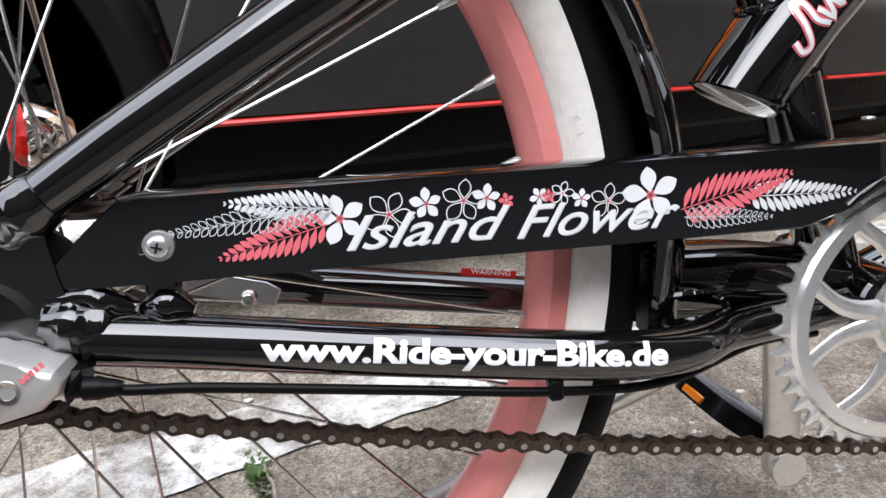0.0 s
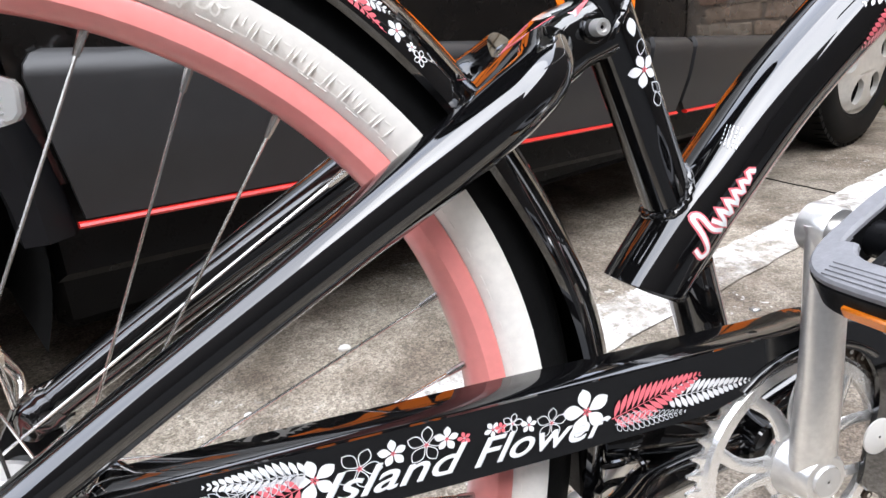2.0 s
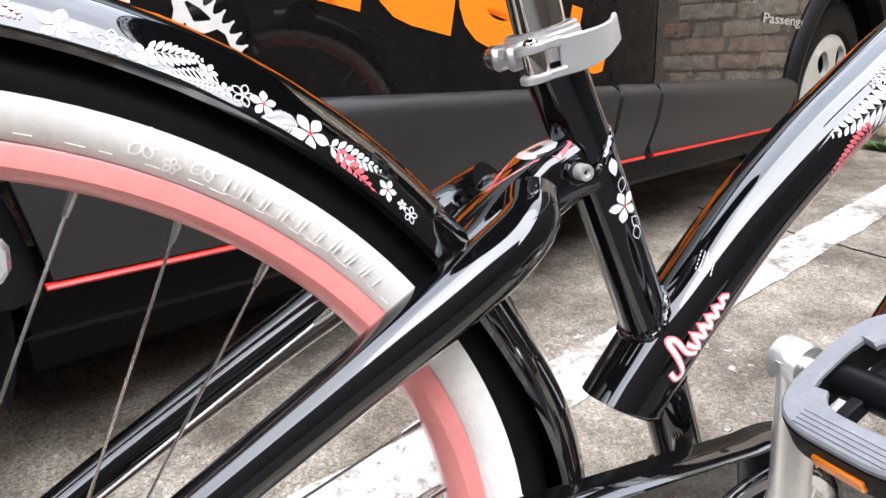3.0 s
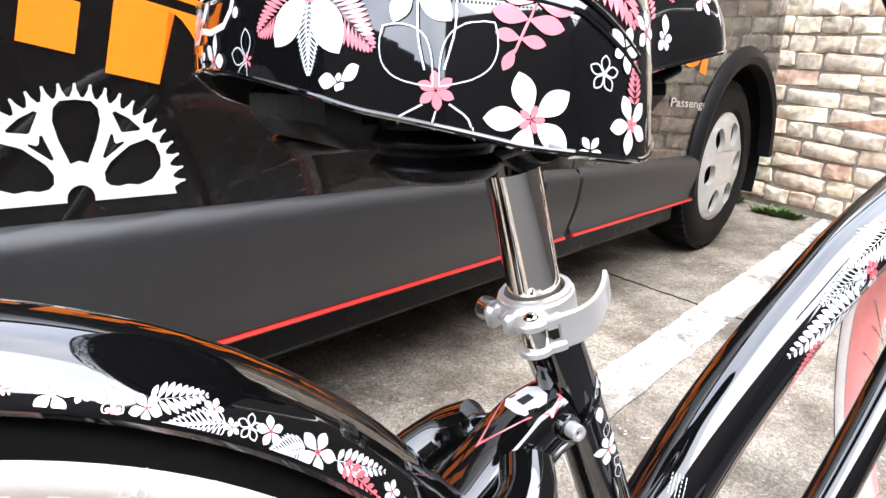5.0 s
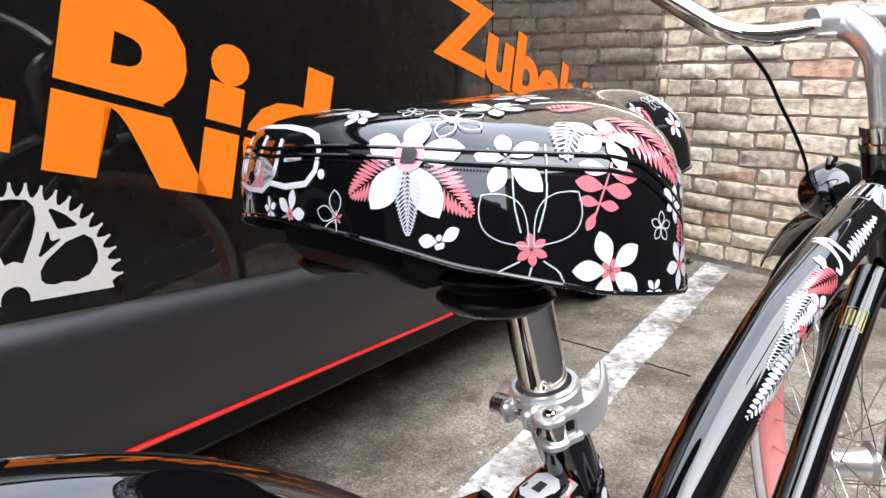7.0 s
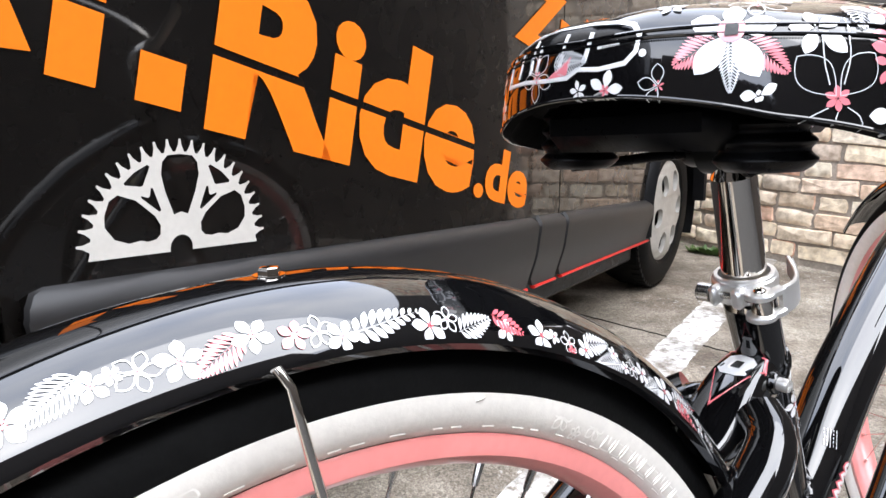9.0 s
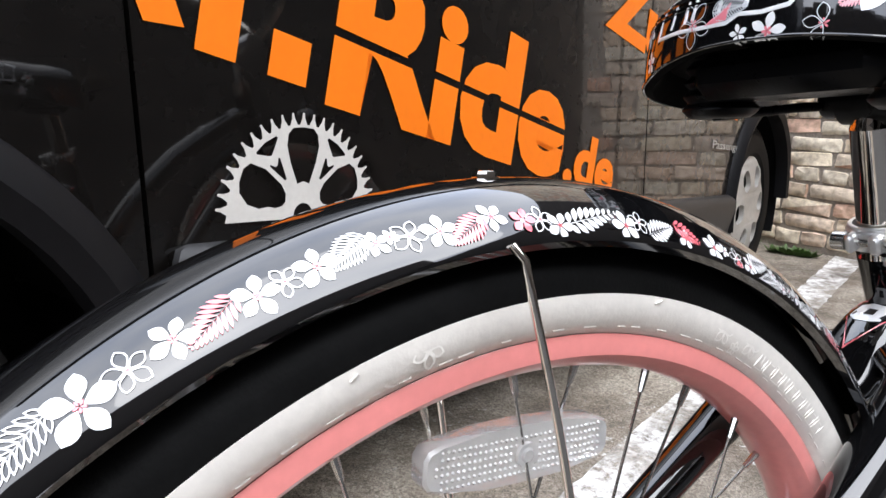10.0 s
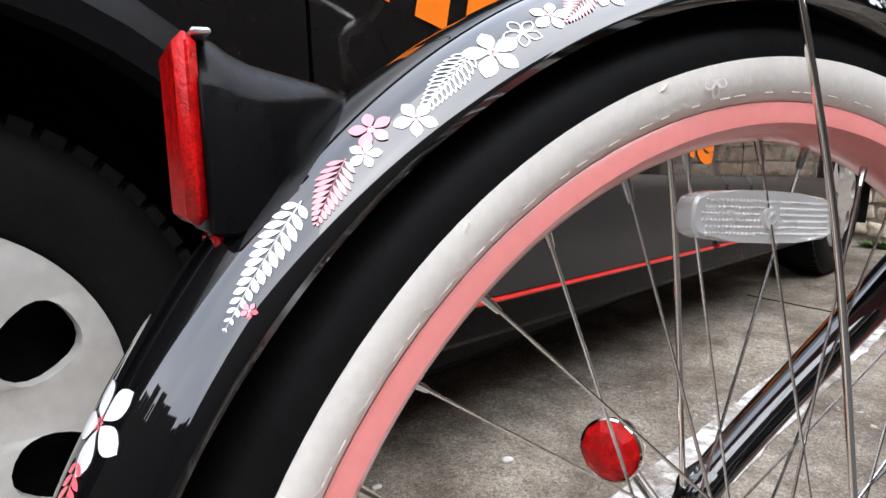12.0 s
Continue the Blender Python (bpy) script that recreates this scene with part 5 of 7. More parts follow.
# ---- drive train ----
def build_drive():
    # chain guard: a folded plate with a raised rim line
    bm = bmesh.new()
    top = [(0.071, 0.0470), (0.18, 0.0448), (0.30, 0.0424), (0.40, 0.0410)]
    nose = arc(BB[0], BB[1], 0.1035, 100, -38, 26)
    low = []
    for k in range(24):
        b = -30 + 158 * k / 23
        r = float(np.interp(b, [-30, 0, 50, 128], [0.060, 0.0545, 0.0855, 0.0855]))
        low.append((BB[0] + r * math.cos(radians(b)), BB[1] + r * math.sin(radians(b))))
    low = [(0.556, -0.1085), (0.540, -0.1005)] + low
    out = [(0.0305, 0.0090), (0.0290, 0.0160), (0.0310, 0.0200), (0.0470, 0.0335), (0.0620, 0.0462)] + top + nose + low + [(0.40, -0.0015), (0.30, 0.0013), (0.18, 0.0046), (0.08, 0.0072), (0.045, 0.0082)]
    plate(bm, out, -0.0605, -0.0565, 0.0012)
    rim_line = [(0.0310, 0.0200), (0.0470, 0.0335), (0.0620, 0.0460)] + top + nose[:20]
    # inward flange along the upper edge
    rows = []
    for x, z in rim_line:
        rows.append([bm.verts.new((x, y, z + dz)) for y, dz in ((-0.0590, -0.0006), (-0.0575, 0.0006), (-0.0430, 0.0010), (-0.0330, 0.0006), (-0.0330, -0.0012), (-0.0565, -0.0014))])
    for a, b in zip(rows, rows[1:]):
        for k in range(6):
            bm.faces.new((a[k], a[(k + 1) % 6], b[(k + 1) % 6], b[k]))
    guard = part("chain_guard", bm, M_PAINT, bike, "glossy black chain guard with flower and fern print")
    bm = bmesh.new()
    tube(bm, [(x, -0.0612, z) for x, z in arc(BB[0], BB[1], 0.0890, 128, 52, 20)], 0.0024, 10, 30)
    part("guard_ridge", bm, M_PAINT, guard)
    bm = bmesh.new()
    revolve(bm, [(0.001, -0.0622), (0.0125, -0.0622), (0.0135, -0.0616), (0.0135, -0.0604)], 32, centre=(0.5445, 0, -0.0566))
    part("badge", bm, M_SILVERVINYL, guard, "round pale badge")
    # slotted hole with a washer and a cross-head screw
    bm = bmesh.new()
    revolve(bm, [(0.001, -0.0630), (0.0068, -0.0630), (0.0072, -0.0620), (0.0072, -0.0605)], 28, centre=(0.0785, 0, 0.0250))
    revolve(bm, [(0.001, -0.0662), (0.0035, -0.0662), (0.0048, -0.0652), (0.0050, -0.0630)], 24, centre=(0.0785, 0, 0.0250))
    part("screw", bm, M_ALU, guard, "zinc screw with a washer")
    bm = bmesh.new()
    for a in (20, 110):
        m = Matrix.Translation((0.0785, -0.0664, 0.0250)) @ Matrix.Rotation(radians(a), 4, "Y")
        box(bm, (-0.0025, -0.0003, -0.0005), (0.0025, 0.0006, 0.0005), 0.0, m)
    box(bm, (0.069, -0.0609, 0.0215), (0.074, -0.0604, 0.0275), 0.0008)
    part("slot", bm, M_BLACKPRINT, guard)
    bm = bmesh.new()
    box(bm, (0.448, -0.044, 0.0505), (0.454, -0.038, 0.0525), 0.0008)
    part("rivet", bm, M_ALU, guard)
    # bracket between guard and stay
    bm = bmesh.new()
    box(bm, (0.067, -0.0545, -0.012), (0.083, -0.0470, 0.016), 0.002)
    tube(bm, [(0.064, -0.051, -0.0085), (0.075, -0.051, -0.0055), (0.087, -0.051, -0.0105)], [0.004, 0.0105, 0.004], 14, 8)
    part("bracket", bm, M_PAINT, guard)

    # print on the guard
    f = flat((0, -0.0605, 0), (1, 0, 0), (0, 0, 1), 0.0005)
    inks = [M_WHITE, M_CORAL, M_GREYLINE]
    print_on("fern_print", fern(0.1585, 0.0338, 0.1084, 0.0413, 0.0110, 15, 0), f, inks, guard)
    print_on("fern_print", fern(0.1533, 0.0352, 0.0796, 0.0292, 0.0100, 19, 2, 0.0004), f, inks, guard)
    print_on("fern_print", fern(0.1545, 0.0270, 0.1030, 0.0157, 0.0125, 14, 1), f, inks, guard)
    print_on("flower_print", flower(0.1606, 0.0290, 0.0125, 100), f, inks, guard, "white flower with a coral heart")
    for x, z, r, rot, kind in ((0.1837, 0.0286, 0.0120, 60, None), (0.2017, 0.0320, 0.0080, 20, 0), (0.2198, 0.0317, 0.0110, 80, None), (0.2312, 0.0319, 0.0072, 10, 0), (0.2409, 0.0297, 0.0040, 30, 1), (0.2575, 0.0300, 0.0050, 50, 0), (0.2621, 0.0298, 0.0036, 20, 1), (0.2691, 0.0305, 0.0062, 70, None), (0.2788, 0.0269, 0.0052, 10, 0), (0.2926, 0.0243, 0.0095, 80, None), (0.3150, 0.0251, 0.0155, 98, 0)):
        print_on("flower_print", flower(x, z, r, rot, kind, 0 if kind == 1 else 1, 0.0005), f, inks, guard)
    print_on("fern_print", fern(0.3310, 0.0160, 0.3932, 0.0295, 0.0160, 16, 1), f, inks, guard)
    print_on("fern_print", fern(0.3688, 0.0190, 0.4311, 0.0160, 0.0115, 16, 0), f, inks, guard)
    print_on("fern_print", fern(0.3330, 0.0120, 0.3830, 0.0074, 0.0080, 14, 2, 0.0004), f, inks, guard)
    # the two words in a slanting hand: a pale edge under white letters
    slant = lambda x0, z0, lift: flat((x0, -0.0605, z0), (1, 0, -0.026), (0.026, 0, 1), lift)
    for word, x0, z0, w in (("Island", 0.1620, 0.0136, 0.0800), ("Flower", 0.2450, 0.0104, 0.0850)):
        lettering("lettering", word, 0.0235, slant(x0 + 0.0004, z0 - 0.0004, 0.0007), M_GREYLINE, guard, shear=0.45, bold=0.0002, width=w)
        lettering("lettering", word, 0.0235, slant(x0, z0, 0.0009), M_WHITE, guard, "white slanting word " + word, shear=0.45, bold=0.0001, width=w)

    # web address on the chain stay
    cyl = Surface(chain_stay)
    f = cyl.put((0.1165, -0.075, -0.0322), (0.2090, -0.001, -0.0335), (0.15, 0, 1), 0.0004)
    lettering("lettering", "www.Ride-your-Bike.de", 0.0150, f, M_WHITE, chain_stay, "white web address www.Ride-your-Bike.de", bold=0.0006, width=0.2085, cuts=[-0.002 + 0.002 * k for k in range(9)])

    # chainring with cut-outs, teeth and a bright bevel
    bm = bmesh.new()
    cx, cz = BB
    N = 42
    outer = []
    for k in range(N):
        a = 360 * k / N
        for da, r in ((-0.32, 0.0811), (-0.16, 0.0843), (-0.07, 0.0885), (0.07, 0.0885), (0.16, 0.0843), (0.32, 0.0811)):
            outer.append((r, a + da * 360 / N))
    for y0, y1 in ((-0.0515, -0.0488),):
        o0 = [bm.verts.new((cx + r * math.cos(radians(a)), y0, cz + r * math.sin(radians(a)))) for r, a in outer]
        o1 = [bm.verts.new((cx + r * math.cos(radians(a)), y1, cz + r * math.sin(radians(a)))) for r, a in outer]
        i0 = [bm.verts.new((cx + 0.0673 * math.cos(radians(a)), y0 - 0.0012, cz + 0.0673 * math.sin(radians(a)))) for r, a in outer]
        i1 = [bm.verts.new((cx + 0.0673 * math.cos(radians(a)), y1, cz + 0.0673 * math.sin(radians(a)))) for r, a in outer]
        n = len(outer)
        for k in range(n):
            j = (k + 1) % n
            bm.faces.new((o0[k], o0[j], i0[j], i0[k])), bm.faces.new((o1[k], o1[j], i1[j], i1[k]))
            bm.faces.new((o0[k], o0[j], o1[j], o1[k])), bm.faces.new((i0[k], i0[j], i1[j], i1[k]))
    ring = part("chainring", bm, M_POLISHED, bike, "silver chainring with shaped cut-outs")
    bm = bmesh.new()
    revolve(bm, [(0.0779, -0.0518), (0.0758, -0.0545), (0.0684, -0.0545), (0.0673, -0.0518)], 90, centre=(cx, 0, cz), close=True)
    part("ring_face", bm, M_POLISHED, ring)
    for k in range(5):
        a = 34 + 72 * k
        u, w = Vector((math.cos(radians(a)), 0, math.sin(radians(a)))), Vector((-math.sin(radians(a)), 0, math.cos(radians(a))))
        c0 = Vector((cx, -0.0528, cz))
        for sg in (-1, 1):
            bm = bmesh.new()
            tube(bm, [c0 + u * 0.018 + w * 0.004 * sg, c0 + u * 0.036 + w * 0.006 * sg, c0 + u * 0.050 + w * 0.011 * sg, c0 + u * 0.0694 + w * 0.026 * sg], [0.008, 0.0058, 0.0045, 0.0050], 10, 14, flat=0.35, up=(0, 1, 0))
            part("spider_arm", bm, M_POLISHED, ring)
    bm = bmesh.new()
    revolve(bm, [(0.010, -0.0545), (0.026, -0.0545), (0.028, -0.0535), (0.028, -0.0505), (0.010, -0.0505)], 40, centre=(cx, 0, cz), close=True)
    part("spider", bm, M_POLISHED, ring)

    # crank arms: near one up, far one down
    def crank(sg, up):
        bm = bmesh.new()
        d = Vector((-0.014, 0, 0.172)) * up
        base = Vector((cx, sg * 0.0655, cz))
        tube(bm, [base - d * 0.02, base + d * 0.12 + Vector((0, sg * 0.002, 0)), base + d * 0.5 + Vector((0, sg * 0.008, 0)), base + d * 0.9 + Vector((0, sg * 0.012, 0)), base + d * 1.03 + Vector((0, sg * 0.012, 0))], [0.0180, 0.0176, 0.0158, 0.0152, 0.0150], 24, 24, flat=0.60, up=(0, 1, 0))
        revolve(bm, [(0.001, sg * 0.0775), (0.016, sg * 0.0770), (0.0178, sg * 0.075), (0.0205, sg * 0.063), (0.0240, sg * 0.055), (0.001, sg * 0.053)], 36, centre=(cx, 0, cz))
        e = base + d
        revolve(bm, [(0.001, sg * 0.0865), (0.0130, sg * 0.0865), (0.0148, sg * 0.084), (0.0148, sg * 0.068), (0.001, sg * 0.068)], 30, centre=(e.x, 0, e.z))
        ob = part("crank_arm", bm, M_ALU, bike, "cast aluminium crank arm")
        bm = bmesh.new()
        revolve(bm, [(0.001, sg * 0.0795), (0.0105, sg * 0.0792), (0.0112, sg * 0.0780), (0.0112, sg * 0.0765)], 30, centre=(cx, 0, cz))
        part("crank_cap", bm, M_SILVER, ob, "silver cap")
        return ob, e

    for sg, up in ((-1, 1), (1, -1)):
        arm, e = crank(sg, up)
        bm = bmesh.new()
        tube(bm, [(e.x, sg * 0.084, e.z), (e.x, sg * 0.100, e.z)], 0.0072, 16, 2)
        part("pedal_axle", bm, M_STEEL, arm)
        # pedal: an outer cage in grey rubber on a black body, with amber reflectors
        tilt = -29 if up > 0 else 38
        m = Matrix.Translation((e.x + 0.004 * up, sg * 0.140, e.z + (0.0 if up > 0 else 0.010))) @ Matrix.Rotation(radians(tilt), 4, "Y")
        bm = bmesh.new()
        cage = []
        for k in range(48):
            a = 2 * math.pi * k / 48
            c, s = math.cos(a), math.sin(a)
            cage.append((0.050 * math.copysign(abs(c) ** 0.6, c), 0.047 * math.copysign(abs(s) ** 0.5, s)))
        rows = []
        for x, y in cage:
            ln = math.hypot(x, y)
            ix, iy = x * (1 - 0.013 / ln), y * (1 - 0.013 / ln)
            rows.append([bm.verts.new((px, py, pz)) for px, py, pz in ((x, y, -0.0075), (x, y, 0.0100), (x - x * 0.002 / ln, y - y * 0.002 / ln, 0.012), (ix, iy, 0.012), (ix, iy, -0.0075))])
        for a, b in zip(rows, rows[1:] + rows[:1]):
            for k in range(5):
                bm.faces.new((a[k], a[(k + 1) % 5], b[(k + 1) % 5], b[k]))
        tube(bm, [(0, -0.046, 0), (0, 0.046, 0)], 0.0105, 20, 2)
        for yy in (-0.018, 0.018):
            box(bm, (-0.042, yy - 0.004, -0.006), (0.042, yy + 0.004, 0.004), 0.0015)
        bmesh.ops.transform(bm, matrix=m, verts=bm.verts)
        pedal = part("pedal", bm, M_DARK, bike, "black pedal with grey rubber tread and amber reflectors")
        bm = bmesh.new()
        rows = []
        for x, y in cage:
            w = 0.58 if abs(x) > 0.03 else 0.74
            rows.append([bm.verts.new((x * q, y * q, pz)) for q, pz in ((0.985, 0.0110), (0.985, 0.0140), (0.955, 0.0155), (w + 0.03, 0.0158), (w, 0.0140), (w, 0.0110))])
        for a, b in zip(rows, rows[1:] + rows[:1]):
            for k in range(6):
                bm.faces.new((a[k], a[(k + 1) % 6], b[(k + 1) % 6], b[k]))
        for sx in (-1, 1):
            for k in range(4):
                tube(bm, [(sx * (0.036 + 0.003 * k), -0.026, 0.0158), (sx * (0.036 + 0.003 * k), 0.026, 0.0158)], 0.0006, 6, 2)
        bmesh.ops.transform(bm, matrix=m, verts=bm.verts)
        part("tread", bm, M_GREYPEDAL, pedal, "grey rubber tread")
        for sx in (-1, 1):
            bm = bmesh.new()
            box(bm, (sx * 0.0500 - 0.0022, -0.015, -0.0055), (sx * 0.0500 + 0.0022, 0.015, 0.0020), 0.001)
            bmesh.ops.transform(bm, matrix=m, verts=bm.verts)
            part("reflector", bm, M_AMBER, pedal, "amber reflector")

    # chain: plates and rollers link by link along the lower run and round the ring
    pitch = 0.0127
    rr = 0.0832
    path = []
    a_ring = radians(-96)
    p_end = Vector((cx + rr * math.cos(a_ring), -0.050, cz + rr * math.sin(a_ring)))
    p_start = Vector((0.006, -0.050, -0.0530))
    run = (p_end - p_start).length
    n_run = int(run / pitch)
    for k in range(n_run + 1):
        t = k / n_run
        sag = -0.006 * math.sin(math.pi * t)
        path.append(p_start + (p_end - p_start) * t + Vector((0, 0, sag)))
    step = pitch / rr
    for k in range(1, 23):
        a = a_ring + step * k
        path.append(Vector((cx + rr * math.cos(a), -0.050, cz + rr * math.sin(a))))

    def link_mesh(inner):
        bm = bmesh.new()
        for sg in (-1, 1):
            y = sg * (0.0026 if inner else 0.0040)
            pts = []
            for k in range(9):
                a = radians(90 + 180 * k / 8)
                pts.append((-pitch / 2 + 0.0043 * math.cos(a), 0.0043 * math.sin(a)))
            pts.append((0, -0.0024))
            for k in range(9):
                a = radians(-90 + 180 * k / 8)
                pts.append((pitch / 2 + 0.0043 * math.cos(a), 0.0043 * math.sin(a)))
            pts.append((0, 0.0024))
            plate(bm, pts, y - 0.0006, y + 0.0006)
        for sx in (-1, 1):
            if inner:
                tube(bm, [(sx * pitch / 2, -0.0025, 0), (sx * pitch / 2, 0.0025, 0)], 0.0039, 10, 2)
            else:
                tube(bm, [(sx * pitch / 2, -0.0054, 0), (sx * pitch / 2, 0.0054, 0)], 0.0019, 8, 2, mat=1)
        bmesh.ops.recalc_face_normals(bm, faces=bm.faces)
        me = bpy.data.meshes.new("link")
        bm.to_mesh(me)
        bm.free()
        me.materials.append(M_CHAIN)
        me.materials.append(M_STEEL)
        return me
    meshes = [link_mesh(True), link_mesh(False)]
    bm = bmesh.new()
    tube(bm, [(cx, -0.050, cz + 0.082), (0.25, -0.050, 0.030), (0.02, -0.050, 0.044)], 0.0042, 8, 12)
    chain = part("chain", bm, M_CHAIN, bike, "oily brown roller chain")
    for k, (a, b) in enumerate(zip(path, path[1:])):
        d = b - a
        ob = new("link", meshes[k % 2])
        ob.parent = chain
        ob.matrix_basis = Matrix.Translation((a + b) / 2) @ Matrix.Rotation(-math.atan2(d.z, d.x), 4, "Y") @ Matrix.Diagonal((d.length / pitch, 1, 1, 1))
    # rear cog and the shifter unit of the hub gear
    bm = bmesh.new()
    revolve(bm, [(0.001, -0.044), (0.044, -0.046), (0.048, -0.050), (0.048, -0.054), (0.040, -0.058), (0.001, -0.058)], 48)
    part("cog_cover", bm, M_DARK, rear_rim)
    bm = bmesh.new()
    prof = [(-0.030, -0.040), (0.004, -0.0405), (0.026, -0.0370), (0.0345, -0.0300), (0.0365, -0.0245), (0.0345, -0.0195), (0.022, -0.0150), (0.014, -0.0115), (0.008, -0.0080), (-0.030, -0.0080)]
    plate(bm, prof, -0.089, -0.062, 0.0045, seg=3)
    unit = part("shifter_unit", bm, M_SILVER, bike, "silver housing of the hub gear shifter")
    bm = bmesh.new()
    tube(bm, [(-0.018, -0.086, -0.016), (-0.018, -0.100, -0.016)], [0.026, 0.0245], 36, 4)
    tube(bm, [(-0.018, -0.100, -0.016), (-0.018, -0.1025, -0.016)], [0.0245, 0.021], 36, 3)
    part("unit_dome", bm, M_SILVER, unit)
    bm = bmesh.new()
    plate(bm, [(-0.030, -0.044), (0.006, -0.0475), (0.030, -0.043), (0.041, -0.032), (0.041, -0.024), (-0.030, -0.024)], -0.080, -0.058, 0.004)
    part("unit_base", bm, M_DARK, unit)
    bm = bmesh.new()
    revolve(bm, [(0.001, -0.0880), (0.0030, -0.0880), (0.0034, -0.0893), (0.0052, -0.0897), (0.0056, -0.0888)], 20, centre=(0.0155, 0, -0.0255))
    part("screw", bm, M_STEEL, unit)
    g = flat((0.0225, -0.0893, -0.0225), (0.82, 0, 0.57), (-0.57, 0, 0.82), 0.0004)
    print_on("print_bar", [([(0.0026 * k, 0), (0.0026 * k + 0.0018, 0), (0.0026 * k + 0.0020, 0.0026), (0.0026 * k + 0.0002, 0.0026)], 0) for k in range(5)], g, [M_CORAL], unit, "small red unreadable print")
    # cable with barrel adjuster, along under the stay
    bm = bmesh.new()
    tube(bm, [(0.036, -0.075, -0.0330), (0.048, -0.074, -0.0345), (0.06, -0.0735, -0.0378), (0.09, -0.072, -0.0415), (0.18, -0.064, -0.0595), (0.264, -0.060, -0.0745), (0.33, -0.048, -0.0835), (0.40, -0.022, -0.080), (0.45, -0.010, -0.084)], 0.0026, 12, 40)
    cable = part("gear_cable", bm, M_DARK, bike, "black gear cable")
    bm = bmesh.new()
    tube(bm, [(0.0280, -0.0755, -0.0318), (0.0335, -0.0752, -0.0325)], 0.0056, 16, 3)
    part("adjuster", bm, M_ALU, cable)
    bm = bmesh.new()
    tube(bm, [(0.0335, -0.0752, -0.0325), (0.040, -0.0747, -0.0334)], [0.0040, 0.0044] * 6, 12, 24)
    part("ribbed_sleeve", bm, M_DARK, cable)
    bm = bmesh.new()
    tube(bm, [(0.0401, -0.0747, -0.0334), (0.0485, -0.0739, -0.0347), (0.056, -0.0730, -0.0360)], [0.0054, 0.0054, 0.0054, 0.0046, 0.0042, 0.0032], 14, 14)
    part("barrel", bm, M_DARK, cable)
    bm = bmesh.new()
    box(bm, (0.258, -0.0640, -0.0785), (0.2660, -0.0560, -0.0660), 0.0015)
    part("cable_clip", bm, M_DARK, cable)
    return guard


guard = build_drive()


# ---- saddle, post and clamp ----
SADDLE_PLAN = [(0.1740, 0.0), (0.1765, 0.030), (0.1850, 0.060), (0.1970, 0.085), (0.2150, 0.1080), (0.2350, 0.1220), (0.2580, 0.1290), (0.2800, 0.1285), (0.2985, 0.1190), (0.3130, 0.1010), (0.3300, 0.0780), (0.3520, 0.0580), (0.3760, 0.0480), (0.4040, 0.0440), (0.4290, 0.0390), (0.4450, 0.0270), (0.4520, 0.0)]


SECTIONS = [spline([(x, z, 0) for x, z in q], 201) for q in (
    [(0, 1), (0.30, 0.998), (0.60, 0.985), (0.80, 0.94), (0.915, 0.82), (0.965, 0.60), (0.99, 0.30), (1, 0)],
    [(0, 1), (0.25, 0.985), (0.50, 0.945), (0.72, 0.865), (0.87, 0.765), (0.945, 0.64), (0.972, 0.48), (0.988, 0.28), (1, 0)],
    [(0, 1), (0.25, 0.985), (0.50, 0.93), (0.72, 0.80), (0.88, 0.60), (0.96, 0.38), (0.995, 0.16), (1, 0)])]
SADDLE_EDGE = spline([(x, y, 0) for x, y in SADDLE_PLAN], 65)


def saddle_point(u, v):
    """u: 0 at the tail to 1 at the nose along one flank; v: 0 at the crown to 1 at the lower edge."""
    pts = SADDLE_EDGE
    i = min(63, int(u * 64))
    t = u * 64 - i
    ox, oy = (pts[i] * (1 - t) + pts[i + 1] * t)[:2]
    # the crown line and the foot of each section
    cx = 0.232 + 0.170 * u
    zt = 0.4690 + 0.075 * (cx - 0.232) + 0.006 * math.sin(math.pi * min(1, max(0, (cx - 0.2) / 0.25)))
    zb = float(np.interp(ox, [0.174, 0.20, 0.24, 0.29, 0.31, 0.335, 0.36, 0.42, 0.473], [0.4280, 0.4150, 0.4040, 0.3965, 0.4050, 0.4180, 0.4250, 0.4340, 0.4400]))
    # boxy at the tail, a broad shelf and a steep flank at the wings, round at the nose
    k, w = v * 200, float(np.interp(u, [0, 0.10, 0.28, 0.55, 0.70, 1], [0, 0, 1, 1, 2, 2]))
    a, b = int(w), min(2, int(w) + 1)
    i = min(199, int(k))
    prof = [np.array(SECTIONS[q][i]) * (1 - k + i) + np.array(SECTIONS[q][i + 1]) * (k - i) for q in (a, b)]
    out, h = (prof[0] * (1 - w + a) + prof[1] * (w - a))[:2]
    h = max(0.0, float(h))
    rise = zt - 0.004 * out ** 3
    return Vector((cx + (ox - cx) * out, oy * out, zb + (rise - zb) * h))


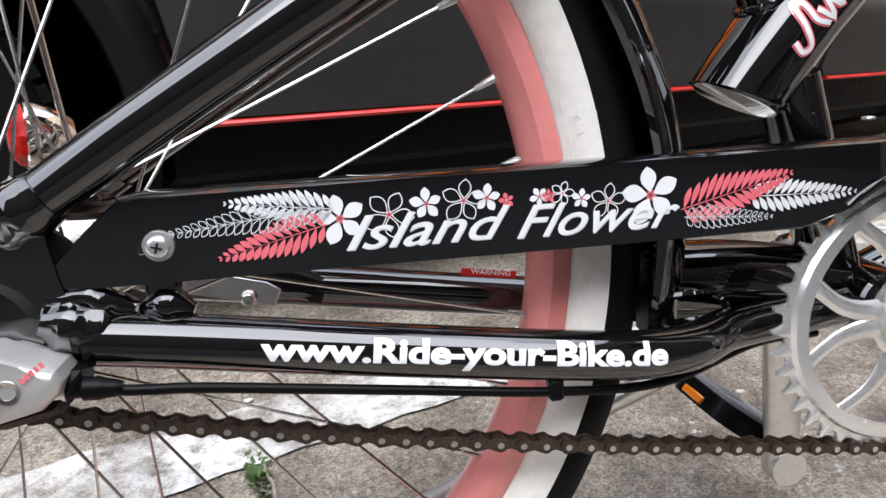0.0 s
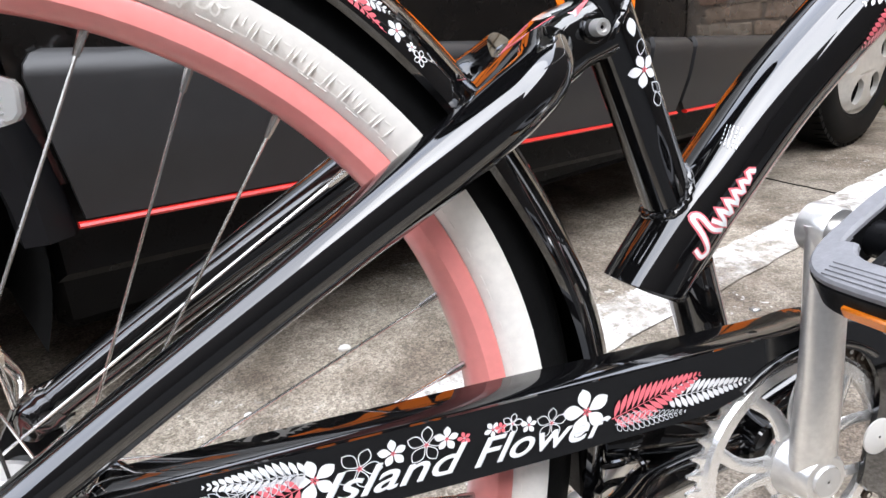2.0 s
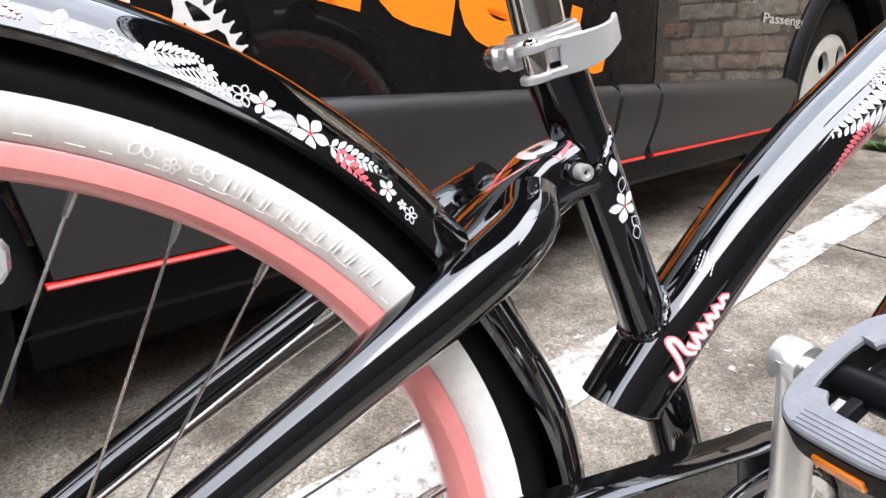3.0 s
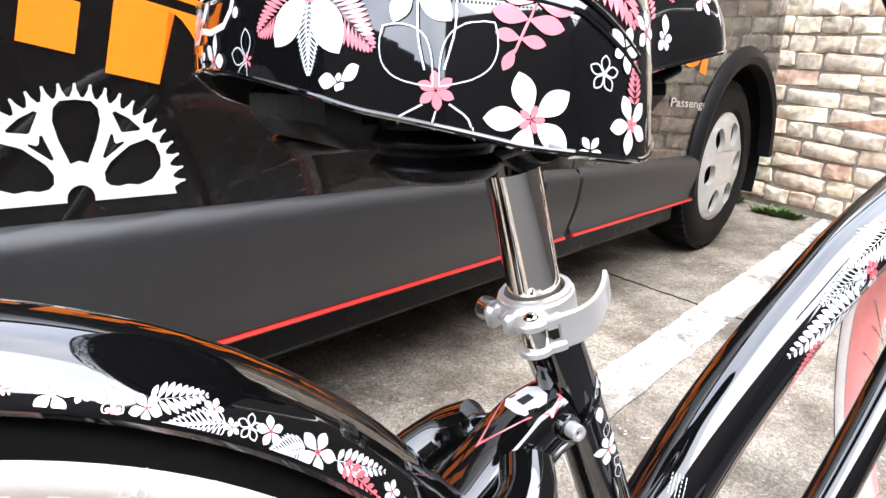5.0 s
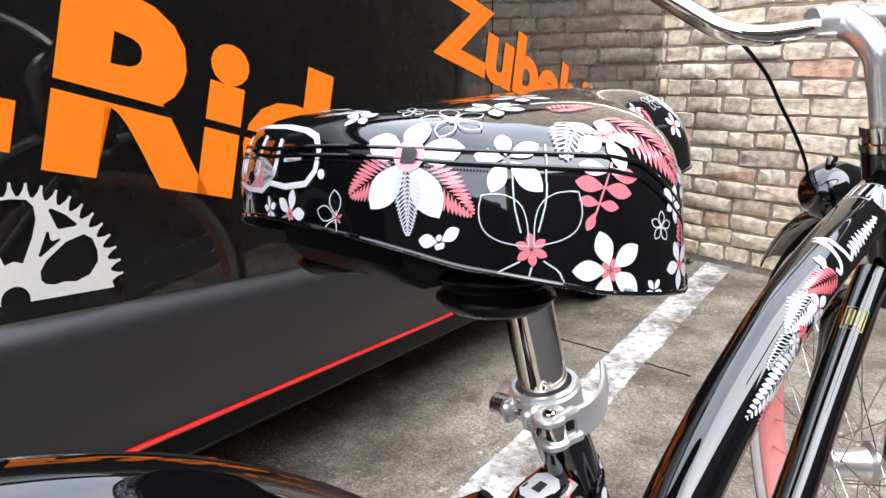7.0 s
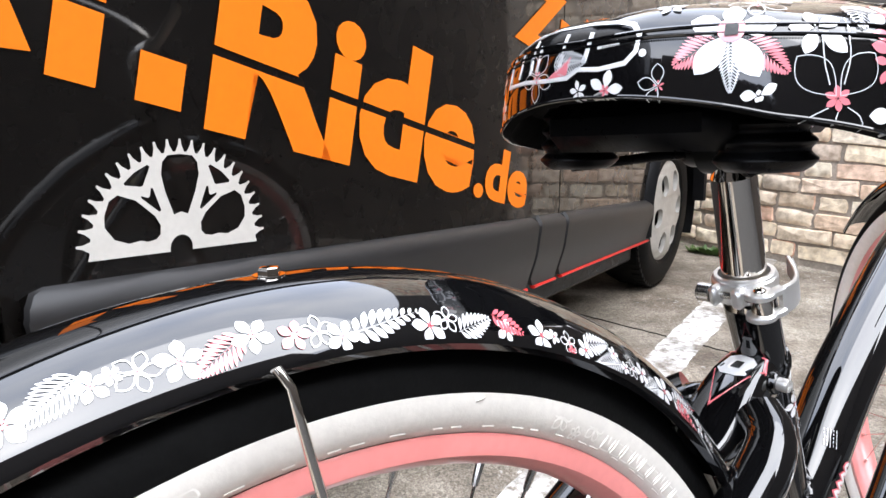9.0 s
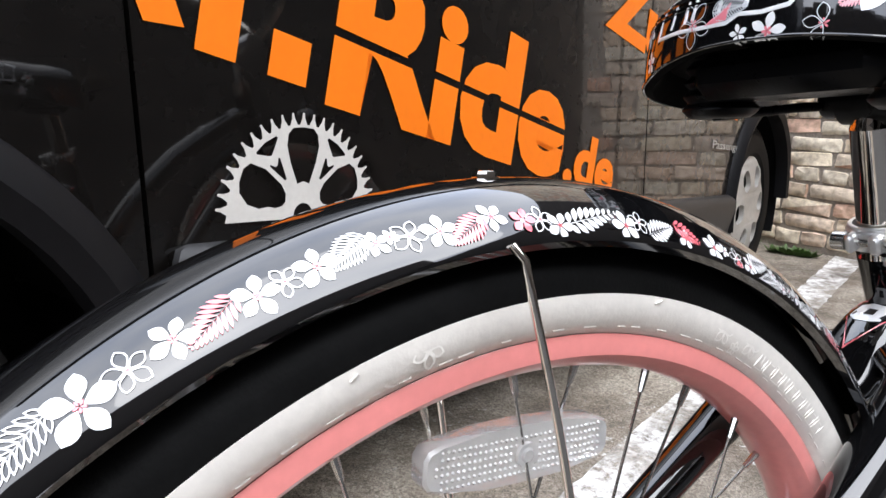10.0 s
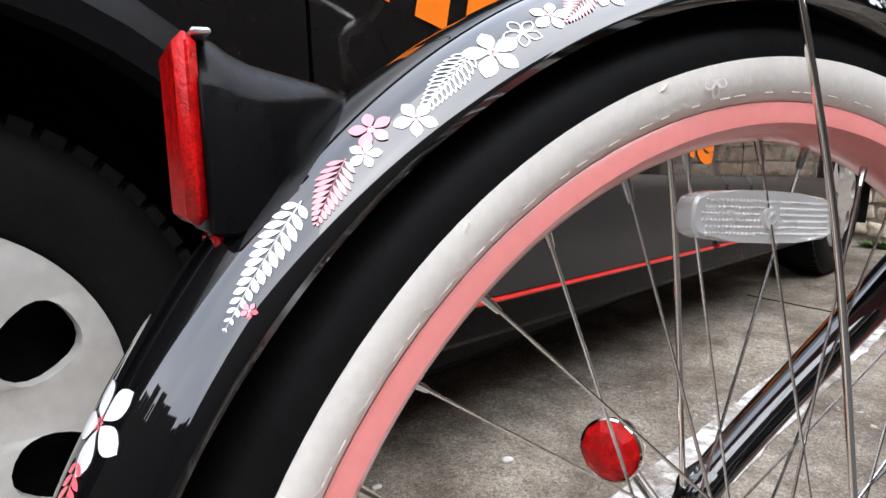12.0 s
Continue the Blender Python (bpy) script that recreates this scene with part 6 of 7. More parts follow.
def build_saddle():
    bm = bmesh.new()
    U, V = 64, 18
    rows = []
    for j in range(V + 1):
        v = j / V
        ring = []
        for i in range(2 * U):
            if i <= U:
                p = saddle_point(i / U, v)
            else:
                p = saddle_point((2 * U - i) / U, v)
                p.y = -p.y
            ring.append(bm.verts.new(p))
        rows.append(ring)
    n = 2 * U
    for a, b in zip(rows, rows[1:]):
        for i in range(n):
            bm.faces.new((a[i], a[(i + 1) % n], b[(i + 1) % n], b[i]))
    # the cover folds under at its lower edge
    rings = [rows[-1]]
    for pull, drop in ((0.05, -0.002), (0.09, 0.004), (0.13, 0.018)):
        rings.append([bm.verts.new(v.co + (Vector((0.29, 0, v.co.z)) - v.co) * pull + Vector((0, 0, drop))) for v in rows[-1]])
    for a, b in zip(rings, rings[1:]):
        for i in range(n):
            bm.faces.new((a[i], a[(i + 1) % n], b[(i + 1) % n], b[i])).material_index = 1
    bm.faces.new(rings[-1]).material_index = 1
    bmesh.ops.remove_doubles(bm, verts=bm.verts, dist=0.0003)
    saddle = part("saddle", bm, [M_VINYL, M_LINER], bike, "wide padded black vinyl saddle printed with white and pink flowers")
    # doubled seam with stitches along the upper edge and piping at the lower one
    seam_v = lambda u: float(np.interp(u, [0, 0.087, 0.163, 0.212, 0.263, 0.36, 0.40, 0.425, 0.47], [0.62, 0.62, 0.62, 0.62, 0.62, 0.625, 0.65, 0.70, 0.80]))
    for dv in (-0.02, 0.022):
        bm = bmesh.new()
        pts = [saddle_point(i / 100, seam_v(i / 100) + dv) for i in range(47)]
        pts = [Vector((p.x, -p.y, p.z)) for p in pts[::-1]] + pts[1:]
        ctr = Vector((0.30, 0, 0.40))
        tube(bm, [p + (p - ctr).normalized() * 0.0002 for p in pts], 0.0010, 6, 200)
        part("seam", bm, M_VINYL, saddle)
    bm = bmesh.new()
    for i in range(150):
        u = 0.03 + 0.43 * i / 150
        for sg in (-1, 1):
            p, q = saddle_point(u, seam_v(u) + 0.045), saddle_point(u + 0.0013, seam_v(u) + 0.045)
            d = (p - Vector((0.30, 0, 0.40))).normalized() * 0.0004
            tube(bm, [Vector((p.x, p.y * sg, p.z)) + d, Vector((q.x, q.y * sg, q.z)) + d], 0.0005, 4, 2)
    tagged(part("stitches", bm, M_DARK, saddle), kind="stuff")
    bm = bmesh.new()
    pts = [saddle_point(i / 60, 1.0) for i in range(61)]
    pts = [Vector((p.x, -p.y, p.z)) for p in pts[::-1]] + pts[1:]
    tube(bm, pts, 0.0010, 8, 240)
    part("piping", bm, M_VINYL, saddle)
    # base, rubber bellows and clamp under it
    bm = bmesh.new()
    box(bm, (0.204, -0.062, 0.398), (0.300, 0.062, 0.428), 0.010)
    box(bm, (0.290, -0.030, 0.404), (0.410, 0.030, 0.430), 0.010)
    part("saddle_base", bm, M_DARK, saddle)
    for sg in (-1, 1):
        bm = bmesh.new()
        z0 = 0.426
        pr = []
        for k in range(33):
            t = k / 32
            pr.append((0.0215 + 0.0028 * t + 0.0017 * math.cos(2 * math.pi * 4 * t + 2.6), -0.037 * t))
        pr += [(0.0190, -0.0395), (0.001, -0.040)]
        revolve(bm, [(r, z0 + z) for r, z in pr], 32, axis="z", centre=(0.2435, sg * 0.0635, 0))
        part("bellows", bm, M_DARK, saddle, "ribbed black rubber bellows")
        bm = bmesh.new()
        tube(bm, [(0.235, sg * 0.062, 0.388), (0.29, sg * 0.040, 0.392), (0.335, sg * 0.022, 0.397), (0.42, sg * 0.018, 0.428)], 0.0036, 10, 24)
        part("saddle_rail", bm, M_DARK, saddle)
    bm = bmesh.new()
    revolve(bm, [(0.001, -0.032), (0.0125, -0.032), (0.0135, -0.029), (0.0135, -0.020), (0.018, -0.018), (0.018, 0.018), (0.0135, 0.020), (0.0135, 0.029), (0.0125, 0.032), (0.001, 0.032)], 28, centre=(0.3215, 0, 0.397))
    clampb = part("saddle_clamp", bm, M_DARK, saddle)
    bm = bmesh.new()
    revolve(bm, [(0.001, -0.0355), (0.0075, -0.0355), (0.0082, -0.034), (0.0082, -0.031)], 6, centre=(0.3215, 0, 0.397))
    part("clamp_nut", bm, M_STEEL, clampb)
    # post
    bm = bmesh.new()
    tube(bm, [(0.3455, 0, 0.285), (0.3400, 0, 0.312), (0.3235, 0, 0.378)], 0.0148, 32, 5)
    tube(bm, [(0.3235, 0, 0.378), (0.3225, 0, 0.382), (0.3210, 0, 0.390)], [0.0148, 0.0125, 0.0115], 32, 5)
    part("seat_post", bm, M_CHROME, bike, "polished chrome seat post")
    # quick-release collar
    d = Vector((-0.24, 0, 1)).normalized()
    c = Vector((0.3422, 0, 0.3025))
    ex = Vector((1, 0, 0.24)).normalized()
    m = Matrix.Translation(c) @ Matrix(((ex.x, 0, d.x, 0), (ex.y, 1, d.y, 0), (ex.z, 0, d.z, 0), (0, 0, 0, 1)))

    def strap(bm, pts, half, thick):
        """An upright strip along pts (x, y, z), half: its half heights, with rounded edges."""
        P = [Vector(p) for p in spline(pts, 26)]
        H = np.interp(np.linspace(0, 1, 26), np.linspace(0, 1, len(half)), half)
        rings = []
        for k, p in enumerate(P):
            t = P[min(k + 1, 25)] - P[max(k - 1, 0)]
            s = Vector((t.y, -t.x, 0)).normalized() * thick / 2
            h, e = float(H[k]), min(0.0009, float(H[k]) * 0.4)
            rings.append([bm.verts.new(p + s * a + Vector((0, 0, b))) for a, b in ((1, h - e), (0.5, h), (-0.5, h), (-1, h - e), (-1, e - h), (-0.5, -h), (0.5, -h), (1, e - h))])
        for a, b in zip(rings, rings[1:]):
            for k in range(8):
                bm.faces.new((a[k], a[(k + 1) % 8], b[(k + 1) % 8], b[k]))
        bm.faces.new(rings[0]), bm.faces.new(rings[-1])

    bm = bmesh.new()
    revolve(bm, [(0.0172, -0.0085), (0.0212, -0.0085), (0.0218, -0.0070), (0.0218, 0.0050), (0.0206, 0.0062), (0.0206, 0.0078), (0.0196, 0.0086), (0.0172, 0.0086)], 56, axis="z", close=True)
    box(bm, (-0.0285, -0.0130, -0.0080), (-0.014, -0.0045, 0.0062), 0.0024)
    box(bm, (-0.0290, 0.0045, -0.0080), (-0.014, 0.0115, 0.0062), 0.0024)
    bmesh.ops.transform(bm, matrix=m, verts=bm.verts)
    collar = part("seat_collar", bm, M_SATIN, bike, "polished aluminium quick-release seat collar")
    bm = bmesh.new()
    tube(bm, [(-0.0215, -0.022, -0.001), (-0.0215, 0.020, -0.001)], 0.0028, 12, 2)
    bmesh.ops.transform(bm, matrix=m, verts=bm.verts)
    part("skewer", bm, M_STEEL, collar)
    bm = bmesh.new()
    ring = []
    for k in range(40):
        a, r = 2 * math.pi * k / 40, 0.0062 if k % 2 else 0.0068
        ring.append((-0.0215 + r * math.cos(a), -0.001 + r * math.sin(a)))
    plate(bm, ring, 0.0118, 0.0215, 0.0004, seg=1)
    bmesh.ops.transform(bm, matrix=m, verts=bm.verts)
    part("knurled_nut", bm, M_STEEL, collar, "knurled nut")
    # the lever: a broad strip, forked behind, that sweeps forward round the collar
    bm = bmesh.new()
    strap(bm, [(-0.0085, -0.0295, -0.0055), (0.003, -0.0310, -0.0060), (0.015, -0.0285, -0.0062), (0.027, -0.0220, -0.0058), (0.0370, -0.0145, -0.0044), (0.0425, -0.0095, -0.0025)], [0.0100, 0.0098, 0.0092, 0.0084, 0.0076, 0.0072], 0.0030)
    bmesh.ops.transform(bm, matrix=m, verts=bm.verts)
    lever = part("lever", bm, M_SATIN, collar, "satin curved aluminium lever")
    for zz in (-0.0100, 0.0055):
        bm = bmesh.new()
        strap(bm, [(-0.0195, -0.0250, -0.0030 + zz), (-0.0130, -0.0282, -0.0030 + zz), (-0.0070, -0.0296, -0.0030 + zz)], [0.0022, 0.0024, 0.0026], 0.0080)
        revolve(bm, [(0.0005, zz - 0.0052), (0.0090, zz - 0.0052), (0.0098, zz - 0.0046), (0.0098, zz - 0.0018), (0.0090, zz - 0.0010), (0.0005, zz - 0.0010)], 32, axis="z", centre=(-0.0195, -0.0215, 0))
        bmesh.ops.transform(bm, matrix=m, verts=bm.verts)
        part("fork_arm", bm, M_SATIN, lever)
    for k in range(4):
        bm = bmesh.new()
        x = 0.0345 + 0.0020 * k
        strap(bm, [(x, -0.0186 + 0.0016 * k, -0.0048 + 0.0005 * k), (x + 0.0006, -0.0181 + 0.0016 * k, -0.0046 + 0.0005 * k)], [0.0072, 0.0072], 0.0012)
        bmesh.ops.transform(bm, matrix=m, verts=bm.verts)
        part("ridge", bm, M_SATIN, lever)
    bm = bmesh.new()
    revolve(bm, [(0.0066, -0.0120), (0.0070, -0.0100), (0.0070, -0.0005), (0.0066, 0.0010)], 28, axis="z", centre=(-0.0195, -0.0225, 0))
    revolve(bm, [(0.0044, 0.0040), (0.0044, 0.0052), (0.0034, 0.0066), (0.0016, 0.0074), (0.0003, 0.0076)], 24, axis="z", centre=(-0.0195, -0.0215, 0))
    bmesh.ops.transform(bm, matrix=m, verts=bm.verts)
    part("cam_pin", bm, M_CHROME, collar)
    return saddle


saddle = build_saddle()


def saddle_prints():
    """White, rose and outlined flowers and ferns over the cover."""
    sf = Surface(saddle)
    W, P, G = 0, 1, 2
    SIZE = 0.66
    inks = [M_WHITE, M_ROSE, M_GREYLINE, M_BLACKPRINT]

    def at(p, lift=0.0004):
        q, n = sf.tree.find_nearest(Vector(p))[:2]
        if n.dot(q - Vector((0.30, 0, 0.40))) < 0:
            n = -n
        up = Vector((0, 0, 1)) - n * n.z
        return sf.put(q, up.cross(n), up, lift)

    def star(p, r, rot, name="flower_print", heart=True, lens=(1, 1, 1, 1, 1), lift=0.0007):
        r *= SIZE
        polys = [(petal(0, 0, r * lens[k], rot + 72 * k, 0.255 / lens[k] ** 0.5, 0.10, 10), W) for k in range(5)]
        if heart:
            polys += [(petal(0, 0, r * 0.30, rot + 36 + 72 * k, 0.26, 0.05), P) for k in range(5)]
        print_on(name, polys, at(p, lift), inks, saddle)

    def loops(p, r, rot, th=0.0005, n=5, heart=True):
        r *= SIZE
        polys = []
        for k in range(n):
            q = petal(0, 0, r, rot + 72 * k, 0.28, 0.08, 10)
            polys += [(s, G) for s in ribbon(q + q[:1], th)]
        if heart:
            polys += [(petal(0, 0, r * 0.28, rot + 72 * k, 0.2, 0.05), P) for k in range(5)]
        print_on("outline_flower_print", polys, at(p), inks, saddle)

    def frond(p, x0, y0, x1, y1, w, n, ink, line=0.0, lift=0.0003):
        print_on("fern_print", fern(x0 * SIZE, y0 * SIZE, x1 * SIZE, y1 * SIZE, w * SIZE, n, ink, line), at(p, lift), inks, saddle)

    # the large emblem flower with its ferns
    e = (0.1957, -0.0714, 0.4524)
    frond(e, -0.009, -0.004, -0.038, -0.019, 0.0165, 12, P)
    frond(e, 0.010, -0.006, 0.037, -0.029, 0.0155, 13, P)
    frond(e, 0.0, -0.006, 0.0005, -0.041, 0.0105, 16, G, 0.0005)
    star(e, 0.034, 85, heart=False, lens=(0.72, 0.86, 1.05, 1.08, 0.90))
    disc = [(0.0060 * math.cos(2 * math.pi * k / 24), 0.001 + 0.0060 * math.sin(2 * math.pi * k / 24)) for k in range(24)]
    mark = [(-0.0042, -0.0030), (-0.0036, 0.0048), (0.0030, 0.0052), (0.0046, 0.0036), (0.0042, -0.0030), (0.0012, -0.0030), (0.0014, 0.0016), (-0.0012, 0.0016), (-0.0014, -0.0030)]
    print_on("emblem", [(disc, P)], at(e, 0.0009), inks, saddle, "round rose emblem with a dark mark")
    print_on("emblem", [([(0.7 * x, 0.7 * y) for x, y in mark[:5]], 3)], at(e, 0.0012), inks, saddle)
    # flank: flowers from the tail to the wing
    star((0.2188, -0.0971, 0.4502), 0.0205, 100, heart=False, lens=(0.8, 0.85, 0.95, 1.25, 0.95))
    big = at((0.2177, -0.1100, 0.4207))
    polys = []
    for q, r, a in (((0, 0), 0.0255, 131), ((0, 0), 0.0255, 49)):
        o = petal(0, 0, r, a, 0.30, 0.06, 12)
        polys += [(s, G) for s in ribbon(o + o[:1], 0.00045)]
    for ln in ([(-0.0035, 0.006), (-0.0055, 0.016), (-0.0060, 0.030)], [(0.0025, 0.006), (0.0055, 0.018), (0.0062, 0.036)], [(-0.004, -0.004), (-0.014, -0.009), (-0.020, -0.015)], [(0.0, -0.006), (-0.002, -0.013), (-0.002, -0.018)], [(0.004, -0.004), (0.010, -0.009), (0.011, -0.018)]):
        polys += [(s, G) for s in ribbon([(p[0], p[1]) for p in spline([(x, y, 0) for x, y in ln], 8)], 0.0006)]
    polys += [(petal(0, 0, 0.0060, 95 + 60 * k, 0.26, 0.05), P) for k in range(6)]
    print_on("outline_flower_print", polys, big, inks, saddle)
    star((0.2421, -0.1246, 0.4119), 0.0220, 105)
    p = (0.2440, -0.1155, 0.4385)
    leaves = [(q, P) for q in ribbon([(0.006, 0.010), (0.001, 0.0005), (-0.0035, -0.0085)], 0.0008)]
    for x, y, ln in ((0.0040, 0.0065, 0.0120), (0.0012, 0.0010, 0.0115), (-0.0015, -0.0045, 0.0080)):
        leaves += [(petal(x, y, ln, 64 + 100, 0.25, 0.0, 8), P), (petal(x, y, ln, 64 - 78, 0.25, 0.0, 8), P)]
    leaves.append((petal(-0.0035, -0.0075, 0.0070, -120, 0.26, 0.0, 8), P))
    print_on("leaf_print", leaves, at(p), inks, saddle)
    # rose frond and white flower under the seam
    frond((0.2728, -0.1140, 0.4547), -0.014, 0.025, 0.015, -0.027, 0.029, 13, P)
    star((0.2545, -0.1100, 0.4540), 0.0225, 60)
    frond((0.2415, -0.1042, 0.4560), 0.010, 0.014, -0.008, -0.017, 0.0155, 9, G, 0.0006)
    loops((0.2669, -0.1258, 0.4247), 0.0085, 80, heart=False)
    star((0.2883, -0.117, 0.4375), 0.0115, 70)
    star((0.2759, -0.1222, 0.4319), 0.0120, 130, heart=False, lens=(1, 0.7, 1, 0.8, 1))
    star((0.2791, -0.1294, 0.4092), 0.0150, 40)
    frond((0.2809, -0.1271, 0.4187), 0.0, -0.006, 0.002, 0.016, 0.008, 8, P)
    star((0.2611, -0.1299, 0.4020), 0.0075, 50, heart=False)
    # crown and nose
    frond((0.3660, -0.0430, 0.4608), 0.0, -0.020, 0.004, 0.022, 0.013, 12, P)
    star((0.3780, -0.0360, 0.4690), 0.0095, 20)
    loops((0.4000, -0.0290, 0.4750), 0.0120, 30, heart=False)
    star((0.4120, -0.0370, 0.4605), 0.0130, 80)
    frond((0.4201, -0.0295, 0.4704), -0.012, 0.020, 0.008, -0.016, 0.012, 10, W)
    frond((0.3860, -0.0390, 0.4660), -0.006, 0.012, 0.004, -0.012, 0.010, 8, P)
    star((0.3780, -0.0467, 0.4411), 0.0150, 75, heart=False, lens=(1.2, 0.5, 0.8, 0.6, 0.6))
    star((0.3186, -0.0624, 0.4744), 0.0150, 10)
    loops((0.3420, -0.0240, 0.4825), 0.0180, 50)
    frond((0.1981, -0.0223, 0.4746), -0.030, 0.0, 0.030, 0.002, 0.012, 14, W)
    star((0.2376, -0.0709, 0.4733), 0.0190, 60, heart=False)
    loops((0.2152, -0.073, 0.466), 0.0200, 100)
    loops((0.2093, -0.0551, 0.4716), 0.0090, 30, heart=False)
    star((0.1948, -0.0406, 0.4684), 0.0110, 20, heart=False)
    frond((0.2669, -0.0876, 0.4669), -0.02, 0.0, 0.016, 0.006, 0.012, 10, P)
    star((0.2640, -0.0600, 0.4820), 0.0200, 45)
    loops((0.2450, -0.0200, 0.4810), 0.0200, 10)
    star((0.2150, 0.0200, 0.4760), 0.0190, 80)
    # tail: plain outlined mark, flowers under it
    f = sf.put((0.1777, 0.009, 0.4560), (0, -1, 0), (0.3, 0, 1), 0.0006)
    edge = [(-0.0660, -0.0120), (-0.0610, 0.0110), (-0.0400, 0.0125), (-0.0150, 0.0122), (0.0100, 0.0110), (0.0280, 0.0090), (0.0370, 0.0065), (0.0412, 0.0010), (0.0405, -0.0070), (0.0350, -0.0125), (0.0200, -0.0145), (0.0060, -0.0135), (-0.0020, -0.0170), (-0.0200, -0.0165), (-0.0420, -0.0140), (-0.0660, -0.0120)]
    polys = [(s, W) for s in ribbon(edge, 0.0024)]
    for x, h in ((-0.0500, 0.004), (-0.0360, 0.009), (-0.0290, 0.004), (-0.0080, 0.007), (0.0100, 0.005)):
        polys += [(s, W) for s in ribbon([(x, -0.0105), (x + 0.003, h)], 0.0030)]
    polys += [(s, W) for s in ribbon([(0.018, -0.003), (0.031, -0.002)], 0.0030)]
    polys.append(([(-0.0180, -0.0160), (-0.0020, -0.0155), (0.0010, -0.0060)], P))
    dot = [(0.0440 + 0.0020 * math.cos(a), -0.0080 + 0.0020 * math.sin(a)) for a in np.linspace(0, 5.5, 8)]
    polys.append((dot, W))
    print_on("plain_mark", polys, f, inks, saddle, "white outlined mark without letters, with a rose wedge")
    loops((0.1770, 0.0370, 0.4420), 0.0220, 50)
    frond((0.1749, 0.0110, 0.4430), -0.016, 0.006, 0.020, 0.006, 0.014, 14, G, 0.0005)
    star((0.1790, -0.0150, 0.4305), 0.0160, 75)
    star((0.1742, 0.0020, 0.4314), 0.0090, 100, heart=False)
    loops((0.1832, -0.0430, 0.4306), 0.0160, 95, n=3)
    star((0.2030, -0.0790, 0.4165), 0.0120, 95, heart=False, lens=(0.3, 1, 0.3, 0.3, 1))
    star((0.2041, 0.0912, 0.4451), 0.0150, 60)
    star((0.1990, 0.0850, 0.4250), 0.0120, 20)


saddle_prints()


# ---- prints on the tubes ----
def tube_prints():
    inks = [M_WHITE, M_CORAL, M_GREYLINE]
    sf = Surface(main_tube)
    ax = Vector((0.65, 0.0, 0.76))
    # script mark near the lower end: looping white strokes with a coral edge
    f = sf.put((0.4210, -0.03, 0.0890), ax, (-0.76, 0.0, 0.65), 0.0006)
    strokes = [[(0.000, 0.008), (-0.001, 0.001), (0.005, -0.001), (0.010, 0.008), (0.015, 0.019), (0.019, 0.017), (0.017, 0.006), (0.021, -0.002)],
               [(0.021 + 0.0038 * k, 0.004 + 0.0055 * math.cos(math.pi * k) * (1 - k / 18)) for k in range(12)]]
    polys = []
    for ln in strokes:
        sm = [(p[0], p[1]) for p in spline([(x, y, 0) for x, y in ln], 44)]
        polys += [(q, 1) for q in ribbon(sm, 0.0048)]
    print_on("script_mark", polys, f, inks, main_tube, "white script-like mark with a coral edge", layers=0.0)
    f = sf.put((0.4210, -0.03, 0.0890), ax, (-0.76, 0.0, 0.65), 0.0010)
    polys = []
    for ln in strokes:
        sm = [(p[0], p[1]) for p in spline([(x, y, 0) for x, y in ln], 44)]
        polys += [(q, 0) for q in ribbon(sm, 0.0027)]
    print_on("script_mark", polys, f, inks, main_tube)
    # four short lines of unreadable print and a ring
    f = sf.put((0.4367, -0.016, 0.166), (-0.60, -0.25, -0.62), (0.3, -0.9, 0.0), 0.0006)
    bars = []
    for k in range(5):
        for j in range(5):
            x0, w = 0.0030 * j - 0.012, 0.0018 + 0.0006 * ((j * 3 + k) % 3)
            bars.append(([(x0, 0.0021 * k), (x0 + w, 0.0021 * k), (x0 + w, 0.0021 * k + 0.0005), (x0, 0.0021 * k + 0.0005)], 2))
    print_on("print_bars", bars, f, inks, main_tube, "tiny unreadable pale print")
    # ferns and flowers up the tube
    def along(p, q, n):
        """A frame on the tube at p whose first axis runs towards q and whose back is against n."""
        r_ = (Vector(q) - Vector(p)).normalized()
        return sf.put(p, r_, Vector(n).cross(r_), 0.0004)

    face = (0.25, -0.80, 0.55)
    # lower spray: a rose fern, a broad white fern and a pale one
    f = along((0.5465, -0.0213, 0.2043), (0.5814, -0.021, 0.2330), face)
    print_on("fern_print", fern(0.050, 0.0, 0.0, 0.0, 0.0110, 13, 1), f, inks, main_tube)
    f = along((0.5470, -0.0195, 0.2310), (0.6290, -0.0200, 0.2625), face)
    print_on("fern_print", fern(0.090, 0.0, 0.0, 0.0, 0.0185, 14, 0), f, inks, main_tube)
    f = along((0.5860, -0.0160, 0.2615), (0.6313, -0.0185, 0.2811), face)
    print_on("fern_print", fern(0.052, 0.0, 0.0, 0.0, 0.0130, 12, 2, 0.0006), f, inks, main_tube)
    for p, rad, rot, kind in (((0.6268, -0.0190, 0.2760), 0.0075, 60, 0), ((0.6403, -0.0195, 0.2815), 0.0085, 10, 1), ((0.6440, -0.0215, 0.2740), 0.0075, 35, 0), ((0.6100, -0.0225, 0.2520), 0.0065, 35, None)):
        f = along(p, (p[0] + 0.08, p[1], p[2] + 0.045), face)
        print_on("flower_print", flower(0, 0, rad, rot, kind, 0 if kind == 1 else 1, 0.0006), f, inks, main_tube)
    # upper spray: white fern, five-petalled flower and rose fern
    f = along((0.6210, -0.0140, 0.2850), (0.6643, -0.0150, 0.3065), face)
    print_on("fern_print", fern(0.054, 0.0, 0.0, 0.0, 0.0190, 12, 0), f, inks, main_tube)
    f = along((0.6710, -0.0185, 0.2975), (0.7500, -0.0170, 0.3350), face)
    print_on("flower_print", flower(0, 0, 0.0165, 75), f, inks, main_tube)
    f = along((0.6610, -0.0080, 0.3118), (0.7101, -0.0156, 0.3202), face)
